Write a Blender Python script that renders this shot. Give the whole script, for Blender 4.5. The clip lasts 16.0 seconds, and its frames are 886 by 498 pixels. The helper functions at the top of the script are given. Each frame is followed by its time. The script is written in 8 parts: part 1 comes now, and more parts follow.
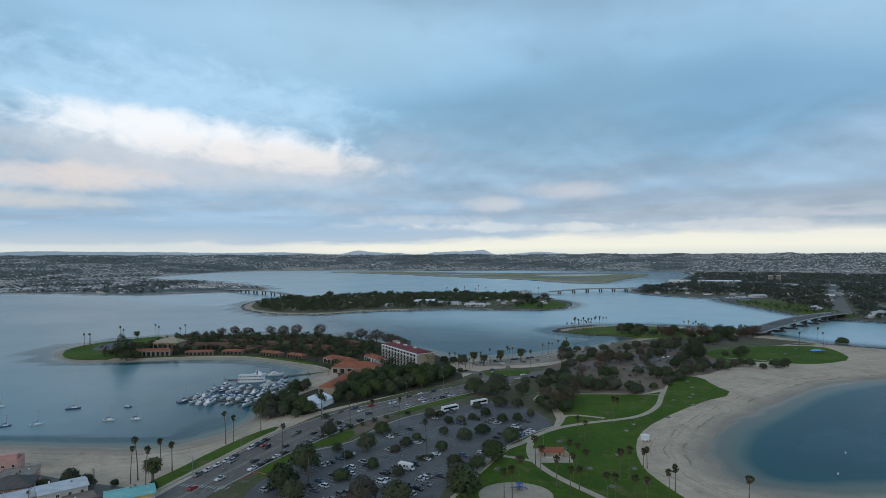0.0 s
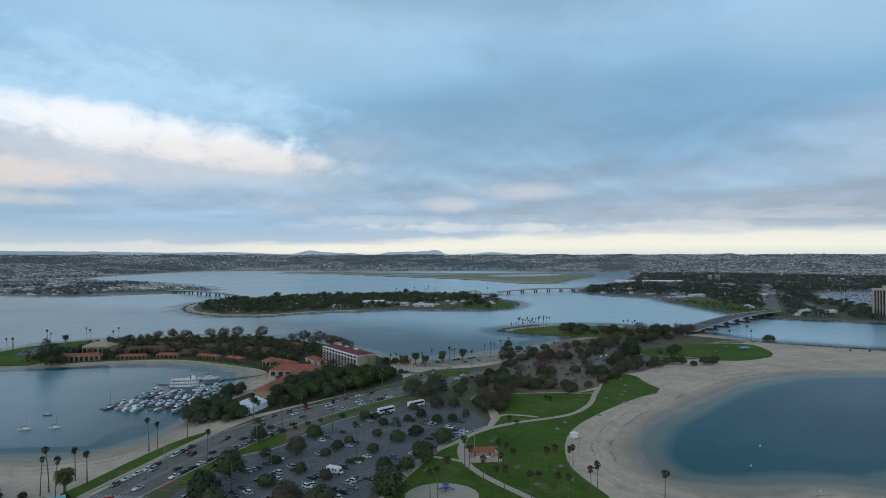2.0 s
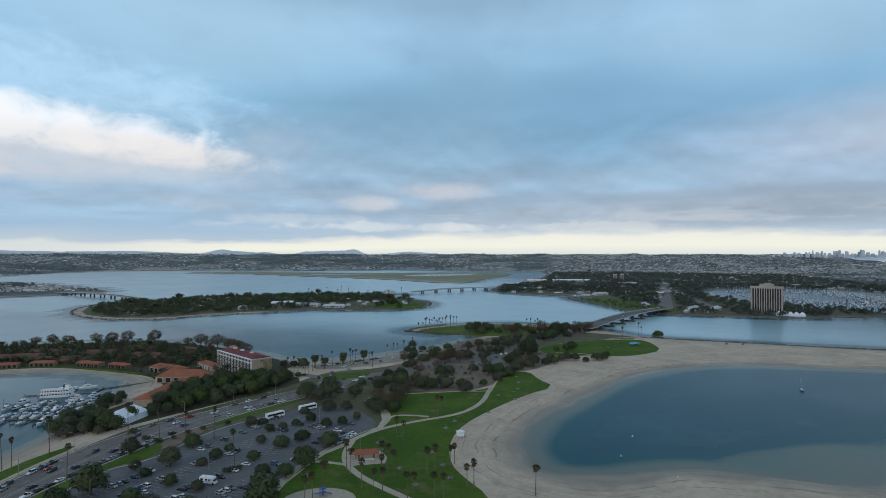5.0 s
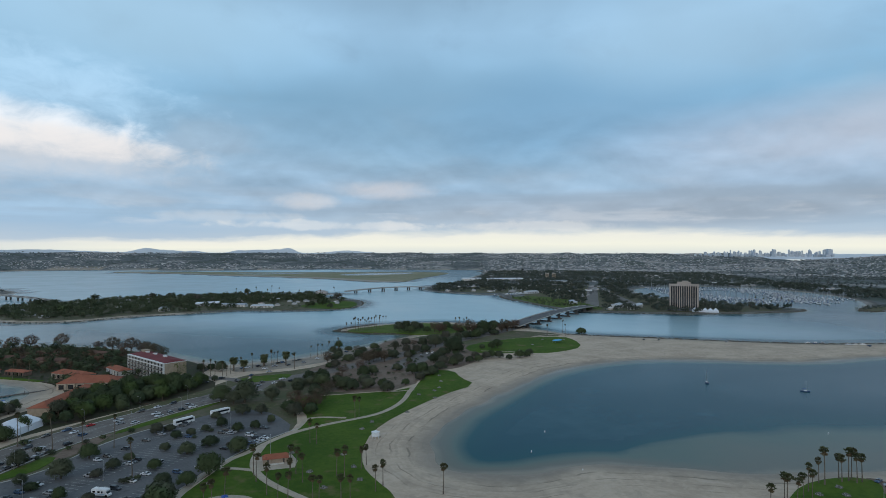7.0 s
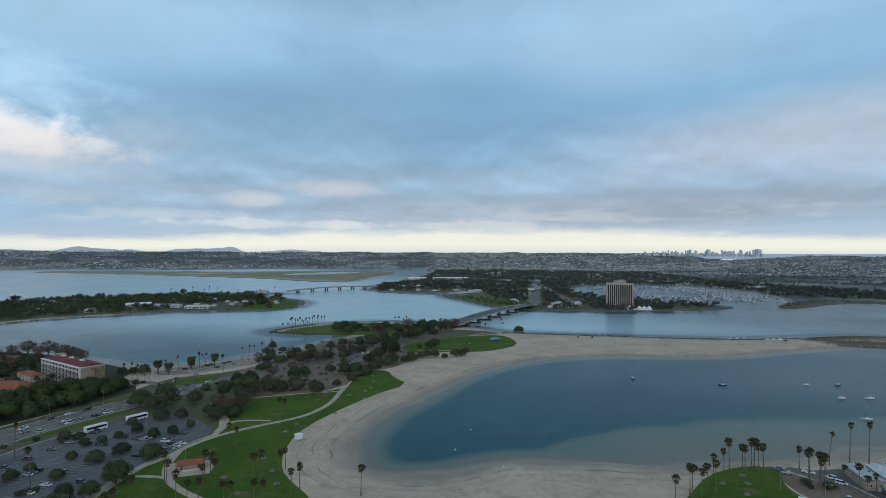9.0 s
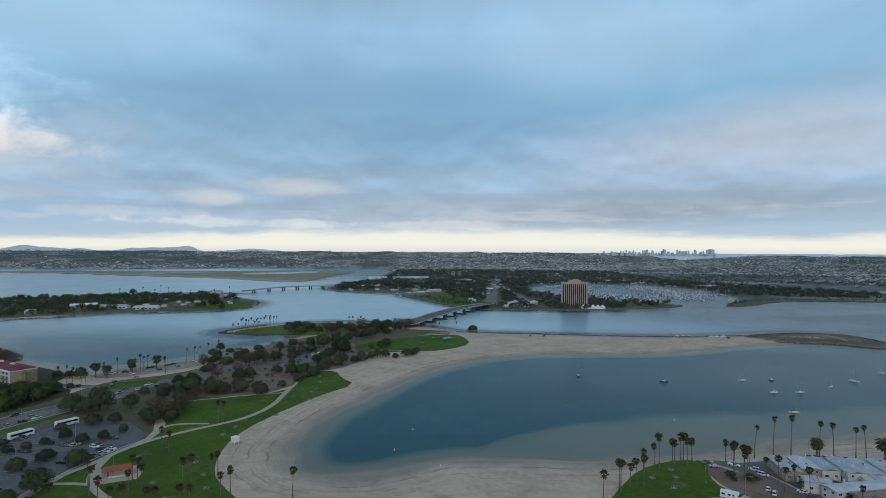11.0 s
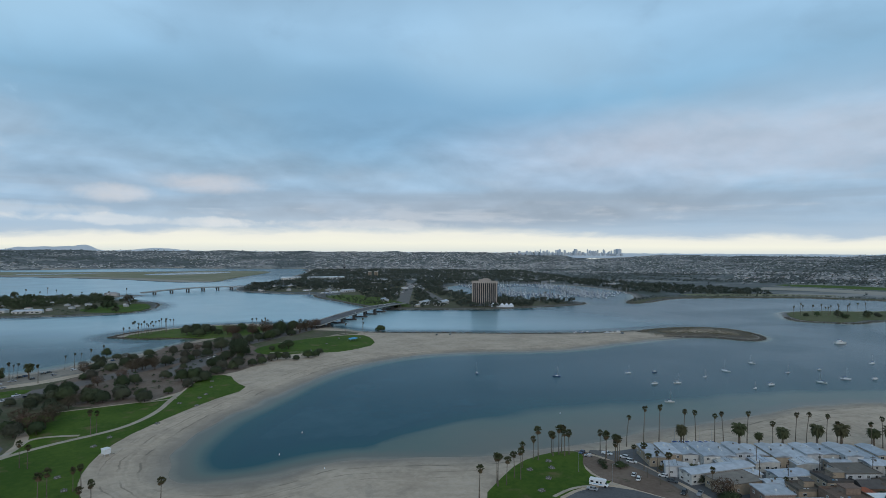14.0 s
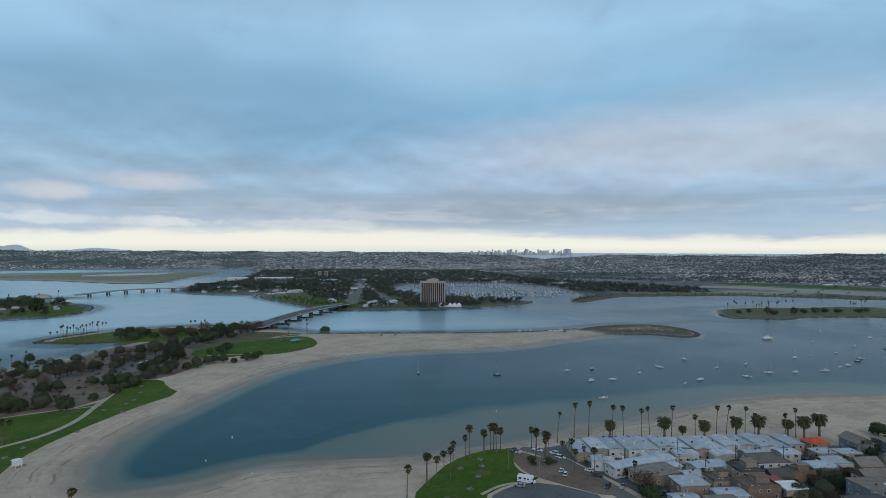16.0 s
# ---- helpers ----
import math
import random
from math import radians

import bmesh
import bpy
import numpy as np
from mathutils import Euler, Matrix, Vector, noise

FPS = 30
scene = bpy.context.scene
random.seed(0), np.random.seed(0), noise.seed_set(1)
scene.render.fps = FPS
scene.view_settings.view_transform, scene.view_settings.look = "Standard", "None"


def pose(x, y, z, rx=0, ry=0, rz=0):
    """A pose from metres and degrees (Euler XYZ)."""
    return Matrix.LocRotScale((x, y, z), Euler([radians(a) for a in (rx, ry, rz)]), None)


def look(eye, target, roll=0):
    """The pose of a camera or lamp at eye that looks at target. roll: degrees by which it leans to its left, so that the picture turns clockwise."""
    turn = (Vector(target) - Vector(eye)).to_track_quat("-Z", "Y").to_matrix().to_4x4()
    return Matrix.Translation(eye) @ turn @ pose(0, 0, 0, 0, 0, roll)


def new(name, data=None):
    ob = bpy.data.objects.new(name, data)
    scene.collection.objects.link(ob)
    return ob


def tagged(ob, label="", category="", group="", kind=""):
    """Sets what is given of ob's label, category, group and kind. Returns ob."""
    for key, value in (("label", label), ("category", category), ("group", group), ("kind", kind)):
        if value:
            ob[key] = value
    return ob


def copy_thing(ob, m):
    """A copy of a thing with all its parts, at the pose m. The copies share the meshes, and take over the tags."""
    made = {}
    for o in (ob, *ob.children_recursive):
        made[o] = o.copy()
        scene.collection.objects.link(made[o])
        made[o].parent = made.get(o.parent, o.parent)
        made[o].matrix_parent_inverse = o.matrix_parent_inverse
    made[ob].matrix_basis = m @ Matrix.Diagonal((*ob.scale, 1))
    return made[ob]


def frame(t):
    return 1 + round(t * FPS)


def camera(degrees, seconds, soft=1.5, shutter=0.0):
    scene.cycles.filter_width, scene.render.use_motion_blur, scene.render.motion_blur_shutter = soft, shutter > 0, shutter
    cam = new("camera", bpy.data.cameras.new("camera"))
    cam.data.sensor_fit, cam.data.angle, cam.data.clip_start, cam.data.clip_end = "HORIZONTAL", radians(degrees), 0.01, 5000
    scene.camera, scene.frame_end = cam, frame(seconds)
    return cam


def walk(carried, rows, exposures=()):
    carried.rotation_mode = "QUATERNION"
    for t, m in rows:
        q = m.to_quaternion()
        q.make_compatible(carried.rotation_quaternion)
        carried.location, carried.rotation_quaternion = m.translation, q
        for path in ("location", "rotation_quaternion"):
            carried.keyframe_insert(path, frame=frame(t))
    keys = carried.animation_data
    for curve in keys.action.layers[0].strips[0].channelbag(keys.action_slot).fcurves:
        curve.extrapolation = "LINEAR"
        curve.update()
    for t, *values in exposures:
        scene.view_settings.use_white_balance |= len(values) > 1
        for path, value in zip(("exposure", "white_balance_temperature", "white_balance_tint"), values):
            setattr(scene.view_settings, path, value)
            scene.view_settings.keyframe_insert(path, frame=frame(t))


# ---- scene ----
# ---------- camera ----------
cam = camera(74.8, 16.0, soft=0.62)
# seconds, x, y, z, yaw, pitch, roll
ROWS = [
    (0.0, 0.00, 0.00, 98.00, -0.00, 0.58, 0.18),
    (0.5, 2.77, -0.05, 98.15, -0.88, 0.58, 0.16),
    (1.0, 5.55, -0.12, 98.30, -1.93, 0.59, 0.13),
    (1.5, 8.35, -0.23, 98.46, -3.09, 0.59, 0.10),
    (2.0, 11.16, -0.41, 98.63, -4.48, 0.59, 0.07),
    (2.5, 13.98, -0.68, 98.81, -5.99, 0.58, 0.04),
    (3.0, 16.81, -1.03, 98.99, -7.43, 0.57, 0.01),
    (3.5, 19.66, -1.47, 99.17, -8.71, 0.56, -0.00),
    (4.0, 22.54, -1.98, 99.36, -9.91, 0.55, -0.02),
    (4.5, 25.46, -2.55, 99.53, -11.07, 0.54, -0.03),
    (5.0, 28.43, -3.15, 99.69, -12.27, 0.53, -0.04),
    (5.5, 31.45, -3.77, 99.83, -13.56, 0.51, -0.05),
    (6.0, 34.52, -4.39, 99.94, -15.01, 0.49, -0.06),
    (6.5, 37.61, -5.03, 100.02, -16.65, 0.47, -0.07),
    (7.0, 40.71, -5.72, 100.06, -18.30, 0.43, -0.08),
    (7.5, 43.80, -6.48, 100.07, -19.84, 0.40, -0.11),
    (8.0, 46.85, -7.30, 100.07, -21.05, 0.38, -0.14),
    (8.5, 49.87, -8.19, 100.06, -22.16, 0.37, -0.17),
    (9.0, 52.84, -9.20, 100.06, -23.30, 0.37, -0.20),
    (9.5, 55.75, -10.32, 100.08, -24.27, 0.36, -0.23),
    (10.0, 58.58, -11.54, 100.11, -25.15, 0.35, -0.25),
    (10.5, 61.33, -12.85, 100.15, -26.00, 0.34, -0.27),
    (11.0, 63.99, -14.23, 100.20, -26.86, 0.33, -0.29),
    (11.5, 66.56, -15.68, 100.26, -27.80, 0.33, -0.30),
    (12.0, 69.03, -17.19, 100.34, -28.89, 0.32, -0.31),
    (12.5, 71.39, -18.73, 100.43, -30.16, 0.32, -0.32),
    (13.0, 73.63, -20.31, 100.51, -31.63, 0.32, -0.32),
    (13.5, 75.79, -21.92, 100.58, -33.19, 0.32, -0.32),
    (14.0, 77.93, -23.54, 100.64, -34.66, 0.32, -0.31),
    (14.5, 80.08, -25.10, 100.68, -35.89, 0.32, -0.29),
    (15.0, 82.26, -26.62, 100.71, -37.05, 0.32, -0.28),
    (15.5, 84.47, -28.09, 100.74, -38.24, 0.33, -0.27),
    (16.0, 86.70, -29.56, 100.75, -39.21, 0.33, -0.25),
]
walk(cam, [(t, pose(x, y, z, 90 + pitch, roll, yaw)) for t, x, y, z, yaw, pitch, roll in ROWS])

# ---------- world, sun ----------
def mnode(nt, op, a, b=None, c=None, clamp=False):
    """A math node; sockets or numbers in, a socket out."""
    n = nt.nodes.new("ShaderNodeMath")
    n.operation, n.use_clamp = op, clamp
    for i, v in enumerate((a, b, c)):
        if v is None:
            continue
        if isinstance(v, (int, float)):
            n.inputs[i].default_value = v
        else:
            nt.links.new(v, n.inputs[i])
    return n.outputs[0]


def mixcol(nt, fac, a, b, mode="MIX"):
    """Mixes two colours (sockets or triples)."""
    n = nt.nodes.new("ShaderNodeMix")
    n.data_type, n.blend_type = "RGBA", mode
    for sock, v in ((n.inputs[0], fac), (n.inputs[6], a), (n.inputs[7], b)):
        if isinstance(v, (int, float)):
            sock.default_value = v
        elif isinstance(v, tuple):
            sock.default_value = (*v, 1)
        else:
            nt.links.new(v, sock)
    return n.outputs[2]


def ramp(nt, fac, stops, mode="LINEAR"):
    n = nt.nodes.new("ShaderNodeValToRGB")
    n.color_ramp.interpolation = mode
    e = n.color_ramp.elements
    while len(e) < len(stops):
        e.new(0.5)
    for k, (p, col) in zip(e, stops):
        k.position, k.color = p, (*col, 1)
    nt.links.new(fac, n.inputs[0])
    return n.outputs[0]


def smooth(nt, v, lo, hi):
    n = nt.nodes.new("ShaderNodeMapRange")
    n.interpolation_type = "SMOOTHSTEP"
    n.inputs[1].default_value, n.inputs[2].default_value = lo, hi
    nt.links.new(v, n.inputs[0])
    return n.outputs[0]


def vec(nt, x, y, z=0.0):
    n = nt.nodes.new("ShaderNodeCombineXYZ")
    for i, v in enumerate((x, y, z)):
        if isinstance(v, (int, float)):
            n.inputs[i].default_value = v
        else:
            nt.links.new(v, n.inputs[i])
    return n.outputs[0]


def noise_of(nt, vector, scale, detail=5.0, rough=0.5, distort=0.0):
    n = nt.nodes.new("ShaderNodeTexNoise")
    n.inputs["Scale"].default_value, n.inputs["Detail"].default_value = scale, detail
    n.inputs["Roughness"].default_value, n.inputs["Distortion"].default_value = rough, distort
    if vector is not None:
        nt.links.new(vector, n.inputs["Vector"])
    return n.outputs["Fac"]


def make_world():
    world = bpy.data.worlds.new("evening_sky")
    scene.world = world
    world.use_nodes = True
    nt = world.node_tree
    nt.nodes.clear()
    d = nt.nodes.new("ShaderNodeTexCoord").outputs["Generated"]
    s = nt.nodes.new("ShaderNodeSeparateXYZ")
    nt.links.new(d, s.inputs[0])
    x, y, z = s.outputs
    m = lambda op, a, b=None, c=None, clamp=False: mnode(nt, op, a, b, c, clamp)
    el = m("MULTIPLY", m("ARCSINE", m("MAXIMUM", z, -0.2)), 180 / math.pi)
    az = m("MULTIPLY", m("ARCTAN2", x, y), 180 / math.pi)
    # cloud forms, larger overhead and flatter towards the horizon
    v = m("MULTIPLY", m("LOGARITHM", m("ADD", m("MAXIMUM", el, 0.0), 1.6), math.e), 2.3)
    form = vec(nt, m("MULTIPLY", az, 0.062), v, 1.7)
    big = noise_of(nt, form, 0.55, 3.0, 0.5, 0.15)
    mid = noise_of(nt, form, 1.3, 3.5, 0.48, 0.2)
    puff = noise_of(nt, vec(nt, m("MULTIPLY", az, 0.11), m("MULTIPLY", el, 0.17), 5.0), 1.3, 5.0, 0.55, 0.3)
    bands = noise_of(nt, vec(nt, m("MULTIPLY", az, 0.040), m("MULTIPLY", el, 0.66), 3.0), 1.0, 4.0, 0.5, 0.2)
    # colour by height over the horizon
    thin_left = m("ADD", 1.0, m("ADD", m("MULTIPLY", smooth(nt, az, 16.0, -14.0), 1.1), m("MULTIPLY", smooth(nt, az, 38.0, 60.0), 0.55)))
    # ragged streaks of cloud, flattened by distance
    streak = noise_of(nt, vec(nt, m("MULTIPLY", az, 0.15), m("MULTIPLY", el, 0.72), 8.0), 1.0, 6.0, 0.55, 0.3)
    edge = m("MULTIPLY", m("SUBTRACT", streak, 0.5), m("MULTIPLY", smooth(nt, el, 0.3, 1.6), 1.9))
    el_low = m("MAXIMUM", m("ADD", el, m("MULTIPLY", edge, smooth(nt, el, 6.0, 2.5))), 0.0)
    t = m("DIVIDE", m("MULTIPLY", el_low, m("ADD", 1.0, m("MULTIPLY", m("SUBTRACT", thin_left, 1.0), smooth(nt, el, 6.0, 2.0)))), 40.0, clamp=True)
    base = ramp(nt, t, [
        (0.0, (0.70, 0.75, 0.72)), (0.022, (0.90, 0.90, 0.78)), (0.042, (0.86, 0.86, 0.78)), (0.064, (0.46, 0.57, 0.68)), (0.13, (0.36, 0.52, 0.69)),
        (0.24, (0.33, 0.51, 0.69)), (0.36, (0.24, 0.45, 0.65)), (0.52, (0.34, 0.56, 0.78)), (0.66, (0.27, 0.43, 0.59)), (1.0, (0.25, 0.36, 0.48))])
    sky = nt.nodes.new("ShaderNodeTexSky")
    sky.sky_type, sky.sun_disc = "NISHITA", False
    sky.sun_elevation, sky.sun_rotation = radians(12), radians(215)
    blue = mixcol(nt, 1.0, sky.outputs[0], (0.11, 0.11, 0.11), "MULTIPLY")
    col = mixcol(nt, m("MULTIPLY", smooth(nt, puff, 0.50, 0.75), m("MULTIPLY", smooth(nt, el, 6.0, 13.0), 0.22)), base, blue)
    # lighter and darker cloud
    high = smooth(nt, el, 2.2, 5.0)
    lift = m("ADD", 1.0, m("MULTIPLY", high, m("ADD", m("MULTIPLY", m("SUBTRACT", big, 0.5), 0.6), m("MULTIPLY", m("SUBTRACT", mid, 0.5), 0.38))))
    col = mixcol(nt, 1.0, col, vec(nt, lift, lift, lift), "MULTIPLY")
    grey = m("MULTIPLY", smooth(nt, mid, 0.44, 0.64), m("MULTIPLY", m("SUBTRACT", 1.0, smooth(nt, el, 9.0, 17.0)), 0.45))
    col = mixcol(nt, m("MULTIPLY", grey, high), col, (0.37, 0.46, 0.56))
    # broad thicker and thinner parts of the deck
    def part_of_deck(a0, e0, wa, we, amount):
        da, de = m("DIVIDE", m("SUBTRACT", az, a0), wa), m("DIVIDE", m("SUBTRACT", el, e0), we)
        r = m("ADD", m("ADD", m("MULTIPLY", da, da), m("MULTIPLY", de, de)), m("MULTIPLY", m("SUBTRACT", big, 0.5), 1.6))
        return m("MULTIPLY", smooth(nt, r, 1.5, -0.1), amount)
    col = mixcol(nt, part_of_deck(20, 12.5, 22, 5.0, 0.7), col, (0.215, 0.385, 0.55))
    col = mixcol(nt, part_of_deck(34, 13.0, 17, 5.0, 0.6), col, (0.205, 0.405, 0.62))
    col = mixcol(nt, part_of_deck(50, 9.5, 18, 4.0, 0.5), col, (0.44, 0.53, 0.67))
    col = mixcol(nt, part_of_deck(-12, 19.5, 18, 5.0, 0.6), col, (0.40, 0.62, 0.80))
    col = mixcol(nt, part_of_deck(42, 19.0, 12, 5.0, 0.5), col, (0.38, 0.57, 0.74))
    col = mixcol(nt, part_of_deck(70, 11.0, 18, 5.0, 0.55), col, (0.44, 0.54, 0.66))
    col = mixcol(nt, part_of_deck(40, 4.2, 32, 1.8, 0.75), col, (0.345, 0.415, 0.50))
    # heaped cloud, lighter on its upper side
    heap = lambda up: noise_of(nt, vec(nt, m("MULTIPLY", az, 0.11), m("MULTIPLY", m("ADD", el, up), 0.24), 9.0), 1.0, 5.0, 0.5, 0.2)
    relief = m("SUBTRACT", heap(0.0), heap(0.9))
    zone = m("MULTIPLY", smooth(nt, el, 2.4, 4.0), m("SUBTRACT", 1.0, smooth(nt, el, 9.0, 16.0)))
    glow = m("ADD", 1.0, m("MULTIPLY", zone, m("MULTIPLY", relief, 0.8)))
    col = mixcol(nt, 1.0, col, vec(nt, glow, glow, glow), "MULTIPLY")
    # streaks low over the horizon
    low = m("MULTIPLY", smooth(nt, el, 1.9, 3.2), m("SUBTRACT", 1.0, smooth(nt, el, 5.0, 9.5)))
    col = mixcol(nt, m("MULTIPLY", low, m("MULTIPLY", smooth(nt, bands, 0.50, 0.32), 0.5)), col, (0.31, 0.41, 0.52))
    torn = m("ADD", m("MULTIPLY", bands, 0.45), m("MULTIPLY", streak, 0.55))
    col = mixcol(nt, m("MULTIPLY", low, m("MULTIPLY", smooth(nt, torn, 0.50, 0.63), m("MULTIPLY", smooth(nt, el, 6.0, 2.6), 0.42))), col, (0.73, 0.76, 0.80))
    # thin places in the deck where the light comes through
    fine = noise_of(nt, vec(nt, m("MULTIPLY", az, 0.36), m("MULTIPLY", el, 0.62), 2.0), 1.0, 6.0, 0.6, 0.5)
    ragged = m("ADD", m("MULTIPLY", puff, 0.6), m("MULTIPLY", fine, 0.4))

    def thin(a0, e0, wa, we, amount, rag=2.4, slope=0.0):
        off = m("SUBTRACT", az, a0)
        da, de = m("DIVIDE", off, wa), m("DIVIDE", m("SUBTRACT", m("SUBTRACT", el, e0), m("MULTIPLY", off, slope)), we)
        r = m("ADD", m("MULTIPLY", da, da), m("MULTIPLY", de, de))
        r = m("ADD", r, m("MULTIPLY", m("SUBTRACT", ragged, 0.5), rag * 1.35))
        return m("MULTIPLY", smooth(nt, r, 1.5, -0.25), amount)
    col = mixcol(nt, thin(-28, 13.4, 22, 4.4, 0.85, 3.4, -0.05), col, (0.47, 0.72, 0.95))
    col = mixcol(nt, thin(-24, 8.6, 18, 2.6, 0.75, 2.0, -0.06), col, (0.66, 0.68, 0.72))
    col = mixcol(nt, thin(-24, 10.9, 15, 1.9, 0.97, 3.2, -0.06), col, (0.93, 0.96, 1.0))
    col = mixcol(nt, thin(-16, 9.3, 11, 1.3, 0.85, 2.8, -0.06), col, (0.86, 0.83, 0.82))
    col = mixcol(nt, thin(-33, 6.6, 7, 1.3, 0.8, 3.0), col, (0.80, 0.73, 0.70))
    col = mixcol(nt, thin(-37, 4.6, 9, 0.8, 0.65), col, (0.72, 0.70, 0.66))
    col = mixcol(nt, thin(13, 6.2, 5, 1.0, 0.6), col, (0.70, 0.68, 0.70))
    col = mixcol(nt, thin(9, 2.7, 11, 0.4, 0.36, 7.5), col, (0.92, 0.91, 0.87))
    col = mixcol(nt, thin(25, 2.7, 10, 0.45, 0.4, 6.5), col, (0.86, 0.85, 0.82))
    col = mixcol(nt, thin(-3, 3.4, 6, 0.55, 0.3, 5.5), col, (0.78, 0.78, 0.77))
    col = mixcol(nt, thin(5, 5.0, 3, 0.8, 0.6, 3.0), col, (0.70, 0.69, 0.70))
    col = mixcol(nt, thin(66, 9.5, 22, 3.0, 0.45), col, (0.56, 0.60, 0.70))
    col = mixcol(nt, m("MULTIPLY", smooth(nt, az, -6.0, -26.0), m("MULTIPLY", smooth(nt, el, 2.6, 0.6), 0.6)), col, (0.55, 0.63, 0.70))
    # the clouds behind the eye still hold the evening light
    west = m("MULTIPLY", smooth(nt, m("MULTIPLY", y, -1.0), 0.1, 1.0), 0.6)
    col = mixcol(nt, west, col, (0.58, 0.63, 0.68))
    bg = nt.nodes.new("ShaderNodeBackground")
    nt.links.new(col, bg.inputs[0])
    bg.inputs[1].default_value = 1.0
    out = nt.nodes.new("ShaderNodeOutputWorld")
    nt.links.new(bg.outputs[0], out.inputs[0])


make_world()
sun = new("sun", bpy.data.lights.new("sun", "SUN"))
sun.data.energy, sun.data.angle, sun.data.color = 0.6, radians(25), (0.97, 0.96, 0.96)
sun.matrix_world = look((-120, -180, 90), (0, 0, 0))
scene.view_settings.exposure = 0.0

# ---------- materials ----------
def material(name, col, rough=0.8, metal=0.0, spec=0.3):
    """A principled material; returns it with its tree and shader node."""
    mat = bpy.data.materials.new(name)
    mat.use_nodes = True
    nt = mat.node_tree
    p = nt.nodes["Principled BSDF"]
    p.inputs["Base Color"].default_value = (*col, 1)
    p.inputs["Roughness"].default_value, p.inputs["Metallic"].default_value = rough, metal
    p.inputs["Specular IOR Level"].default_value = spec
    return mat, nt, p


def place_of(nt):
    return nt.nodes.new("ShaderNodeNewGeometry").outputs["Position"]


def varied(name, a, b, big=0.05, small=0.8, rough=0.85, third=None, bump=0.0, bump_scale=3.0, spec=0.2):
    """Two colours mixed by noise at two scales, in metres."""
    mat, nt, p = material(name, a, rough, 0.0, spec)
    pos = place_of(nt)
    n1, n2 = noise_of(nt, pos, big, 4.0), noise_of(nt, pos, small, 3.0)
    f = mnode(nt, "ADD", mnode(nt, "MULTIPLY", n1, 0.6), mnode(nt, "MULTIPLY", n2, 0.4))
    col = mixcol(nt, smooth(nt, f, 0.36, 0.64), a, b)
    if third:
        col = mixcol(nt, smooth(nt, noise_of(nt, pos, big * 3.1, 5.0, 0.6), 0.55, 0.72), col, third)
    nt.links.new(col, p.inputs["Base Color"])
    if bump:
        bn = nt.nodes.new("ShaderNodeBump")
        bn.inputs["Strength"].default_value, bn.inputs["Distance"].default_value = bump, 0.3
        nt.links.new(noise_of(nt, pos, bump_scale, 3.0), bn.inputs["Height"])
        nt.links.new(bn.outputs[0], p.inputs["Normal"])
    return mat


def by_piece(name, cols, rough=0.7, spec=0.3, island=False, grain=0.0, grain_scale=1.0):
    """A colour picked per object (or per loose piece) from a row of colours."""
    mat, nt, p = material(name, cols[0], rough, 0.0, spec)
    if island:
        r = nt.nodes.new("ShaderNodeNewGeometry").outputs["Random Per Island"]
    else:
        r = nt.nodes.new("ShaderNodeObjectInfo").outputs["Random"]
    n = len(cols)
    col = ramp(nt, r, [(i / n, c) for i, c in enumerate(cols)], "CONSTANT")
    if grain:
        f = smooth(nt, noise_of(nt, place_of(nt), grain_scale, 4.0), 0.3, 0.7)
        col = mixcol(nt, mnode(nt, "MULTIPLY", f, grain), col, mixcol(nt, 1.0, col, (0.45, 0.45, 0.45), "MULTIPLY"))
    nt.links.new(col, p.inputs["Base Color"])
    return mat


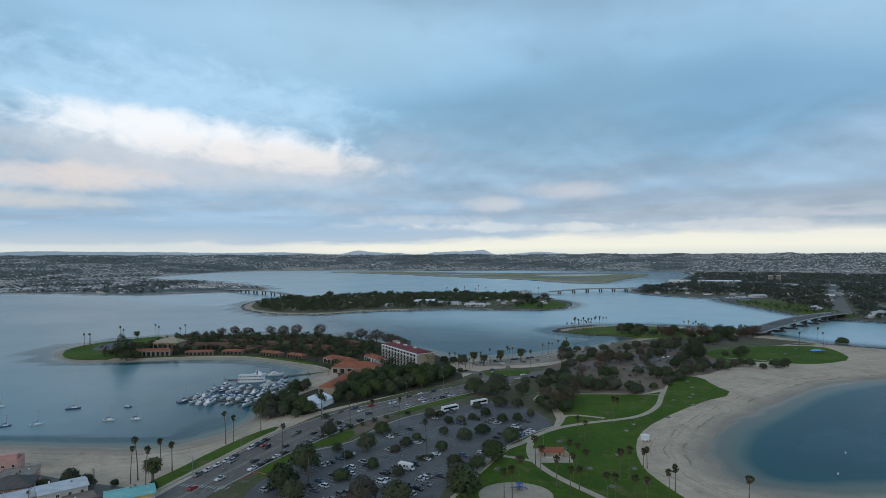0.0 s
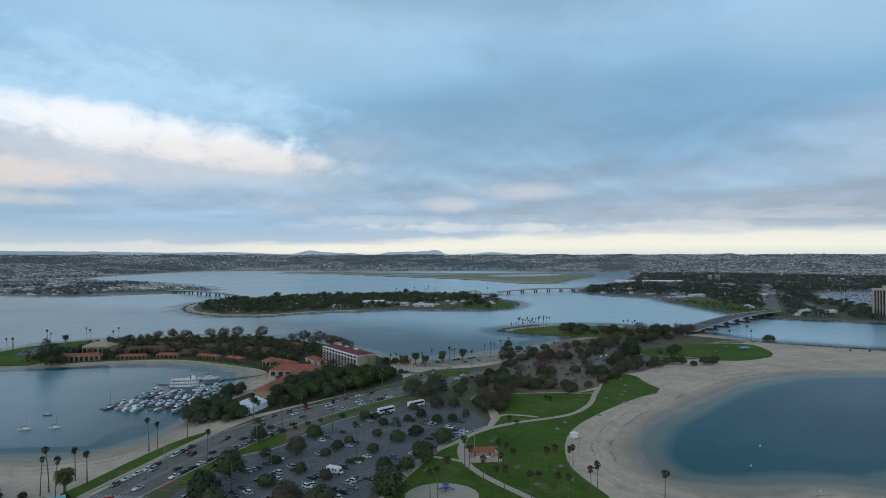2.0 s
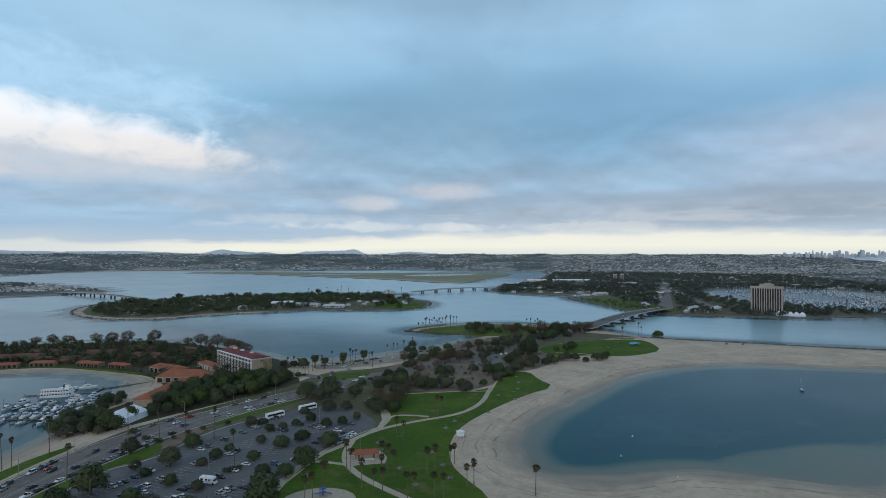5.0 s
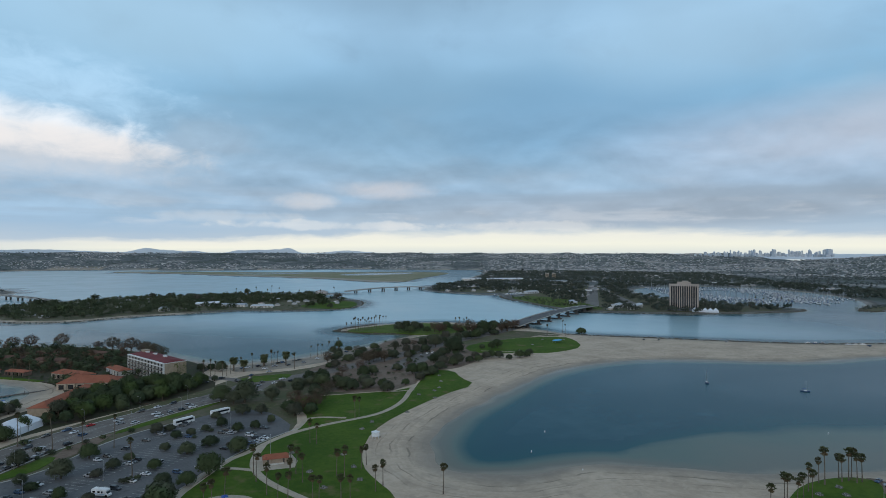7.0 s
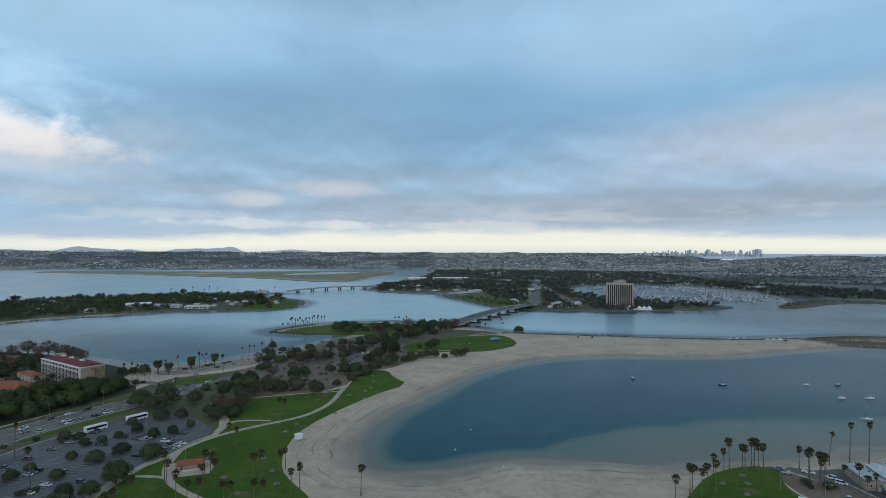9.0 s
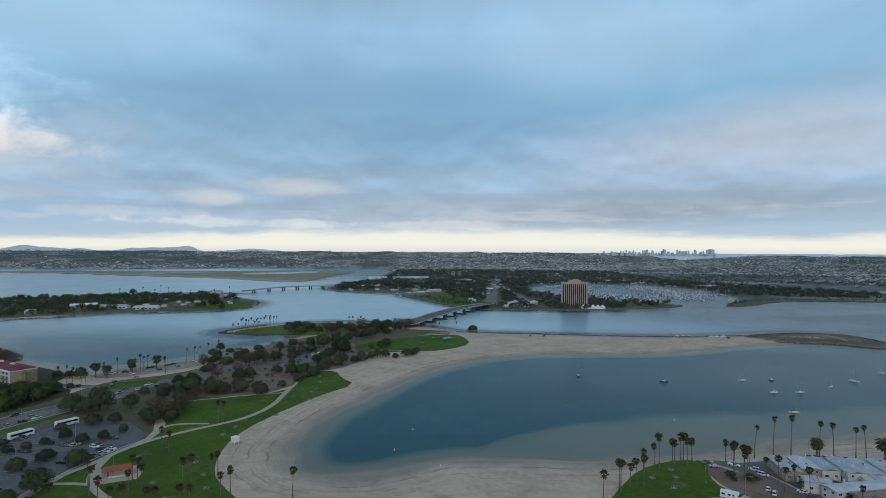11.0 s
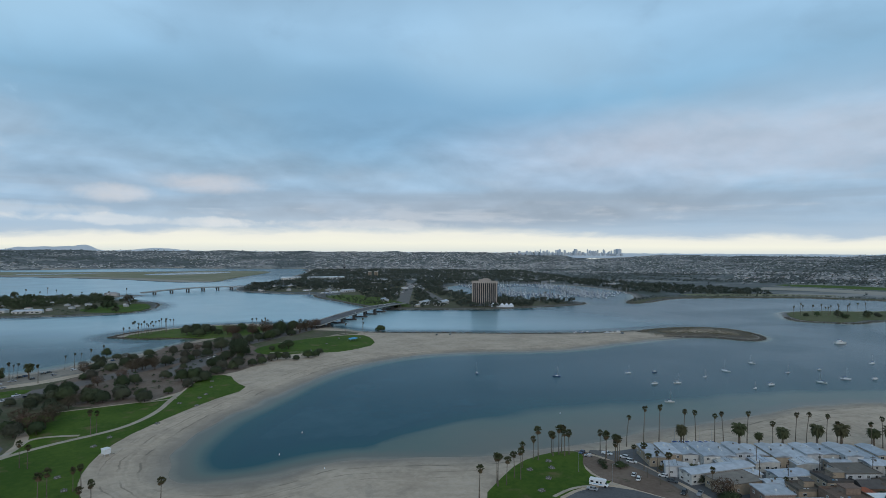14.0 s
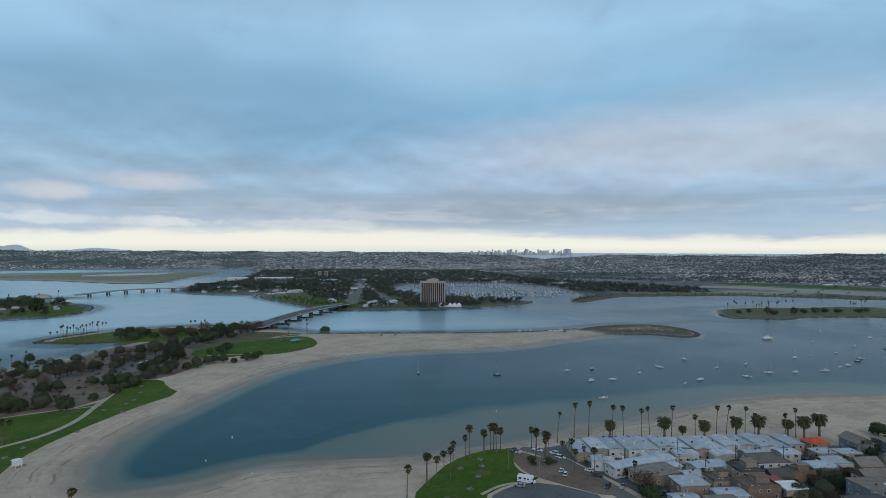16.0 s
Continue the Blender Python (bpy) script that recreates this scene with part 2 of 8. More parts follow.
def make_ground_material():
    """Sand, wet at the water's edge; earth and dry scrub inland, greyed by painted haze far off."""
    mat, nt, p = material("sand_and_earth", (0.4, 0.35, 0.28), 0.95, 0.0, 0.15)
    pos = place_of(nt)
    s = nt.nodes.new("ShaderNodeSeparateXYZ")
    nt.links.new(pos, s.inputs[0])
    n1, n2 = noise_of(nt, pos, 0.03, 5.0, 0.6), noise_of(nt, pos, 0.35, 4.0, 0.6)
    sand = mixcol(nt, smooth(nt, mnode(nt, "ADD", mnode(nt, "MULTIPLY", n1, 0.6), mnode(nt, "MULTIPLY", n2, 0.4)), 0.35, 0.65), (0.445, 0.35, 0.265), (0.58, 0.468, 0.36))
    at = nt.nodes.new("ShaderNodeAttribute")
    at.attribute_name = "shore"
    shore = at.outputs["Fac"]
    wob = mnode(nt, "ADD", shore, mnode(nt, "MULTIPLY", mnode(nt, "SUBTRACT", n1, 0.5), 9.0))
    # tide lines of weed run along the beach
    lines = nt.nodes.new("ShaderNodeTexWave")
    lines.wave_type, lines.bands_direction = "BANDS", "X"
    lines.inputs["Scale"].default_value = 0.045
    lines.inputs["Distortion"].default_value, lines.inputs["Detail"].default_value = 1.5, 3.0
    nt.links.new(vec(nt, wob, mnode(nt, "MULTIPLY", n2, 2.0)), lines.inputs["Vector"])
    weed = mnode(nt, "MULTIPLY", smooth(nt, lines.outputs["Fac"], 0.84, 0.99), mnode(nt, "MULTIPLY", smooth(nt, noise_of(nt, pos, 0.022, 3.0), 0.44, 0.60), mnode(nt, "MULTIPLY", smooth(nt, shore, 34.0, 20.0), 0.16)))
    drift = noise_of(nt, vec(nt, mnode(nt, "MULTIPLY", wob, 0.17), mnode(nt, "MULTIPLY", s.outputs[0], 0.022), mnode(nt, "MULTIPLY", s.outputs[1], 0.022)), 1.0, 6.0, 0.62, 0.4)
    sand = mixcol(nt, mnode(nt, "MULTIPLY", smooth(nt, drift, 0.45, 0.70), 0.30), sand, (0.31, 0.255, 0.20))
    sand = mixcol(nt, mnode(nt, "MULTIPLY", smooth(nt, drift, 0.46, 0.28), 0.3), sand, (0.55, 0.46, 0.36))
    blotch = noise_of(nt, pos, 0.085, 7.0, 0.68, 0.6)
    sand = mixcol(nt, mnode(nt, "MULTIPLY", smooth(nt, blotch, 0.50, 0.64), 0.32), sand, (0.27, 0.225, 0.18))
    sand = mixcol(nt, mnode(nt, "MULTIPLY", smooth(nt, blotch, 0.46, 0.34), 0.40), sand, (0.59, 0.49, 0.395))
    sand = mixcol(nt, weed, sand, (0.17, 0.145, 0.11))
    # two wrack lines, broken, where the last tides stood
    for at_d, wide_d, much in ((12.0, 0.8, 0.55), (20.0, 0.6, 0.45), (27.0, 0.5, 0.4)):
        gap = mnode(nt, "ABSOLUTE", mnode(nt, "SUBTRACT", wob, at_d))
        wrack = mnode(nt, "MULTIPLY", smooth(nt, gap, wide_d, 0.2), smooth(nt, noise_of(nt, pos, 0.05, 4.0, 0.6), 0.42, 0.60))
        sand = mixcol(nt, mnode(nt, "MULTIPLY", wrack, much), sand, (0.11, 0.095, 0.07))
    wet = smooth(nt, wob, 17.0, 0.5)
    sand = mixcol(nt, mnode(nt, "MULTIPLY", wet, 0.62), sand, (0.17, 0.145, 0.115))
    at2 = nt.nodes.new("ShaderNodeAttribute")
    at2.attribute_name = "inland"
    # grey-blue tones put the distant haze into the earth's own colour
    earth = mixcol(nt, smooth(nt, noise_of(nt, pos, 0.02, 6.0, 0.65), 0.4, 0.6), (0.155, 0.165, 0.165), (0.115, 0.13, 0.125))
    # wooded canyons and bare, built-over districts, each some hundreds of metres across
    tract = noise_of(nt, pos, 0.0042, 5.0, 0.6, 0.8)
    earth = mixcol(nt, mnode(nt, "MULTIPLY", smooth(nt, tract, 0.52, 0.66), 0.75), earth, (0.36, 0.34, 0.315))
    earth = mixcol(nt, mnode(nt, "MULTIPLY", smooth(nt, tract, 0.47, 0.36), 0.75), earth, (0.070, 0.085, 0.066))
    bank = mnode(nt, "MULTIPLY", smooth(nt, wob, 26.0, 12.0), 0.85)
    earth = mixcol(nt, bank, earth, mixcol(nt, smooth(nt, n2, 0.4, 0.6), (0.075, 0.07, 0.06), (0.13, 0.12, 0.105)))
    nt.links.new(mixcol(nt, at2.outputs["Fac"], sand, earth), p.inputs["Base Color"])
    nt.links.new(mnode(nt, "SUBTRACT", 0.95, mnode(nt, "MULTIPLY", wet, 0.45)), p.inputs["Roughness"])
    return mat


def make_water_material():
    mat, nt, p = material("bay_water", (0.02, 0.05, 0.07), 0.2, 0.0, 0.24)
    p.inputs["IOR"].default_value = 1.24
    p.inputs["Specular Tint"].default_value = (0.45, 0.85, 1.0, 1)
    pos = place_of(nt)
    at = nt.nodes.new("ShaderNodeAttribute")
    at.attribute_name = "depth"
    n = noise_of(nt, pos, 0.015, 5.0, 0.6)
    depth = mnode(nt, "ADD", at.outputs["Fac"], mnode(nt, "MULTIPLY", mnode(nt, "SUBTRACT", n, 0.5), 0.8))
    # the last stop is a pale sky reflection painted into the base colour
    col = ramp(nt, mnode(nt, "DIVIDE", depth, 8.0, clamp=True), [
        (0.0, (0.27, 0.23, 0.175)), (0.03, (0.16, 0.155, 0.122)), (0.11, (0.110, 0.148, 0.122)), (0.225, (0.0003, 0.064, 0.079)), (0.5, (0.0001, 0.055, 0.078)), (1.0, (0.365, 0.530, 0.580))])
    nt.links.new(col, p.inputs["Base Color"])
    # wind patches ruffle the surface unevenly
    gust = smooth(nt, noise_of(nt, pos, 0.006, 4.0, 0.6, 0.5), 0.35, 0.65)
    nt.links.new(mnode(nt, "ADD", 0.215, mnode(nt, "MULTIPLY", gust, 0.05)), p.inputs["Roughness"])
    st = nt.nodes.new("ShaderNodeMapping")
    st.inputs["Scale"].default_value = (1.0, 1.7, 1.0)
    st.inputs["Rotation"].default_value = (0, 0, 0.5)
    nt.links.new(pos, st.inputs["Vector"])
    bn = nt.nodes.new("ShaderNodeBump")
    bn.inputs["Strength"].default_value, bn.inputs["Distance"].default_value = 0.10, 0.35
    nt.links.new(noise_of(nt, st.outputs[0], 0.45, 4.0, 0.6), bn.inputs["Height"])
    nt.links.new(bn.outputs[0], p.inputs["Normal"])
    return mat


GROUND, WATER = make_ground_material(), make_water_material()
GRASS = varied("lawn_grass", (0.047, 0.092, 0.012), (0.082, 0.132, 0.018), 0.025, 0.4, 0.9, third=(0.138, 0.124, 0.052), bump=0.4, bump_scale=2.0, spec=0.1)
ASPHALT = varied("asphalt", (0.108, 0.109, 0.112), (0.150, 0.150, 0.152), 0.04, 0.9, 0.9, third=(0.085, 0.085, 0.087))
CONCRETE = varied("pale_concrete", (0.37, 0.31, 0.24), (0.46, 0.39, 0.31), 0.2, 1.5, 0.9)
KERB = varied("kerb_concrete", (0.38, 0.37, 0.35), (0.48, 0.47, 0.44), 0.3, 2.0, 0.9)
WHITE = varied("white_paint", (0.72, 0.73, 0.74), (0.80, 0.80, 0.80), 0.2, 2.0, 0.6)
MARK = varied("road_paint", (0.34, 0.34, 0.33), (0.44, 0.44, 0.42), 0.3, 3.0, 0.8)
def leafy(name, cols, spread=0.08):
    """Foliage: a colour for each tree, lighter and darker leaf by leaf."""
    mat, nt, p = material(name, cols[0], 0.85, 0.0, 0.08)
    r = nt.nodes.new("ShaderNodeObjectInfo").outputs["Random"]
    col = ramp(nt, r, [(i / (len(cols) - 1), tuple(1.04 * q for q in c)) for i, c in enumerate(cols)])
    leaf = nt.nodes.new("ShaderNodeNewGeometry").outputs["Random Per Island"]
    k = mnode(nt, "ADD", 1.0 - spread, mnode(nt, "MULTIPLY", leaf, 2 * spread))
    nt.links.new(mixcol(nt, 1.0, col, vec(nt, k, k, k), "MULTIPLY"), p.inputs["Base Color"])
    return mat


LEAF = leafy("broad_leaves", [(0.046, 0.062, 0.036), (0.070, 0.094, 0.043), (0.094, 0.102, 0.066), (0.056, 0.072, 0.042), (0.096, 0.090, 0.070)])
LEAF_BROWN = leafy("thin_brown_leaves", [(0.125, 0.080, 0.056), (0.10, 0.084, 0.056), (0.135, 0.085, 0.064)])
LEAF_LIGHT = leafy("light_leaves", [(0.062, 0.092, 0.030), (0.080, 0.105, 0.040), (0.056, 0.075, 0.028)])
FROND = leafy("palm_fronds", [(0.058, 0.068, 0.032), (0.080, 0.086, 0.044), (0.082, 0.076, 0.042)])
DEAD_FROND = leafy("dry_palm_skirt", [(0.13, 0.095, 0.055), (0.10, 0.075, 0.045)])
BARK = varied("bark", (0.075, 0.058, 0.042), (0.13, 0.10, 0.075), 0.6, 3.0, 0.95)
PALM_BARK = varied("palm_bark", (0.11, 0.09, 0.07), (0.19, 0.155, 0.12), 0.6, 3.0, 0.95)
EARTH = varied("bare_earth", (0.160, 0.115, 0.088), (0.225, 0.170, 0.132), 0.05, 0.6, 0.95, third=(0.09, 0.088, 0.052))
RESORT_SOIL = varied("planted_soil", (0.062, 0.052, 0.036), (0.048, 0.054, 0.026), 0.06, 0.5, 0.95, third=(0.115, 0.070, 0.050))
WOOD_LEAF = varied("woodland_leaves", (0.060, 0.078, 0.046), (0.092, 0.112, 0.062), 0.045, 0.16, 0.9, third=(0.13, 0.105, 0.078), spec=0.05)
# leaves lightened and blued: distance haze is put into their base colour
HAZED_LEAF = varied("suburb_leaves", (0.096, 0.112, 0.112), (0.122, 0.138, 0.136), 0.01, 0.06, 0.95, third=(0.125, 0.125, 0.11), spec=0.05)
EAST_LEAF = varied("shore_wood_leaves", (0.060, 0.075, 0.060), (0.100, 0.112, 0.088), 0.02, 0.12, 0.95, third=(0.12, 0.11, 0.09), spec=0.05)
HEDGE = varied("rusty_hedge_leaves", (0.125, 0.078, 0.056), (0.085, 0.078, 0.050), 0.05, 0.3, 0.9, third=(0.16, 0.085, 0.062), spec=0.05)
OLIVE = varied("olive_grass", (0.068, 0.110, 0.020), (0.110, 0.150, 0.034), 0.03, 0.4, 0.9, third=(0.13, 0.12, 0.065), spec=0.1)
BRIDGE_DARK = varied("stained_pier_concrete", (0.085, 0.080, 0.074), (0.13, 0.122, 0.112), 0.1, 0.7, 0.95)
PALE_LOT = varied("pale_asphalt", (0.15, 0.14, 0.13), (0.20, 0.185, 0.17), 0.05, 0.7, 0.95)
SANDY_LOT = varied("sandy_asphalt", (0.25, 0.215, 0.175), (0.33, 0.285, 0.235), 0.04, 0.5, 0.95, third=(0.17, 0.155, 0.14))
ISLE_GRASS = varied("dry_isle_grass", (0.095, 0.115, 0.042), (0.135, 0.135, 0.066), 0.02, 0.2, 0.95, third=(0.19, 0.165, 0.11))
CAR_PAINT = by_piece("car_paint", [(0.62, 0.63, 0.65), (0.03, 0.032, 0.036), (0.30, 0.31, 0.33), (0.70, 0.70, 0.70), (0.04, 0.045, 0.055), (0.16, 0.165, 0.175), (0.05, 0.09, 0.17), (0.02, 0.02, 0.022), (0.30, 0.31, 0.33), (0.55, 0.56, 0.58), (0.12, 0.11, 0.10), (0.06, 0.07, 0.08)], 0.3, 0.5)
RED_PAINT = material("red_car_paint", (0.42, 0.02, 0.02), 0.3, 0.0, 0.5)[0]
GLASS = material("dark_glass", (0.015, 0.018, 0.022), 0.08, 0.0, 0.6)[0]
TYRE = varied("tyre_rubber", (0.015, 0.015, 0.015), (0.03, 0.03, 0.03), 2.0, 8.0, 0.9)
HULL = by_piece("boat_hull", [(0.70, 0.71, 0.72), (0.62, 0.62, 0.60), (0.80, 0.80, 0.80), (0.66, 0.67, 0.70), (0.05, 0.08, 0.16), (0.72, 0.71, 0.68)], 0.35, 0.5)
CANVAS = by_piece("boat_canvas", [(0.03, 0.06, 0.22), (0.05, 0.09, 0.30), (0.10, 0.12, 0.16), (0.35, 0.33, 0.30), (0.02, 0.05, 0.16)], 0.8)
SPAR = material("aluminium_spar", (0.45, 0.46, 0.47), 0.4, 0.8, 0.5)[0]
TIMBER = varied("dock_timber", (0.11, 0.10, 0.09), (0.17, 0.155, 0.14), 0.3, 2.0, 0.9)
ROCK = varied("rubble_rock", (0.085, 0.078, 0.066), (0.145, 0.13, 0.11), 0.2, 1.2, 0.95, bump=0.5)
STUCCO_W = by_piece("painted_stucco", [(0.62, 0.62, 0.62), (0.66, 0.64, 0.60), (0.55, 0.56, 0.58), (0.60, 0.57, 0.52)], 0.85, grain=0.35, grain_scale=0.5)
STUCCO_TAN = by_piece("tan_stucco", [(0.42, 0.34, 0.25), (0.38, 0.30, 0.22), (0.46, 0.38, 0.30)], 0.85, grain=0.35, grain_scale=0.5)
STUCCO_BROWN = by_piece("brown_shingle_wall", [(0.26, 0.175, 0.130), (0.22, 0.150, 0.115), (0.29, 0.205, 0.160)], 0.9, grain=0.4, grain_scale=1.0)
STUCCO_PINK = varied("pink_stucco", (0.52, 0.30, 0.26), (0.60, 0.36, 0.31), 0.2, 1.0, 0.9)
STUCCO_GREY = by_piece("grey_stucco", [(0.24, 0.255, 0.28), (0.20, 0.215, 0.245), (0.28, 0.285, 0.29)], 0.85, grain=0.35, grain_scale=0.5)
ROOF_WHITE = by_piece("white_roof_sheet", [(0.48, 0.525, 0.59), (0.57, 0.60, 0.645), (0.41, 0.45, 0.50), (0.53, 0.56, 0.605), (0.46, 0.485, 0.52)], 0.7, grain=0.40, grain_scale=0.35)
ROOF_GREY = by_piece("grey_roofing", [(0.175, 0.150, 0.125), (0.24, 0.205, 0.17), (0.115, 0.105, 0.10), (0.27, 0.235, 0.20)], 0.9, grain=0.4, grain_scale=0.4)
ROOF_RED = varied("red_roof_tiles", (0.28, 0.095, 0.056), (0.35, 0.125, 0.075), 0.15, 1.5, 0.85, third=(0.19, 0.080, 0.058))
ROOF_BROWN = varied("brown_roof_tiles", (0.115, 0.066, 0.050), (0.155, 0.086, 0.064), 0.15, 1.5, 0.85, third=(0.085, 0.06, 0.05))
ROOF_MAROON = varied("maroon_roof", (0.15, 0.038, 0.042), (0.20, 0.06, 0.06), 0.1, 1.0, 0.85)
ROOF_BRIGHT = varied("orange_red_roof", (0.55, 0.09, 0.03), (0.62, 0.12, 0.05), 0.2, 1.0, 0.8)
ROOF_TURQ = varied("turquoise_roof", (0.16, 0.42, 0.42), (0.24, 0.52, 0.50), 0.15, 1.0, 0.7, third=(0.4, 0.5, 0.45))
TRIM = varied("white_trim", (0.62, 0.62, 0.60), (0.70, 0.70, 0.68), 0.3, 2.0, 0.7)
TENT = varied("white_tent_fabric", (0.70, 0.74, 0.80), (0.78, 0.80, 0.84), 0.1, 0.6, 0.6)
BLUE = material("blue_play_plastic", (0.03, 0.09, 0.36), 0.5, 0.0, 0.4)[0]
TARP = material("light_blue_canopy", (0.10, 0.36, 0.60), 0.7, 0.0, 0.3)[0]
BRIDGE = varied("bridge_concrete", (0.34, 0.33, 0.31), (0.42, 0.41, 0.385), 0.08, 0.8, 0.9, third=(0.25, 0.24, 0.225))
TOWER_WALL = varied("tower_concrete", (0.38, 0.32, 0.28), (0.45, 0.385, 0.34), 0.05, 0.5, 0.9)
CITY = by_piece("far_house_walls", [(0.46, 0.46, 0.46), (0.38, 0.37, 0.36), (0.58, 0.57, 0.56), (0.34, 0.33, 0.33), (0.46, 0.41, 0.36), (0.72, 0.71, 0.70), (0.44, 0.41, 0.39)], 0.9, island=True)
CITY_ROOF = by_piece("far_house_roofs", [(0.25, 0.25, 0.255), (0.37, 0.375, 0.38), (0.31, 0.24, 0.205), (0.23, 0.235, 0.24), (0.54, 0.55, 0.56), (0.30, 0.26, 0.24), (0.33, 0.325, 0.325)], 0.9, island=True)
FAR_BOAT = by_piece("far_boats", [(0.62, 0.63, 0.65), (0.52, 0.53, 0.56), (0.66, 0.66, 0.66), (0.10, 0.14, 0.24), (0.45, 0.46, 0.48)], 0.5, island=True)
MARSH_GRASS = varied("marsh_grass", (0.19, 0.195, 0.11), (0.28, 0.255, 0.17), 0.004, 0.03, 0.95, third=(0.36, 0.32, 0.25))
SCRUB = varied("dry_scrub", (0.20, 0.165, 0.11), (0.14, 0.128, 0.08), 0.04, 0.4, 0.95, third=(0.22, 0.18, 0.13), bump=0.5, bump_scale=0.5)
# the mountains' pale blue is distance haze painted into the base colour
HAZED_HILL = varied("blue_far_mountain", (0.58, 0.66, 0.74), (0.63, 0.70, 0.76), 0.003, 0.02, 1.0)
# tower greys are paled and blued so that their colour carries the haze
SKYLINE = by_piece("hazy_towers", [(0.52, 0.57, 0.63), (0.57, 0.61, 0.65), (0.48, 0.53, 0.59), (0.62, 0.65, 0.67)], 0.8)
LAGOON = varied("tidal_water", (0.20, 0.29, 0.34), (0.26, 0.34, 0.38), 0.01, 0.08, 0.14, spec=0.5)
RIVER_SAND = varied("river_sand", (0.30, 0.27, 0.22), (0.36, 0.33, 0.28), 0.006, 0.05, 0.95)
ROAD = varied("worn_road_asphalt", (0.150, 0.132, 0.120), (0.195, 0.174, 0.158), 0.05, 0.8, 0.9, third=(0.09, 0.086, 0.082))
DRY_GRASS = varied("dry_grass_and_soil", (0.130, 0.112, 0.078), (0.085, 0.095, 0.042), 0.05, 0.5, 0.95, third=(0.20, 0.160, 0.118))

# ---------- builders ----------
class Shape:
    """Collects vertices and faces of one mesh."""

    def __init__(self):
        self.v, self.f, self.m = [], [], []
        self.n = None

    def add(self, verts, faces, slot=0):
        o = len(self.v)
        self.v += [tuple(p) for p in verts]
        self.f += [tuple(i + o for i in f) for f in faces]
        self.m += [slot] * len(faces)
        return self

    def box(self, x, y, z, sx, sy, sz, turn=0.0, top=1.0, slot=0):
        """A box standing on z, its top scaled by top."""
        c, s = math.cos(turn), math.sin(turn)
        vs = []
        for k, q in ((0, 1.0), (sz, top)):
            for a, b in ((-1, -1), (1, -1), (1, 1), (-1, 1)):
                dx, dy = a * sx / 2 * q, b * sy / 2 * q
                vs.append((x + dx * c - dy * s, y + dx * s + dy * c, z + k))
        return self.add(vs, [(3, 2, 1, 0), (4, 5, 6, 7), (0, 1, 5, 4), (1, 2, 6, 5), (2, 3, 7, 6), (3, 0, 4, 7)], slot)

    def tube(self, pts, radii, n=6, cap=True, slot=0):
        """A round bar along points, with a radius for each."""
        vs, fs = [], []
        for i, p in enumerate(pts):
            a, b = pts[max(i - 1, 0)], pts[min(i + 1, len(pts) - 1)]
            t = (Vector(b) - Vector(a)).normalized()
            u = t.cross(Vector((0, 1, 0)) if abs(t.y) < 0.9 else Vector((1, 0, 0))).normalized()
            w = t.cross(u)
            for k in range(n):
                an = 2 * math.pi * k / n
                vs.append(Vector(p) + (u * math.cos(an) + w * math.sin(an)) * radii[i])
        for i in range(len(pts) - 1):
            for k in range(n):
                k2 = (k + 1) % n
                fs.append((i * n + k, i * n + k2, (i + 1) * n + k2, (i + 1) * n + k))
        if cap:
            fs.append(tuple(reversed(range(n))))
            fs.append(tuple(range((len(pts) - 1) * n, len(pts) * n)))
        return self.add(vs, fs, slot)

    def prism(self, poly, z0, z1, slot=0):
        """An upright slab over an outline."""
        if sum(a[0] * b[1] - b[0] * a[1] for a, b in zip(poly, [*poly[1:], poly[0]])) < 0:
            poly = poly[::-1]
        n = len(poly)
        vs = [(*p[:2], z0) for p in poly] + [(*p[:2], z1) for p in poly]
        fs = [tuple(range(n, 2 * n)), tuple(reversed(range(n)))] + [(i, (i + 1) % n, n + (i + 1) % n, n + i) for i in range(n)]
        return self.add(vs, fs, slot)

    def mesh(self, name, *mats):
        me = bpy.data.meshes.new(name)
        me.from_pydata(self.v, [], self.f)
        for mat in mats:
            me.materials.append(mat)
        if len(mats) > 1:
            me.polygons.foreach_set("material_index", self.m)
        if self.n:
            soft_normals(me, np.array(self.n))
        me.update()
        return me


SOFT = {}


def soft_normals(me, n):
    """Foliage is shaded by the round of its crown, not leaf by leaf."""
    SOFT[me.name] = n
    me.shade_smooth()
    a = me.attributes.new("custom_normal", "FLOAT_VECTOR", "POINT")
    a.data.foreach_set("vector", np.asarray(n, np.float32).ravel())


def part(name, shape, mat, parent=None, label="", kind=""):
    """One mesh object, under a thing or a part."""
    ob = new(name, shape.mesh(name, *(mat if isinstance(mat, (tuple, list)) else (mat,))))
    if parent is not None:
        ob.parent = parent
    return tagged(ob, label, kind=kind)


def thing(name, label, category, group="", kind=""):
    """An empty at the base of a thing."""
    return tagged(new(name), label, category, group, kind)


def chaikin(pts, times=2, closed=True):
    """Rounds an outline."""
    for _ in range(times):
        out = []
        n = len(pts)
        for i in range(n if closed else n - 1):
            a, b = pts[i], pts[(i + 1) % n]
            out += [(a[0] * 0.75 + b[0] * 0.25, a[1] * 0.75 + b[1] * 0.25), (a[0] * 0.25 + b[0] * 0.75, a[1] * 0.25 + b[1] * 0.75)]
        pts = out if closed else [pts[0], *out, pts[-1]]
    return pts


def ribbon(pts, width):
    """The outline of a strip along a line."""
    left, right = [], []
    for i, p in enumerate(pts):
        a, b = Vector(pts[max(i - 1, 0)]), Vector(pts[min(i + 1, len(pts) - 1)])
        t = (b - a).normalized()
        left.append((p[0] - t.y * width / 2, p[1] + t.x * width / 2))
        right.append((p[0] + t.y * width / 2, p[1] - t.x * width / 2))
    return left + right[::-1]


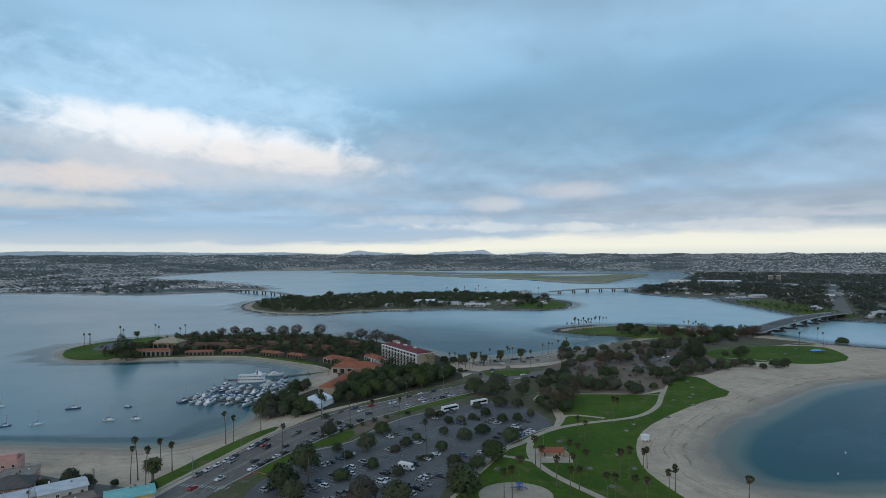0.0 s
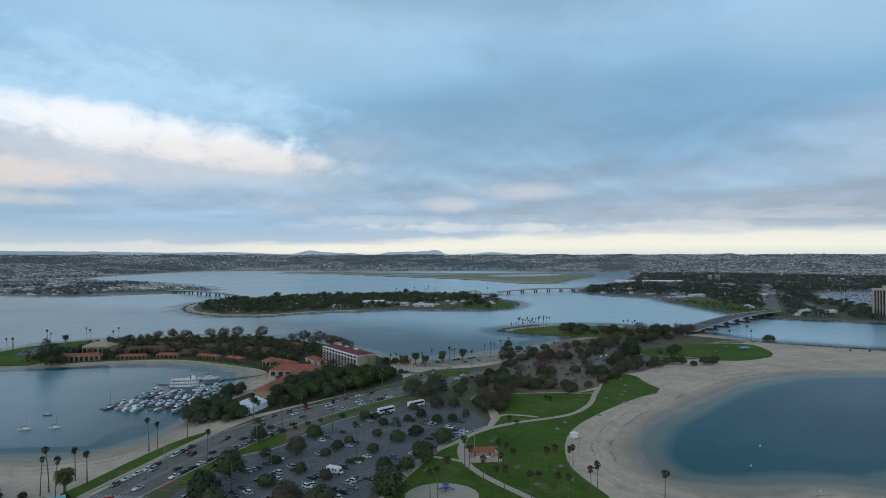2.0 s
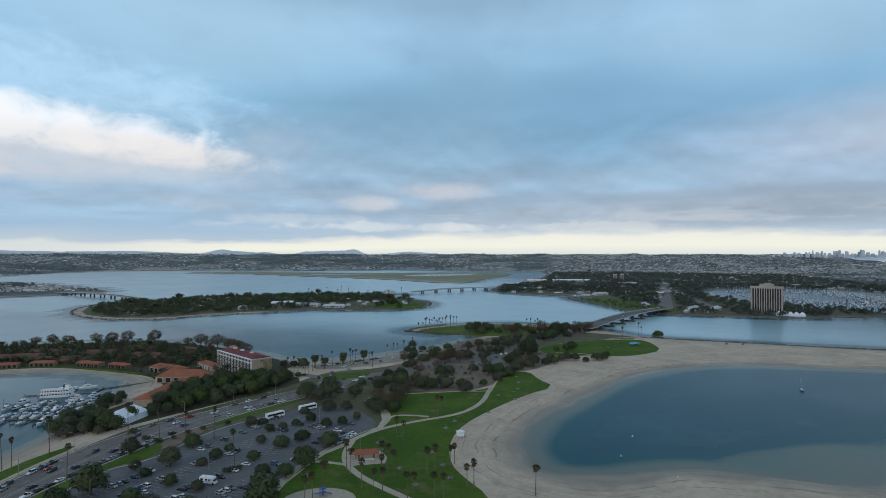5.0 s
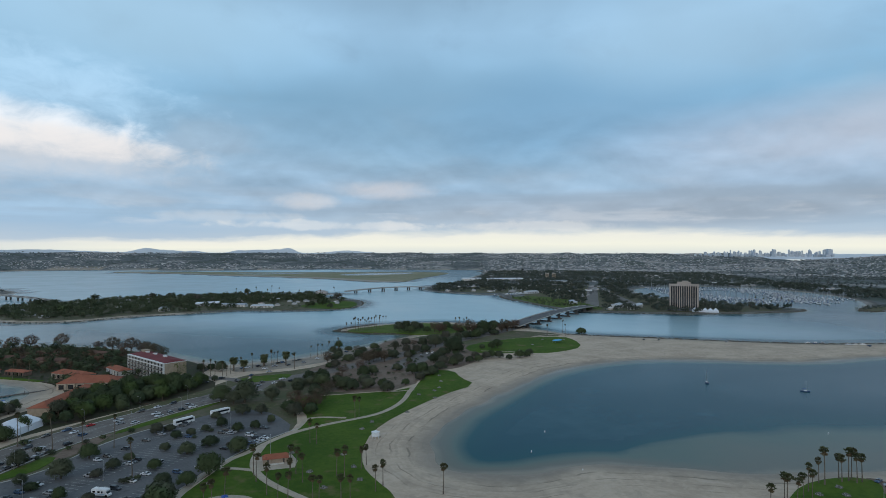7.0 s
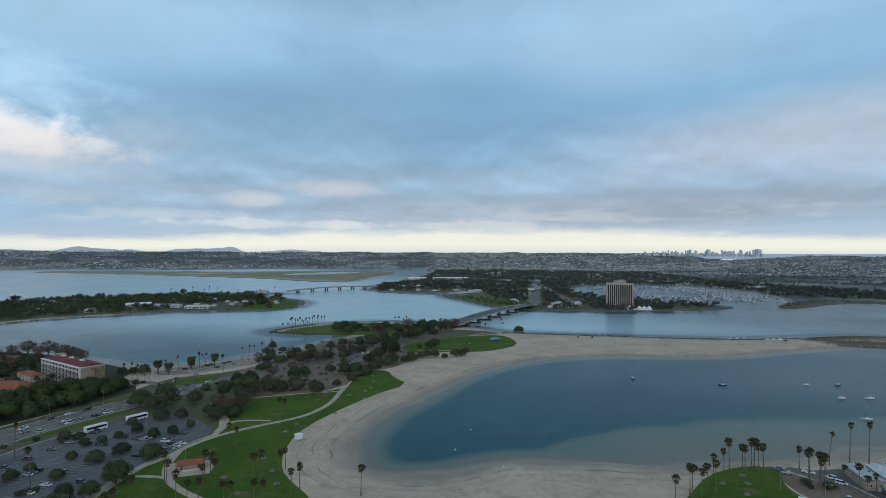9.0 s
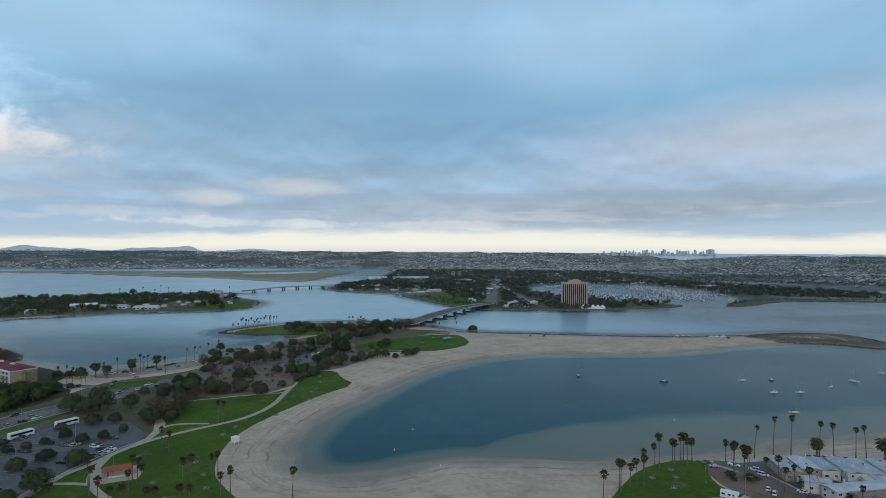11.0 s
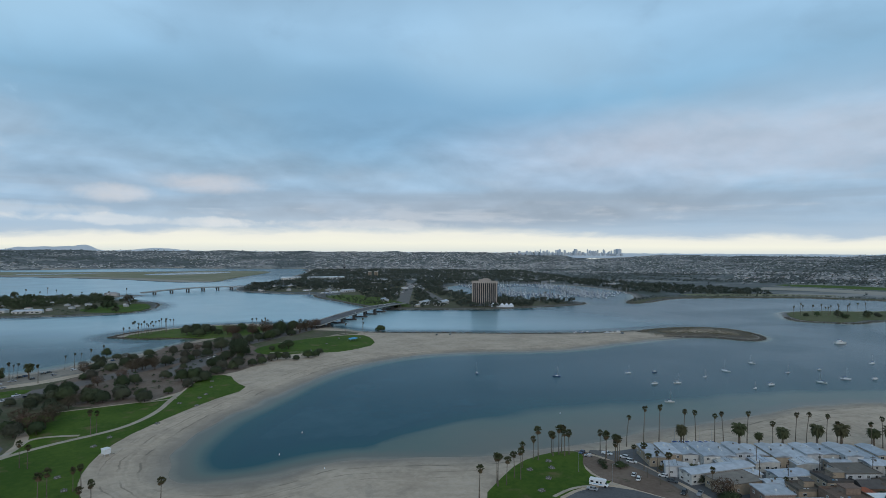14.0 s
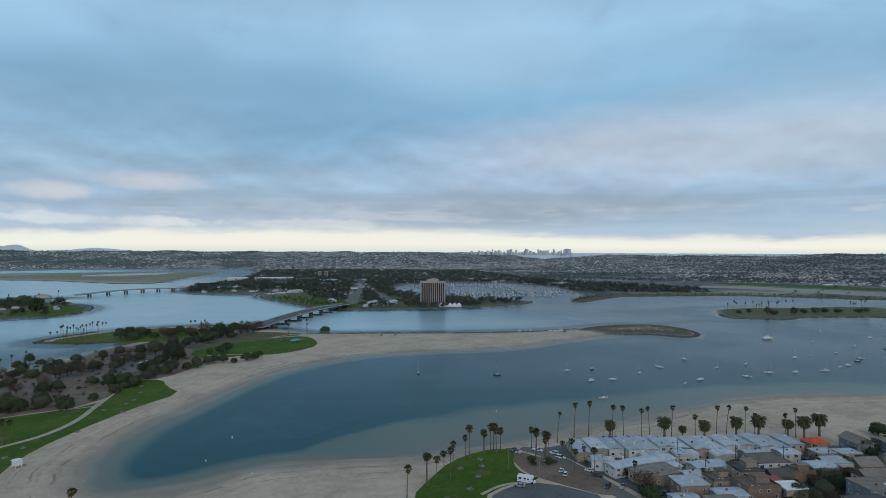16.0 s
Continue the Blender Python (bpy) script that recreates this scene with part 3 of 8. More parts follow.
def inside(poly, px, py):
    """Which of the points lie inside the outline."""
    px, py = np.asarray(px, float), np.asarray(py, float)
    hit = np.zeros(px.shape, bool)
    for (x0, y0), (x1, y1) in zip(poly, [*poly[1:], poly[0]]):
        if y0 != y1:
            hit ^= ((y0 > py) != (y1 > py)) & (px < (x1 - x0) * (py - y0) / (y1 - y0) + x0)
    return hit


def edge_distance(poly, px, py):
    """Distance to the outline, positive inside."""
    best = np.full(px.shape, 1e18)
    for (x0, y0), (x1, y1) in zip(poly, [*poly[1:], poly[0]]):
        dx, dy = x1 - x0, y1 - y0
        t = np.clip(((px - x0) * dx + (py - y0) * dy) / (dx * dx + dy * dy + 1e-12), 0, 1)
        best = np.minimum(best, (px - x0 - t * dx) ** 2 + (py - y0 - t * dy) ** 2)
    return np.sqrt(best) * np.where(inside(poly, px, py), 1, -1)


def scatter(name, tv, tf, slots, xyz, scale, turn, mats, label, category, nv=None):
    """One joined mesh from a small pattern set down at many places."""
    tv = np.asarray(tv, float)
    n, k = len(xyz), len(tv)
    c, s = np.cos(turn)[:, None], np.sin(turn)[:, None]
    x, y, z = (tv[None, :, i] * scale[:, i, None] for i in range(3))
    v = np.stack([x * c - y * s + xyz[:, 0, None], x * s + y * c + xyz[:, 1, None], z + xyz[:, 2, None]], -1).reshape(-1, 3)
    sizes = np.array([len(f) for f in tf])
    flat = np.concatenate([np.array(f) for f in tf])
    loops = (flat[None] + np.arange(n)[:, None] * k).ravel()
    starts = (np.concatenate([[0], np.cumsum(sizes)[:-1]])[None] + np.arange(n)[:, None] * len(flat)).ravel()
    me = bpy.data.meshes.new(name)
    me.vertices.add(len(v))
    me.vertices.foreach_set("co", v.ravel())
    me.loops.add(len(loops))
    me.loops.foreach_set("vertex_index", loops)
    me.polygons.add(len(starts))
    me.polygons.foreach_set("loop_start", starts)
    for m in mats:
        me.materials.append(m)
    if len(mats) > 1:
        me.polygons.foreach_set("material_index", np.tile(np.array(slots), n))
    me.update(calc_edges=True)
    me.validate()
    if nv is not None:
        nv = np.asarray(nv, float)
        nx, ny, nz = (nv[None, :, i] for i in range(3))
        soft_normals(me, np.stack([nx * c - ny * s, nx * s + ny * c, nz + 0 * c], -1).reshape(-1, 3))
    return tagged(new(name, me), label, category, kind="stuff")


# ---------- the bay: shores, ground and water ----------
FLAT = 1.2          # height of the level land over the water
COVE = [(-900, 330), (-420, 310), (-230, 301), (-190, 299), (-155, 295), (-138, 300), (-122, 322), (-114, 350), (-117, 399), (-113, 442), (-104, 468),
        (-116, 498), (-146, 528), (-188, 545), (-242, 546), (-303, 534), (-345, 535), (-380, 562), (-400, 604), (-396, 640), (-364, 690)]
OUTER = [(-300, 722), (-157, 717), (-67, 656), (8, 548), (46, 553), (80, 560), (115, 585), (150, 604), (178, 625), (215, 668), (250, 692),
         (219, 691), (178, 704), (142, 745), (164, 772), (205, 795), (280, 805), (350, 770), (400, 690), (408, 628)]
SPIT = [(497, 566), (553, 524), (639, 472), (712, 452), (790, 440), (832, 394), (806, 344), (778, 325), (751, 325), (746, 366), (714, 386), (654, 393),
        (580, 398), (523, 398), (468, 422), (417, 448), (368, 455), (330, 449), (293, 437), (253, 411), (219, 382), (182, 350), (156, 325), (136, 297), (125, 272)]
BAYSIDE = [(126, 249), (140, 235), (161, 231), (184, 235), (208, 230), (234, 213), (263, 198), (291, 190), (316, 185), (346, 180), (383, 175),
           (427, 164), (477, 160), (521, 145), (562, 123), (600, 85), (680, 0), (760, -200), (760, -600), (-900, -600)]
MAINLAND = chaikin(COVE + OUTER + SPIT + BAYSIDE)
ISLE = chaikin([(247, 1106), (205, 1030), (115, 1020), (16, 1062), (-84, 1016), (-142, 1005), (-206, 948), (-286, 965), (-367, 1047), (-410, 1211),
                (-366, 1330), (-240, 1430), (-60, 1480), (134, 1466), (230, 1452), (296, 1441), (240, 1425), (190, 1390), (215, 1280), (264, 1205)])
EAST = chaikin([(478, 1490), (505, 1400), (560, 1300), (620, 1250), (720, 1300), (690, 1330), (640, 1310), (590, 1240), (572, 1160), (575, 1070), (565, 950), (580, 860), (620, 836), (663, 808),
                (756, 764), (861, 754), (940, 750), (985, 775), (975, 830), (960, 880), (900, 930), (900, 1050), (960, 1250), (1100, 1420), (1330, 1440), (1430, 1290), (1400, 1080),
                (1290, 900), (1180, 800), (1030, 722), (1080, 705), (1240, 755), (1380, 678), (1511, 600), (1560, 490), (1640, 330), (1900, 150), (3000, 100), (6000, 600),
                (6000, 3000), (1700, 3150), (1250, 3120), (1170, 2695), (890, 2222), (735, 1830), (560, 1700)])
FAR_SHORE = chaikin([(6000, 2900), (1500, 3060), (1240, 3300), (900, 3450), (500, 3750), (0, 3500), (-500, 3700), (-900, 3900), (-1180, 3800), (-1280, 3390), (-1400, 2900), (-1230, 2320),
                     (-955, 2256), (-705, 1985), (-560, 1790), (-495, 1665), (-560, 1565), (-693, 1470), (-827, 1455), (-1018, 1526), (-1300, 1560), (-2500, 1500), (-6000, 1600), (-6000, 8000), (6000, 8000)])
MARSH = chaikin([(-651, 3322), (-416, 3138), (-223, 2975), (-25, 2707), (179, 2474), (338, 2277), (448, 1976), (544, 1933), (639, 2158), (963, 2686), (1000, 2830), (820, 2990), (560, 2960), (300, 3060), (60, 3110), (-150, 3270), (-420, 3350), (-600, 3420)])
PALM_ISLE = chaikin([(1078, 441), (1015, 400), (1010, 375), (1045, 322), (1115, 326), (1215, 239), (1400, 110), (1500, 150), (1420, 290), (1385, 345), (1258, 395), (1184, 456), (1120, 465)])


def lines(core0, core1, step, lo, hi, grow=1.045):
    """Grid lines, close in the middle and wider outside."""
    mid = list(np.arange(core0, core1 + 0.1, step))
    a, s, left = core0, step, []
    while a > lo:
        s *= grow
        a -= s
        left.append(a)
    b, s, right = core1, step, []
    while b < hi:
        s *= grow
        b += s
        right.append(b)
    return np.array(left[::-1] + mid + right)


def grid_mesh(name, gx, gy, gz, mat):
    nx, ny = len(gx), len(gy)
    xx, yy = np.meshgrid(gx, gy)
    verts = np.stack([xx, yy, gz], -1).reshape(-1, 3)
    i = np.arange(nx * ny).reshape(ny, nx)
    quads = np.stack([i[:-1, :-1], i[:-1, 1:], i[1:, 1:], i[1:, :-1]], -1).reshape(-1, 4)
    me = bpy.data.meshes.new(name)
    me.vertices.add(len(verts))
    me.vertices.foreach_set("co", verts.ravel())
    me.loops.add(quads.size)
    me.loops.foreach_set("vertex_index", quads.ravel())
    me.polygons.add(len(quads))
    me.polygons.foreach_set("loop_start", np.arange(0, quads.size, 4))
    me.update(calc_edges=True)
    me.materials.append(mat)
    me.shade_smooth()
    return me


def attribute(me, name, values):
    a = me.attributes.new(name, "FLOAT", "POINT")
    a.data.foreach_set("value", np.asarray(values, np.float32).ravel())


def hill_rise(x, y):
    """The mesas behind the bay, their rise shaped to fill the camera's view up to the skyline."""
    r = np.hypot(x - 40, y + 10)
    az = np.degrees(np.arctan2(x - 40, y + 10))
    t = np.clip((r - 3350) / (4820 - 3350), 0, 1)
    south = np.clip((az - 50) / 10, 0, 1) * np.clip((74 - az) / 5, 0, 1)
    top = 106 - 20 * south + 1.6 * np.sin(az * 0.9) + 1.2 * np.sin(az * 2.3 + 1)
    near = np.clip((r - 2300) / 1500, 0, 1) ** 1.3
    high = np.where(az > 58, 22 * near * np.clip((az - 58) / 8, 0, 1) * (1 - t), 0)
    z = top * t ** 1.15 + high
    return np.where(r > 4820, top - (r - 4820) * 0.25, z), r


def shore_height(x, y):
    """Ground height, distance to the water's edge, and how far inland."""
    d_main = edge_distance(MAINLAND, x, y)
    wob = 1.2 * np.sin(x * 0.11 + 2 * np.sin(y * 0.07)) + 0.8 * np.sin(y * 0.19 + x * 0.05)
    d_main = d_main + wob * np.exp(-np.abs(d_main) / 12)
    d = d_main
    bank = np.full(x.shape, 0.055)
    inland = np.zeros(x.shape)
    for poly in (ISLE, EAST, FAR_SHORE, MARSH, PALM_ISLE):
        q = edge_distance(poly, x, y)
        better = q > d
        bank = np.where(better, 0.16, bank)
        beach = (poly is ISLE) & (((x < -50) & (y < 1090)) | (x < -330))
        inland = np.where(better, np.where(beach, np.clip((q - 16) / 5, 0, 1), np.clip(q + 1, 0, 1)), inland)
        d = np.maximum(d, q)
    z = np.where(d > 0, np.minimum(FLAT, d * bank), np.maximum(-3.0, d * 0.05))
    rise, r = hill_rise(x, y)
    rise = rise * np.clip(d / 420, 0, 1) ** 0.7
    z = np.where(d > 0, z + rise, z)
    # the rocky end of the spit stands higher
    rock = np.clip(1 - np.abs(edge_distance(ROCKS, x, y) - 14) / 14, 0, 1) * (edge_distance(ROCKS, x, y) > 0)
    return z + rock * 2.2, d, np.maximum(inland, np.clip(rock * 2, 0, 1) * 0.8), d_main


ROCKS = chaikin([(700, 452), (790, 441), (834, 394), (807, 342), (778, 323), (751, 323), (744, 364), (712, 388), (690, 404)])

gx, gy = lines(-300, 640, 3.5, -4700, 5400), lines(120, 640, 3.5, -500, 5200)
xx, yy = np.meshgrid(gx, gy)
zz, shore, inland, d_main = shore_height(xx, yy)
me = grid_mesh("ground", gx, gy, zz, GROUND)
attribute(me, "shore", shore)
attribute(me, "inland", inland)
ground = tagged(new("ground", me), "pale beach sand, level land and far scrubby mesas", "ground", kind="structure")

wx, wy = lines(80, 640, 5, -4700, 5400, 1.06), lines(150, 480, 5, -600, 4200, 1.06)
xx, yy = np.meshgrid(wx, wy)
zz, shore, inland, d_main = shore_height(xx, yy)
# shallow shelf off the near beach
shelf = chaikin([(122, 236), (145, 237), (162, 231), (183, 231), (203, 239), (233, 246), (266, 251), (298, 249), (335, 241), (372, 229), (422, 206), (510, 184), (640, 110), (700, -50), (300, 100)])
ds = edge_distance(shelf, xx, yy) + 1.6 * np.sin(xx * 0.045 + 0.06 * yy) + 1.2 * np.sin(xx * 0.11 - yy * 0.07)
drop = 0.30 - 0.24 * np.clip((xx - 200) / 130, 0, 1)
off = np.maximum(0, -shore)
deep = np.where(off < 9, off * 0.055, 0.5 + (off - 9) * 0.13)
basin = np.clip((-60 - xx) / 40, 0, 1)
deep = deep * (1 + 1.6 * basin)
deep = np.where(ds > 0, np.minimum(deep, 0.25 + 0.75 * np.clip(1 - ds / 45, 0, 1)), np.minimum(deep, 1.0 + np.clip(-ds, 0, None) * drop))
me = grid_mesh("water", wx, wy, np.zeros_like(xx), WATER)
# pale sky reflection painted into the colour of open channel and western bay
sheen = 4.0 * np.clip((yy + 0.55 * xx - 700) / 220, 0, 1) * np.clip(deep / 1.7, 0, 1) * np.clip((900 - xx) / 400, 0, 1) * (0.66 + 0.34 * np.clip((xx + 60) / 260, 0, 1))
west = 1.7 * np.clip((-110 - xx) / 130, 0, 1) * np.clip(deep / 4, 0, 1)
attribute(me, "depth", np.clip(deep, 0, 4) + np.maximum(sheen, west))
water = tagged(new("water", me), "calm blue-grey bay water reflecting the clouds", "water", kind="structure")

# ---------- slabs on the level land ----------
SLABS = []


def slab(name, outline, top, mat, label, category, base=0.4):
    """A level sheet of lawn, paving or earth with a real edge."""
    ob = part(name, Shape().prism(outline, base, top), mat)
    SLABS.append((outline, top))
    return tagged(ob, label, category, kind="structure")


def levels(pts):
    """Heights of the ground or paving under the points."""
    x, y = np.array([p[0] for p in pts], float), np.array([p[1] for p in pts], float)
    z = shore_height(x, y)[0]
    for outline, top in SLABS:
        z = np.where(inside(outline, x, y), np.maximum(z, top), z)
    return z


PARKLAND = chaikin([(-126, 190), (-114, 240), (-98, 300), (-84, 335), (-70, 362), (0, 436), (28, 480), (40, 492), (84, 500), (118, 530), (165, 585), (212, 648), (290, 688), (340, 690), (392, 645), (404, 612), (350, 616), (268, 588),
                    (262, 520), (240, 492), (206, 462), (186, 470), (150, 404), (66, 404), (58, 384), (68, 372), (66, 332), (50, 314), (30, 288), (11, 248), (0, 228), (-6, 180)], 1)
slab("parkland", PARKLAND, 1.212, DRY_GRASS, "dry grass and brown soil round road and lot", "ground")
KERB_W = [(-150, 120), (-127, 195), (-116, 232), (-111, 251), (-103, 275), (-94, 306), (-88, 322), (-79, 338), (-65, 359), (-32, 390), (6, 424), (26, 446), (36, 470)]
KERB_E = [(60, 462), (48, 432), (28, 413), (6, 396), (-16, 374), (-30, 358), (-48, 337), (-64, 306), (-78, 279), (-85, 262), (-94, 238), (-104, 195), (-125, 120)]
road = slab("road", KERB_W + KERB_E, 1.26, ROAD, "grey asphalt boulevard with worn lane lines", "road")
ON = [(45, 462), (78, 470), (130, 505), (180, 545), (240, 597), (300, 640), (345, 672), (392, 712)]
slab("road", ribbon(chaikin(ON, 2, False), 17), 1.25, ROAD, "asphalt road leading through the park to the bridge", "road")
slab("road", ribbon(chaikin([(40, 455), (28, 478), (12, 486), (-4, 500)], 2, False), 9), 1.245, ROAD, "asphalt side road to the hotel", "road")
LOT = chaikin([(-82, 236), (-72, 272), (-66, 288), (-49, 297), (-40, 318), (-31, 336), (-17, 352), (0, 364), (24, 381), (43, 381), (55, 366), (65, 331), (48, 315), (28, 289),
               (13, 259), (1, 243), (-2, 231), (-8, 200), (-75, 200)], 1)
lot = slab("parking_lot", LOT, 1.22, ASPHALT, "large asphalt parking lot with painted stalls and small trees", "parking lot")
slab("lawn", chaikin([(-84, 262), (-77, 278), (-63, 305), (-53, 322), (-47, 318), (-52, 300), (-67, 291), (-73, 274), (-80, 250)], 1), 1.36, GRASS, "bright green verge between road and parking lot", "lawn")
slab("verge", chaikin([(-47, 337), (-30, 356), (-33, 338), (-42, 318), (-52, 312)], 1), 1.34, EARTH, "brown earth verge with shrubs beside the road", "verge")
slab("lawn", chaikin([(-29, 357), (-15, 373), (7, 394), (22, 408), (20, 402), (0, 379), (-19, 360), (-30, 350)], 1), 1.36, GRASS, "green grass strip between road and parking lot", "lawn")
slab("lawn", chaikin([(-121, 232), (-127, 246), (-121, 262), (-114, 288), (-104, 316), (-92, 332), (-94, 316), (-101, 296), (-108, 270), (-113, 252)], 1), 1.34, GRASS, "grass strip between beach and road", "lawn")
WALKS = (([(-119, 236), (-114, 254), (-106, 279), (-97, 309), (-89, 327)], 2.2, "concrete beach walk beside the road"),)
MAIN_LAWN = chaikin([(202, 402), (168, 380), (123, 337), (104, 311), (94, 285), (90, 262), (92, 246), (97, 225), (95, 190), (0, 190), (2, 226), (11, 246), (17, 258), (30, 286), (50, 312),
                     (67, 330), (74, 350), (70, 374), (60, 384), (66, 402), (96, 402), (152, 400), (172, 440), (186, 464), (203, 456), (199, 428)], 1)
slab("lawn", MAIN_LAWN, 1.34, GRASS, "wide green park lawn beside the beach", "lawn")
slab("lawn", chaikin([(268, 585), (320, 606), (355, 612), (394, 605), (392, 575), (374, 531), (340, 512), (314, 508), (297, 520), (262, 520), (248, 552)], 1), 1.34, GRASS, "green park lawn near the bridge", "lawn")
slab("lawn", chaikin([(152, 737), (191, 765), (251, 790), (309, 764), (322, 720), (308, 690), (262, 664), (235, 672), (212, 697), (170, 714)], 1), 1.34, OLIVE, "green lawn on the palm point", "lawn")
slab("lawn", chaikin([(32, 482), (74, 487), (68, 466), (36, 459)], 1), 1.34, GRASS, "small green lawn beside the crossing", "lawn")
slab("lawn", chaikin([(-370, 562), (-391, 602), (-388, 641), (-360, 682), (-332, 700), (-326, 640), (-314, 585), (-308, 545), (-342, 543)], 1), 1.34, GRASS, "lawn at the tip of the resort peninsula", "lawn")
slab("lawn", ribbon(chaikin([(-300, 553), (-252, 561), (-211, 566), (-181, 560), (-138, 535), (-112, 516)], 2, False), 4.0), 1.30, GRASS, "thin green lawn between resort beach and cottages", "lawn")
slab("parking_lot", chaikin([(-362, 592), (-372, 634), (-355, 668), (-342, 628), (-342, 596)], 1), 1.40, ASPHALT, "small parking lot at the end of the peninsula", "parking lot")
slab("earth", chaikin([(96, 404), (152, 403), (182, 466), (204, 460), (238, 490), (262, 518), (247, 552), (266, 586), (240, 640), (195, 650), (150, 575), (116, 530), (88, 500), (80, 478), (90, 440)], 1), 1.23, EARTH, "bare brown earth under the park trees", "ground")
slab("earth", chaikin([(-92, 345), (-66, 372), (-34, 402), (2, 436), (20, 462), (0, 500), (10, 535), (-60, 640), (-150, 708), (-300, 712), (-330, 660), (-318, 552), (-292, 551), (-252, 559), (-211, 564), (-181, 558), (-136, 533), (-108, 511), (-86, 480), (-82, 440), (-98, 410), (-106, 380)], 1), 1.225, RESORT_SOIL, "planted brown earth of the resort grounds", "ground")
slab("parking_lot", chaikin([(30, 500), (90, 515), (140, 560), (180, 610), (172, 600), (120, 572), (80, 545), (20, 530)], 1), 1.235, SANDY_LOT, "sandy beachside parking strip", "parking lot")
slab("parking_lot", chaikin([(150, 470), (178, 485), (222, 545), (205, 555), (165, 510)], 1), 1.245, PALE_LOT, "pale park parking area between trees", "parking lot")
LAWN_S = chaikin([(205, 125), (226, 161), (243, 171), (264, 182), (284, 184), (297, 180), (299, 173), (286, 162), (280, 150), (283, 140), (266, 146), (248, 143), (225, 110)], 1)
slab("lawn", LAWN_S, 1.34, GRASS, "green park lawn with fire rings above the beach", "lawn")
slab("parking_lot", chaikin([(226, 108), (249, 141), (266, 144), (281, 138), (290, 108), (250, 60)], 1), 1.24, ASPHALT, "asphalt park lot with painted stalls", "parking lot")
slab("earth", chaikin([(297, 180), (303, 176), (300, 166), (306, 150), (300, 118), (290, 108), (283, 137), (282, 150), (288, 163)], 1), 1.30, EARTH, "brown planted ground beside the park drive", "ground")
slab("alley", chaikin([(303, 178), (316, 166), (311, 150), (305, 126), (300, 110), (285, 60), (275, 62), (292, 110), (301, 140), (304, 160)], 1), 1.25, PALE_LOT, "pale paved alley beside the cottages", "road")
slab("yard", [(311, 168), (348, 158), (382, 122), (420, 92), (450, 60), (480, 10), (440, -80), (280, -80), (290, 60), (304, 112), (312, 150)], 1.24, ASPHALT, "paved yards and lanes among the beach houses", "pavement")
slab("yard", [(-240, 262), (-205, 268), (-165, 252), (-133, 243), (-122, 226), (-135, 190), (-300, 180)], 1.24, PALE_LOT, "paved yards among the houses behind the beach", "pavement")

PATHS = [
    ([(11, 246), (17, 266), (27, 286), (42, 300), (50, 312), (63, 324), (83, 334), (109, 342), (122, 351), (137, 370), (149, 397), (158, 415)], 3.4, "concrete park path along the lawn"),
    ([(47, 307), (42, 288), (42, 273), (47, 257), (55, 243), (64, 229), (75, 212)], 3.4, "concrete path curving round the restroom"),
    ([(63, 325), (69, 338), (72, 348), (80, 350), (95, 343)], 2.6, "concrete path to the parking lot"),
    ([(26, 280), (34, 277), (42, 272)], 2.6, "short concrete path across the lawn"),
    ([(153, 399), (132, 399)], 1.6, "thin concrete path at the lawn's edge"),
    ([(262, 540), (290, 528), (300, 510)], 2.0, "pale path to the beach lawn"),
    ([(355, 612), (385, 628), (404, 612)], 2.0, "pale path under the bridge"),
    ([(282, 138), (272, 144), (262, 147), (250, 145)], 1.6, "kerb walk beside the park lot"),
]
for k, (pts, wide, what) in enumerate([*WALKS, *PATHS]):
    slab("path", ribbon(chaikin(pts, 2, False), wide), 1.40 + 0.006 * k, CONCRETE, what, "path")
slab("path", [(43, 270), (60, 270), (62, 278), (60, 288), (44, 290)], 1.38, CONCRETE, "concrete apron round the restroom", "path")
ring = [(29 + 15 * math.cos(a * math.pi / 14), 234 + 13 * math.sin(a * math.pi / 14)) for a in range(28)]
slab("sandpit", ring, 1.385, varied("play_sand", (0.36, 0.31, 0.24), (0.44, 0.38, 0.30), 0.1, 1.0, 0.95), "round sand play area with a pale kerb", "sandpit")

# kerbs: real steps along road and lot
for pts, what in ((KERB_W[1:11], "pale kerb along the boulevard"), (KERB_E[2:11], "pale kerb along the boulevard"),
                  ([(-74, 262), (-72, 272), (-66, 288), (-50, 297), (-40, 318), (-31, 336), (-17, 352), (0, 364)], "pale kerb round the parking lot"),
                  ([(66, 331), (48, 315), (28, 289), (13, 259), (1, 243)], "pale kerb round the parking lot")):
    tagged(part("kerb", Shape().prism(ribbon(chaikin(pts, 1, False), 0.5), 1.1, 1.44), KERB), what, "kerb", kind="structure")
tagged(part("kerb", Shape().prism(ribbon(chaikin([(-88, 250), (-85, 260), (-80, 258), (-72, 252)], 1, False), 0.5), 1.1, 1.44), varied("red_kerb", (0.35, 0.10, 0.07), (0.42, 0.16, 0.12), 0.4, 2.0)), "red-painted kerb at the junction", "kerb", kind="structure")

# road markings
def strip(name, a, b, wide, top, mat, parent):
    d = Vector((b[0] - a[0], b[1] - a[1]))
    s = Shape().box(0, 0, 0, d.length, wide, 0.012)
    ob = part(name, s, mat, parent)
    ob.matrix_basis = pose((a[0] + b[0]) / 2, (a[1] + b[1]) / 2, top, 0, 0, math.degrees(math.atan2(d.y, d.x)))
    return ob


def between(k):
    """The line a share k of the way across the boulevard."""
    w = KERB_W[1:12]
    e = KERB_E[::-1][1:12]
    return [(a[0] * (1 - k) + b[0] * k, a[1] * (1 - k) + b[1] * k) for a, b in zip(w, e)]


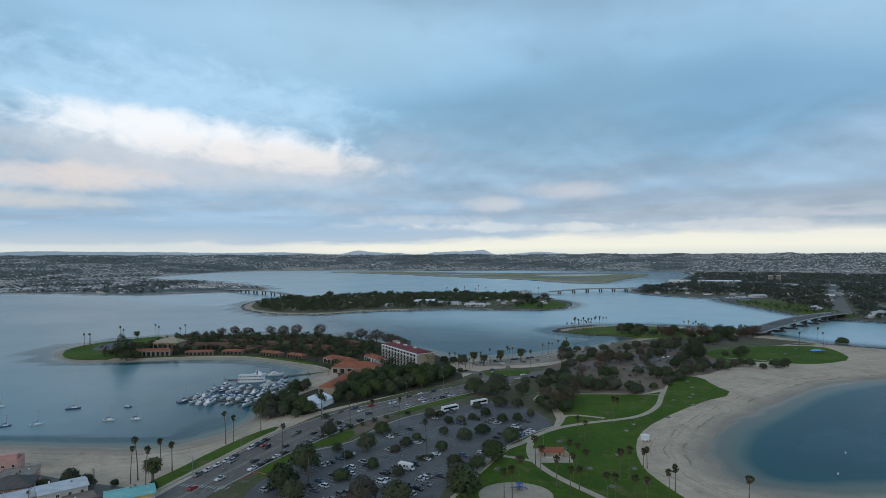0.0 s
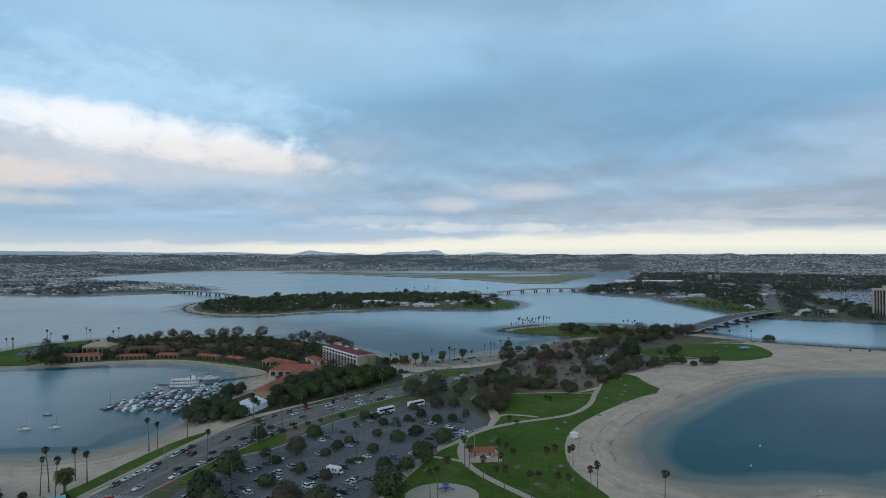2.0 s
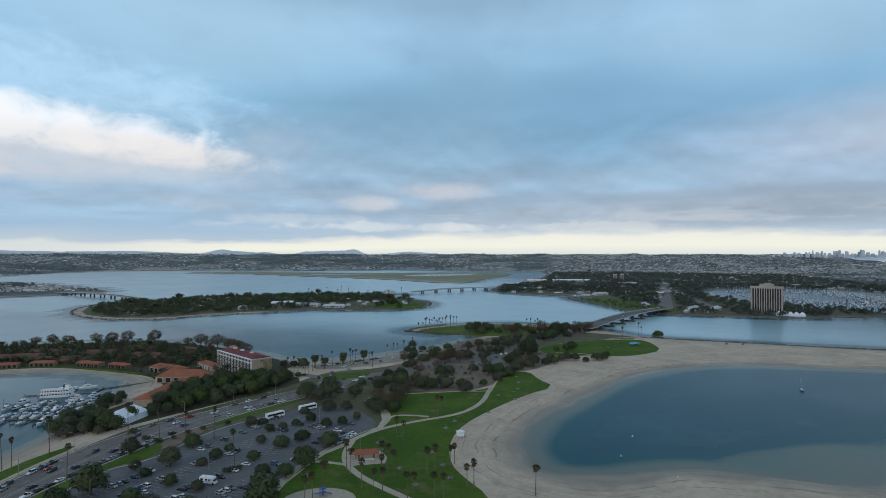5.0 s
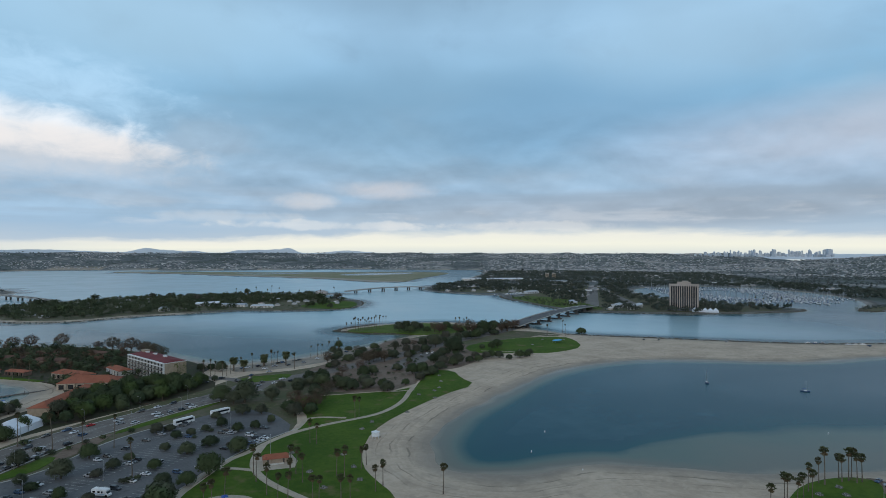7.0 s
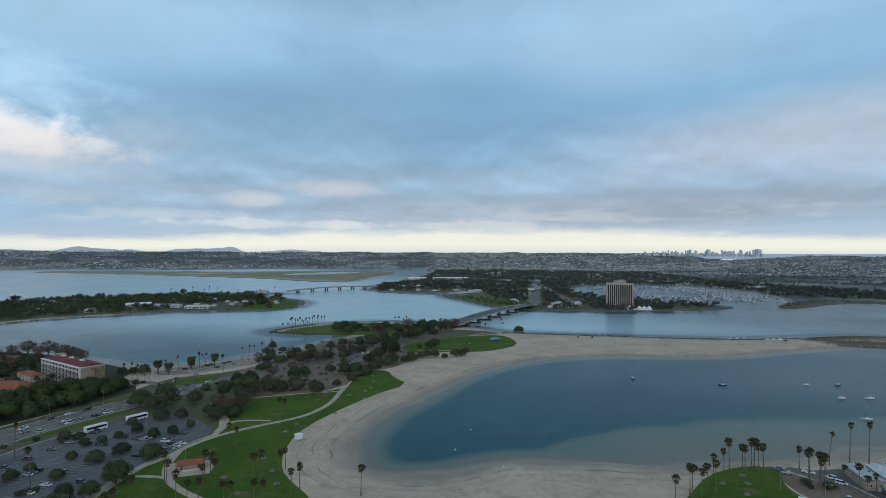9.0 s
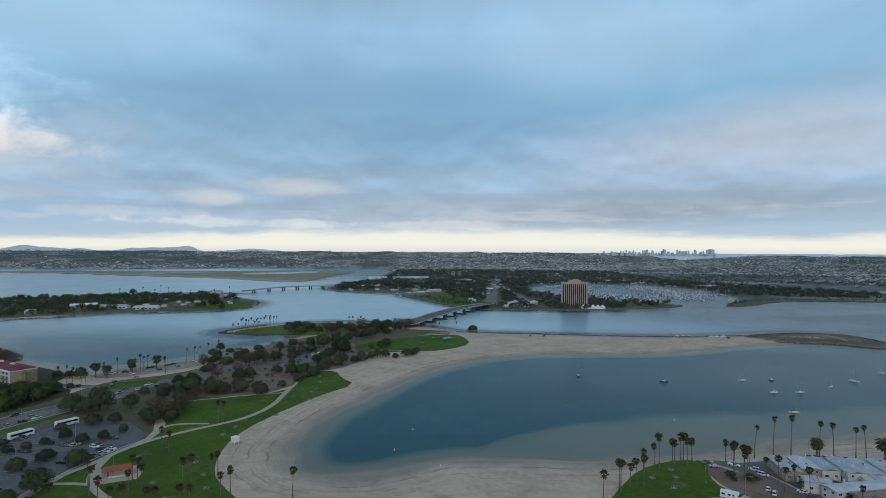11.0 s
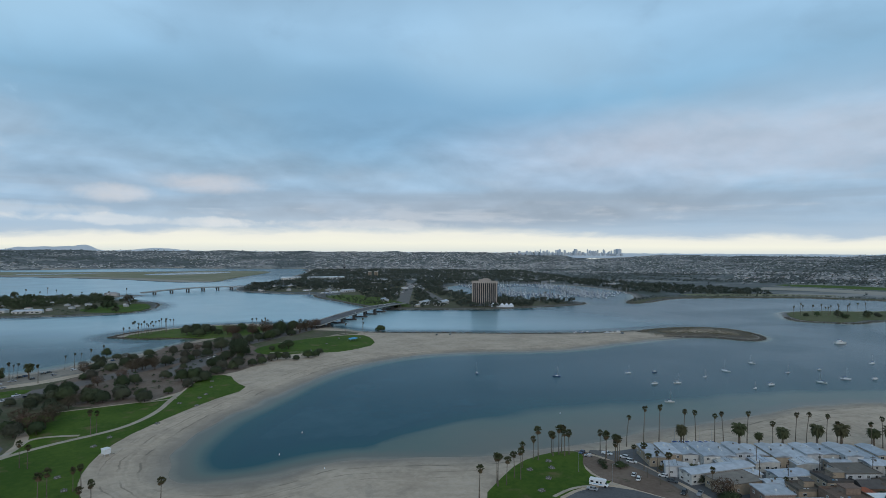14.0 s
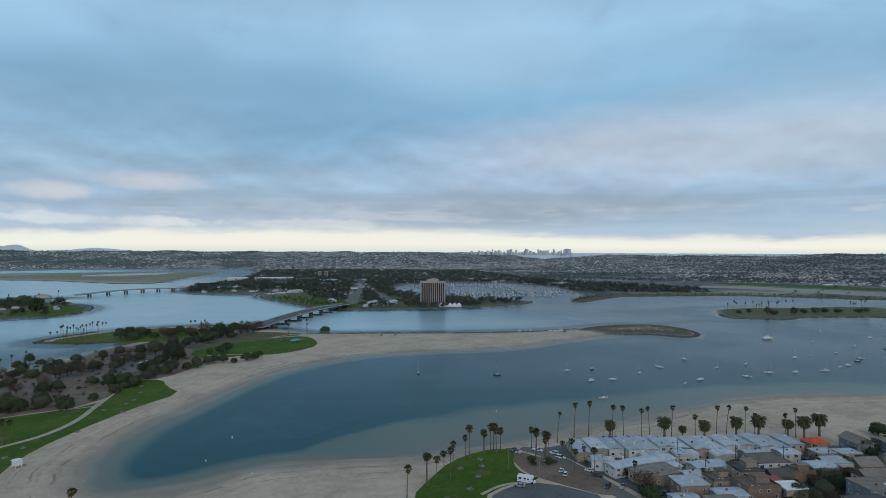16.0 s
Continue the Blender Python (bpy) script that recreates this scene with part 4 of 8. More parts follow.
def walk_along(pts, step, start=0.0):
    """Points and headings at even steps along a line."""
    out, left = [], start
    for a, b in zip(pts, pts[1:]):
        d = Vector((b[0] - a[0], b[1] - a[1]))
        n = d.length
        while left < n:
            q = left / n
            out.append((a[0] + d.x * q, a[1] + d.y * q, math.degrees(math.atan2(d.y, d.x))))
            left += step
        left -= n
    return out


for k in (0.47, 0.53):
    line = between(k)
    for a, b in zip(line, line[1:]):
        strip("centre_line", a, b, 0.22, 1.261, MARK, road)
dash = Shape().box(0, 0, 0, 3.0, 0.18, 0.012).mesh("lane_dash", MARK)
for k in (0.28, 0.74):
    for x, y, a in walk_along(between(k), 9.0):
        o = new("lane_dash", dash)
        o.parent, o.matrix_basis = road, pose(x, y, 1.261, 0, 0, a)
bar = Shape().box(0, 0, 0, 3.0, 0.6, 0.012).mesh("crossing_bar", MARK)
for i in range(15):
    q = i / 14
    o = new("crossing_bar", bar)
    o.parent, o.matrix_basis = road, pose(-114 + 24 * q, 246 - 4 * q, 1.261, 0, 0, 66)
for i in range(10):
    o = new("crossing_bar", bar)
    o.parent, o.matrix_basis = road, pose(31 + 2.0 * i, 452 - 2.2 * i, 1.262, 0, 0, 45)

# parking stalls
U, V = Vector((0.553, 0.833)), Vector((0.833, -0.553))
P0 = Vector((-78, 240))
ANG = math.degrees(math.atan2(U.y, U.x))
ROWS_AT = ((1.5, 1), (19, 2), (36.5, 2), (54, 2), (71.5, 2))
LOT_TREES = [(-38, 288, 11), (-62, 260, 12), (-61, 310, 11), (21, 314, 9), (35, 301, 12), (5, 268, 9), (15, 262, 8),
             (-46, 277, 6), (-33, 313, 7), (-24, 286, 7), (-19, 294, 7.5), (-14, 303, 7), (-32, 263, 6), (-8, 345, 6.5), (-2, 348, 7), (3, 333, 6), (0, 314, 6), (-1, 288, 6.5), (11, 305, 7.5),
             (10, 336, 6), (17, 342, 5.5), (25, 348, 6), (34, 335, 6), (43, 338, 6.5), (52, 346, 5), (36, 371, 8), (21, 367, 7), (47, 368, 7), (-52, 285, 6), (-20, 255, 6), (-44, 250, 7)]
tick = Shape().box(0, 0, 0, 0.16, 5.0, 0.01).mesh("stall_line", MARK)
STALLS, n_lines = [], 0
for v0, sides in ROWS_AT:
    for k in range(56):
        for side in ((1,) if sides == 1 else (-1, 1)):
            c = P0 + U * (k * 2.75) + V * (v0 + side * 2.6)
            m = P0 + U * ((k + 0.5) * 2.75) + V * (v0 + side * 2.6)
            ok = inside(LOT, [c.x - 3, c.x + 3, c.x, c.x], [c.y, c.y, c.y - 4, c.y + 4]).all()
            if ok and n_lines < 330:
                o = new("stall_line", tick)
                o.parent, o.matrix_basis = lot, pose(c.x, c.y, 1.221, 0, 0, ANG)
                n_lines += 1
            if ok:
                STALLS.append((m.x, m.y, side, k))

# ---------- plants ----------
def leaf_quads(rng, shape, centre, radius, count, size, flat=0.75, heart=None):
    """Small leaf cards thrown round a point, all facing outwards."""
    if shape.n is None and not shape.v:
        shape.n = []
    heart = Vector(heart or centre)
    for _ in range(count):
        d = Vector((rng.gauss(0, 1), rng.gauss(0, 1), rng.gauss(0, 1) * flat)).normalized() * radius * rng.uniform(0.72, 1.0)
        p = Vector(centre) + d
        u = Vector((rng.gauss(0, 1), rng.gauss(0, 1), rng.gauss(0, 0.6))).normalized()
        u = (u - d.normalized() * (0.8 * u.dot(d.normalized()))).normalized()
        w = u.cross(d.normalized() + Vector((0.01, 0.02, 0.03))).normalized()
        s = size * rng.uniform(0.6, 1.3)
        out = (d.normalized() * 0.42 + (p - heart).normalized() * 0.75 + Vector((rng.gauss(0, 0.05), rng.gauss(0, 0.05), 0.12 + rng.gauss(0, 0.05)))).normalized()
        if w.cross(u).dot(out) > 0:
            w = -w
        shape.add([p - u * s, p - w * s * rng.uniform(0.6, 1.2) + u * s * 0.3, p + u * s], [(0, 1, 2)])
        if shape.n is not None:
            shape.n += [tuple(out)] * 3


def broad_tree(seed, wide, tall, lumps, leaves, size, leaf, label, category="tree", airy=0.0, dome=False):
    """Trunk with limbs, and a crown of leafy lumps with gaps."""
    rng = random.Random(seed)
    root = thing("tree", label, category)
    trunk = Shape()
    fork = tall * 0.22
    trunk.tube([(0, 0, -0.3), (0.1, 0.05, fork * 0.5), (0, 0.1, fork)], [0.045 * wide, 0.035 * wide, 0.03 * wide], 7)
    crown = Shape()
    heart = (0, 0, fork + (tall - fork) * 0.38)
    for i in range(lumps):
        a = 2.4 * i + rng.uniform(-0.4, 0.4)
        q = (i + 0.5) / lumps
        r = wide / 2 * (0.34 + 0.66 * math.sin(math.pi * (0.20 + 0.62 * q))) * rng.uniform(0.62, 1.16) * (0.45 if q > 0.9 else 1)
        if dome:
            r = wide / 2 * math.cos(1.42 * q) ** 0.6 * rng.uniform(0.72, 1.1)
        z = fork * 0.95 + (tall - fork) * (0.12 + 0.74 * q) * rng.uniform(0.92, 1.06)
        c = (r * 0.78 * math.cos(a), r * 0.78 * math.sin(a), z)
        leaf_quads(rng, crown, c, wide * rng.uniform(0.11, 0.21), leaves, size, heart=heart)
        if i % 3 == 0:
            trunk.tube([(0, 0.1, fork * 0.9), (c[0] * 0.5, c[1] * 0.5, (fork + z) * 0.52), c], [0.02 * wide, 0.013 * wide, 0.005 * wide], 5)
    if not airy:
        for i in range(max(6, lumps // 3)):
            a = rng.uniform(0, 6.28)
            leaf_quads(rng, crown, (wide * 0.17 * math.cos(a), wide * 0.17 * math.sin(a), fork + (tall - fork) * rng.uniform(0.25, 0.75)), wide * 0.22, leaves // 2, size * 2.0, heart=heart)
    part("trunk", trunk, BARK, root)
    part("crown", crown, leaf, root)
    return root


def fan_palm(seed, tall, lean, label, skirt=1.0, head_size=0.62):
    """A tall thin palm with a small round head of fans and a dry skirt."""
    rng = random.Random(seed)
    root = thing("palm_tree", label, "palm tree", "tall fan palms")
    top = Vector((lean, lean * 0.4, tall))
    pts = [(lean * q * q, lean * 0.4 * q * q, tall * q - 0.3 * (q == 0)) for q in (0, 0.25, 0.5, 0.75, 1)]
    part("trunk", Shape().tube(pts, [0.34, 0.23, 0.19, 0.17, 0.18], 7), PALM_BARK, root)
    head, dry = Shape(), Shape()

    def fan(shape, tilt, a, length, blade):
        d = Vector((math.cos(a) * math.cos(tilt), math.sin(a) * math.cos(tilt), math.sin(tilt)))
        side = Vector((-math.sin(a), math.cos(a), 0))
        up = side.cross(d)
        b = top + d * length * 0.45
        tip = [b + d * (blade * math.cos(t)) + side * (blade * math.sin(t)) - Vector((0, 0, 0.30 * blade * abs(math.sin(t)) + 0.2 * blade)) for t in (-1.5, -0.9, -0.3, 0.3, 0.9, 1.5)]
        notch = [b + (d * math.cos(t) + side * math.sin(t)) * blade * 0.66 for t in (-1.2, -0.6, 0.0, 0.6, 1.2)]
        ring = [v for pair in zip(tip, [*notch, None]) for v in pair if v is not None]
        shape.add([b, *ring], [(0, i, i + 1) for i in range(1, len(ring))])
        shape.add([top - side * 0.05, top + side * 0.05, b + side * 0.04, b - side * 0.04], [(0, 1, 2, 3)])
        return up
    k = head_size
    for i in range(34):
        fan(head, rng.uniform(-0.55, 1.35), rng.uniform(0, 6.28), k * rng.uniform(2.0, 3.6), k * rng.uniform(0.85, 1.35))
    for i in range(int(22 * skirt)):
        fan(dry, rng.uniform(-1.45, -0.8), rng.uniform(0, 6.28), k * rng.uniform(1.6, 4.6), k * rng.uniform(0.7, 1.05))
    part("crown", head, FROND, root)
    if skirt:
        part("skirt", dry, DEAD_FROND, root, "dry brown hanging fronds")
    return root


def date_palm(seed, tall, reach, label):
    """A thick palm with a broad head of arching feather fronds."""
    rng = random.Random(seed)
    root = thing("palm_tree", label, "palm tree", "broad feather palms")
    part("trunk", Shape().tube([(0, 0, -0.3), (0, 0, tall * 0.5), (0, 0, tall - 0.5), (0, 0, tall + 0.3)], [0.6, 0.5, 0.62, 0.4], 9), PALM_BARK, root)
    head = Shape()
    for i in range(110):
        a, t0 = 2.4 * i + rng.uniform(-0.2, 0.2), rng.uniform(-0.75, 1.35)
        length = reach * rng.uniform(0.85, 1.1)
        d, side = Vector((math.cos(a), math.sin(a), 0)), Vector((-math.sin(a), math.cos(a), 0))
        line = []
        p, t = Vector((0, 0, tall)), t0
        for _ in range(6):
            line.append(p.copy())
            p = p + (d * math.cos(t) + Vector((0, 0, math.sin(t)))) * length / 5
            t -= 0.30 + 0.12 * (t > 0)
        for k, w0 in enumerate((0.16, 0.62, 0.8, 0.66, 0.36)):
            w1 = (0.62, 0.8, 0.66, 0.36, 0.05)[k]
            a0, a1 = line[k], line[k + 1]
            dz = Vector((0, 0, -0.28))
            for sg in (-1, 1):
                head.add([a0, a1, a1 + side * sg * w1 + dz * w1 * 2, a0 + side * sg * w0 + dz * w0 * 2], [(0, 1, 2, 3)])
    part("crown", head, FROND, root)
    return root


PARK = [broad_tree(11, 10, 7.8, 40, 88, 0.38, LEAF, "dark green round-crowned tree in the parking lot", dome=True),
        broad_tree(12, 10, 6.4, 34, 92, 0.38, LEAF, "dark green spreading tree with a dense crown", dome=True),
        broad_tree(13, 10, 8.6, 30, 92, 0.38, LEAF, "dark evergreen tree with an uneven crown", dome=True),
        broad_tree(14, 10, 10.4, 36, 84, 0.38, LEAF, "tall dark green broadleaf tree on grass"),
        broad_tree(15, 10, 9.6, 34, 50, 0.27, LEAF_BROWN, "brownish thin-leaved park tree on bare earth", airy=1.0),
        broad_tree(16, 10, 8.6, 34, 80, 0.38, LEAF_LIGHT, "lighter green leafy tree beside the resort")]
TALL = broad_tree(18, 8, 15.5, 32, 66, 0.26, LEAF, "tall ragged dark evergreen tree near the bridge", airy=1.0)
RUSTY = broad_tree(19, 10, 12.0, 36, 60, 0.27, LEAF_BROWN, "tall rust-brown thin-leaved tree in the park", airy=1.0)
ISLE_TREES = [broad_tree(21, 10, 7.5, 18, 14, 0.85, LEAF, "dark green tree on the island shore"),
              broad_tree(22, 10, 9.5, 18, 14, 0.85, LEAF, "tall dark green tree among the island woods"),
              broad_tree(23, 10, 6.2, 18, 14, 0.85, LEAF, "low spreading dark tree on the island")]
FAN = [fan_palm(31, 15.5, 0.5, "tall thin fan palm with a dry brown skirt"), fan_palm(32, 17, -0.8, "tall leaning fan palm with a small round head"),
       fan_palm(33, 13, 0.2, "fan palm with a shaggy brown skirt", 1.6), fan_palm(34, 18, 1.4, "very tall slender fan palm, slightly bent", 0.6)]
SHAGGY = [fan_palm(35, 13.5, 0.4, "shaggy fan palm with a long brown skirt on a lawn", 2.0, 0.86), fan_palm(36, 15, -0.5, "tall shaggy fan palm with a full dark head", 1.6, 0.92), fan_palm(37, 12, 0.3, "short shaggy fan palm with a brown skirt", 2.2, 0.84)]
DATE = [date_palm(41, 8.5, 4.6, "broad feather palm with a thick trunk and full crown"), date_palm(42, 7.5, 4.2, "stout feather palm with arching fronds")]
rng = random.Random(5)
USED = set()


def plant(kinds, pts, scale=(0.9, 1.1), group=""):
    """Copies of one of the kinds at each (x, y[, width])."""
    zs = levels(pts)
    for p, z in zip(pts, zs):
        src = rng.choice(kinds)
        s = p[2] / 10 * rng.uniform(0.82, 1.22) if len(p) > 2 else rng.uniform(*scale)
        if len(p) > 2 and p[0] > 50 and 395 < p[1] < 620:
            s *= 0.82  # trees of the point are scaled down to fit the camera's view
        m = pose(p[0], p[1], z, 0, 0, rng.uniform(0, 360))
        if src.name not in USED:
            USED.add(src.name)
            o = src
            o.matrix_basis = m
        else:
            o = copy_thing(src, m)
        o.scale = (s, s * rng.uniform(0.85, 1.15), s * (rng.uniform(0.74, 1.08) if "palm" not in src.name else rng.uniform(0.92, 1.08)))
        if group:
            o["group"] = group


def plant_joined(kinds, pts, lo, hi, label):
    """Many trees of one stand, joined kind by kind."""
    r = np.random.RandomState(len(pts))
    pick = r.randint(0, len(kinds), len(pts))
    zs = levels(pts)
    for i, src in enumerate(kinds):
        at = np.array([(p[0], p[1], z) for p, z, k in zip(pts, zs, pick) if k == i])
        if not len(at):
            continue
        size = r.uniform(lo, hi, len(at))
        size, turn = np.stack([size, size, size * r.uniform(0.9, 1.1, len(at))], 1), r.uniform(0, 6.28, len(at))
        for ob in src.children:
            me = ob.data
            scatter("grove_" + ob.name.split(".")[0], [tuple(v.co) for v in me.vertices], [tuple(f.vertices) for f in me.polygons], None, at, size, turn, (me.materials[0],), label, "trees", SOFT.get(me.name))


def fill(outline, gap, seed, keep=1.0):
    """Loose points in an outline, about gap metres apart."""
    r = random.Random(seed)
    xs, ys = [p[0] for p in outline], [p[1] for p in outline]
    pts = []
    for _ in range(int(4 * (max(xs) - min(xs)) * (max(ys) - min(ys)) / gap / gap)):
        p = (r.uniform(min(xs), max(xs)), r.uniform(min(ys), max(ys)))
        if all((p[0] - q[0]) ** 2 + (p[1] - q[1]) ** 2 > gap * gap for q in pts):
            pts.append(p)
    ok = inside(outline, [p[0] for p in pts], [p[1] for p in pts])
    return [p for p, k in zip(pts, ok) if k and r.random() < keep]


def clump(seed, n, size=0.15, lumps=3):
    """A ragged leafy clump, one unit across."""
    s = Shape()
    r = random.Random(seed)
    for _ in range(lumps):
        a = r.uniform(0, 6.28)
        leaf_quads(r, s, (0.22 * math.cos(a), 0.22 * math.sin(a), r.uniform(0.30, 0.72)), r.uniform(0.18, 0.28), n // lumps, size, heart=(0, 0, 0.42))
    s.add([(-0.04, -0.04, 0), (0.05, -0.03, 0), (0, 0.05, 0), (0, 0, 0.5)], [(0, 1, 3), (1, 2, 3), (2, 0, 3)])
    s.n += [(0, 0, 1)] * 4
    return s


def thicket(name, pts, wide, tall, seed, n, mat, label, category="shrubs", size=0.13, lumps=4):
    """A stand of leafy clumps, joined."""
    r = np.random.RandomState(seed)
    zs = levels(pts)
    at = np.array([(p[0], p[1], z) for p, z in zip(pts, zs)])
    for k in range(2):
        q = at[k::2]
        w = r.uniform(*wide, len(q))
        c = clump(seed + k, n, size, lumps)
        scatter(name, c.v, c.f, None, q, np.stack([w, w * r.uniform(0.8, 1.2, len(q)), r.uniform(*tall, len(q))], 1), r.uniform(0, 6.28, len(q)), (mat,), label, category, c.n)


plant(PARK[:3], LOT_TREES, group="trees in the parking lot")
plant(PARK[:4], [(23, 273, 15), (7, 245, 12), (8, 228, 13), (-32, 228, 12), (-59, 228, 12), (-66, 238, 14), (-18, 226, 10), (22, 408, 13), (37, 400, 15), (54, 399, 13), (30, 398, 11), (74, 436, 14), (84, 440, 13),
                  (91, 434, 13), (96, 455, 11), (63, 372, 11), (66, 358, 9), (76, 358, 9), (83, 399, 10), (103, 418, 12), (111, 414, 11), (123, 416, 13), (133, 414, 10), (105, 499, 10), (125, 525, 12)])
plant([TALL], [(340, 663, 13), (332, 668, 11), (307, 656, 12), (350, 672, 12), (232, 526, 13), (296, 668, 11), (324, 652, 9)], group="tall park trees")
plant([RUSTY], [(156, 511, 14), (150, 521, 12), (141, 508, 11), (300, 672, 15), (282, 664, 12), (262, 676, 13), (84, 382, 12)], group="rust-brown park trees")
plant(PARK[:5], [(52, 541, 8), (121, 559, 10), (157, 470, 11), (166, 453, 12), (174, 444, 11), (201, 507, 12), (202, 481, 13), (238, 487, 11), (256, 500, 10), (96, 417, 13), (107, 425, 12), (123, 432, 12), (84, 457, 12)], group="park trees")
plant(PARK[3:4] + [PARK[5]], [(-64 + 0.24 * k, 430 + 0.97 * k, 9 + k % 3) for k in (-27, -19, -11, -4, 4, 12, 19)], group="trees along the restaurant")
plant([DATE[0], FAN[2]], [(27, 514), (51, 519), (58, 522), (76, 504), (35, 505)], (0.9, 1.15), "palms along the outer beach")
plant(PARK[:4], [(1, 520, 9), (9, 520, 8), (17, 514, 9), (-10, 467, 10), (5, 466, 9), (118, 540, 9), (-24, 446, 10), (14, 477, 7)], group="trees beside the hotel")
plant([FAN[2], DATE[1]], [(372, 88), (385, 76), (398, 60), (356, 66), (408, 76), (425, 60), (430, 48), (340, 78)], (0.42, 0.6), "short yard palms")
plant([PARK[0], PARK[4], PARK[3]], [(372, 60, 7), (388, 68, 6), (402, 62, 7), (384, 58, 8), (415, 72, 5), (428, 66, 6), (352, 92, 4), (363, 92, 4), (400, 84, 4), (440, 60, 6)], group="yard trees")
plant(PARK[:3], [(361, 57, 10), (369, 54, 9), (378, 58, 8), (354, 60, 6), (303, 103, 8), (299, 98, 8), (474, 66, 9), (468, 60, 6), (426, 70, 4), (334, 94, 5), (381, 81, 4), (346, 105, 4), (404, 58, 5)], group="yard trees")
plant([PARK[4]], [(374, 60, 8), (366, 62, 6)], group="yard trees")
plant([PARK[5]], [(-20, 492, 8), (6, 470, 8), (-30, 470, 9)])
plant([PARK[4]], [(72, 366, 13), (80, 372, 12), (68, 380, 11), (92, 408, 11), (106, 450, 10), (147, 516, 16), (156, 524, 15), (139, 512, 13), (260, 690, 16), (268, 684, 15), (300, 662, 15), (338, 661, 14), (350, 668, 13), (360, 676, 14), (372, 690, 13), (112, 470, 12)])
plant(PARK[:4], [(166, 524, 13), (181, 524, 12), (126, 453, 12), (121, 417, 12), (134, 402, 11), (151, 417, 10), (174, 452, 13), (182, 448, 12), (166, 430, 12), (219, 530, 16), (229, 526, 17), (237, 570, 14), (194, 466, 13),
                  (215, 480, 12), (229, 486, 11), (250, 498, 12), (263, 498, 12), (242, 506, 11), (285, 552, 12), (270, 490, 11), (283, 494, 13), (292, 497, 12), (300, 508, 10), (207, 553, 14), (215, 590, 15), (225, 575, 14)])
plant(PARK[:4], [(196, 548, 13), (188, 533, 11), (176, 500, 9), (160, 470, 8), (208, 515, 12), (276, 545, 10), (268, 552, 11), (262, 608, 13), (300, 640, 16), (312, 655, 15), (322, 645, 13), (288, 620, 12), (254, 600, 12), (135, 587, 14), (129, 612, 12), (118, 575, 9),
                  (219, 711, 13), (230, 716, 13), (239, 708, 14), (248, 716, 12), (228, 690, 12), (271, 700, 12), (250, 690, 12), (283, 712, 12), (435, 632, 12), (290, 700, 12), (330, 690, 12), (345, 700, 12)], group="park trees")
plant(PARK[:4], fill([(100, 470), (170, 440), (205, 470), (255, 540), (240, 620), (190, 620), (140, 580), (105, 530)], 19, 3, 0.55), (0.8, 1.15), "park trees")
plant([RUSTY, PARK[4]], fill([(100, 470), (170, 440), (205, 470), (255, 540), (240, 620), (190, 620), (140, 580), (105, 530)], 36, 13, 0.7), (0.8, 1.1), "rust-brown park trees")
thicket("shrubs", fill([(96, 408), (150, 408), (200, 466), (255, 520), (245, 600), (190, 640), (140, 580), (90, 500)], 9, 33, 0.6), (3, 6), (1.5, 3.5), 75, 60, WOOD_LEAF, "low shrubs on bare earth among the park trees")
plant_joined(PARK[:4] + [PARK[5]], fill([(-84, 350), (-66, 378), (-34, 408), (2, 442), (10, 470), (-14, 486), (-46, 468), (-62, 440), (-62, 400), (-84, 372)], 8.0, 4), 0.8, 1.15, "dense dark trees between boulevard and hotel")
plant(PARK[:4], fill([(-114, 345), (-95, 342), (-84, 352), (-98, 384), (-100, 425), (-110, 440), (-115, 400)], 6.5, 6), (0.65, 1.05), "trees along the boulevard")
RESORT = [(-330, 560), (-306, 552), (-240, 572), (-180, 575), (-130, 560), (-96, 510), (-60, 560), (-75, 640), (-150, 690), (-290, 700), (-330, 640)]
thicket("resort_trees", fill(RESORT, 12.0, 7, 0.9), (7, 12), (5, 9.5), 61, 210, WOOD_LEAF, "mixed green trees planted through the resort grounds", "trees", 0.085, 7)
thicket("resort_trees", fill([(-100, 470), (-40, 500), (-30, 540), (-60, 600), (-100, 560), (-104, 510)], 9.0, 27, 0.8), (7, 11), (5, 9), 63, 210, WOOD_LEAF, "dark trees round the resort lobby", "trees", 0.085, 7)
plant([broad_tree(17, 10, 9.0, 30, 50, 0.34, LEAF_BROWN, "umbrella-shaped tree on the outer shore", airy=1.0)], [(-270, 708, 13), (-255, 711, 15), (-240, 710, 13), (-212, 712, 14), (-196, 712, 12), (-180, 712, 13), (-150, 705, 15), (-110, 680, 12), (-95, 672, 14), (-85, 662, 13), (-75, 655, 14), (-62, 640, 13), (-55, 628, 14), (-48, 612, 14), (-40, 600, 12)], group="shore trees")
thicket("resort_trees", fill(RESORT, 15.0, 37, 0.8), (6, 10), (7, 12), 64, 190, HEDGE, "rust-brown trees standing among the resort cottages", "trees", 0.085, 6)
thicket("resort_trees", fill([(-320, 575), (-180, 585), (-100, 540), (-70, 600), (-150, 690), (-300, 700)], 11.0, 38, 0.8), (8, 13), (7, 11), 68, 200, WOOD_LEAF, "dark green trees shading the resort cottages", "trees", 0.085, 7)
thicket("shrubs", fill([(-300, 556), (-252, 562), (-211, 567), (-181, 562), (-138, 537), (-112, 518), (-108, 524), (-136, 543), (-180, 566), (-211, 571), (-252, 566), (-300, 560)], 4.2, 77, 0.7), (2.5, 5), (1.5, 3.6), 69, 60, WOOD_LEAF, "green shrubs in front of the beach cottages")
thicket("shrubs", fill(RESORT, 6.5, 17, 0.9), (4, 7.5), (1.6, 3.8), 65, 70, WOOD_LEAF, "low green shrubs through the resort gardens")
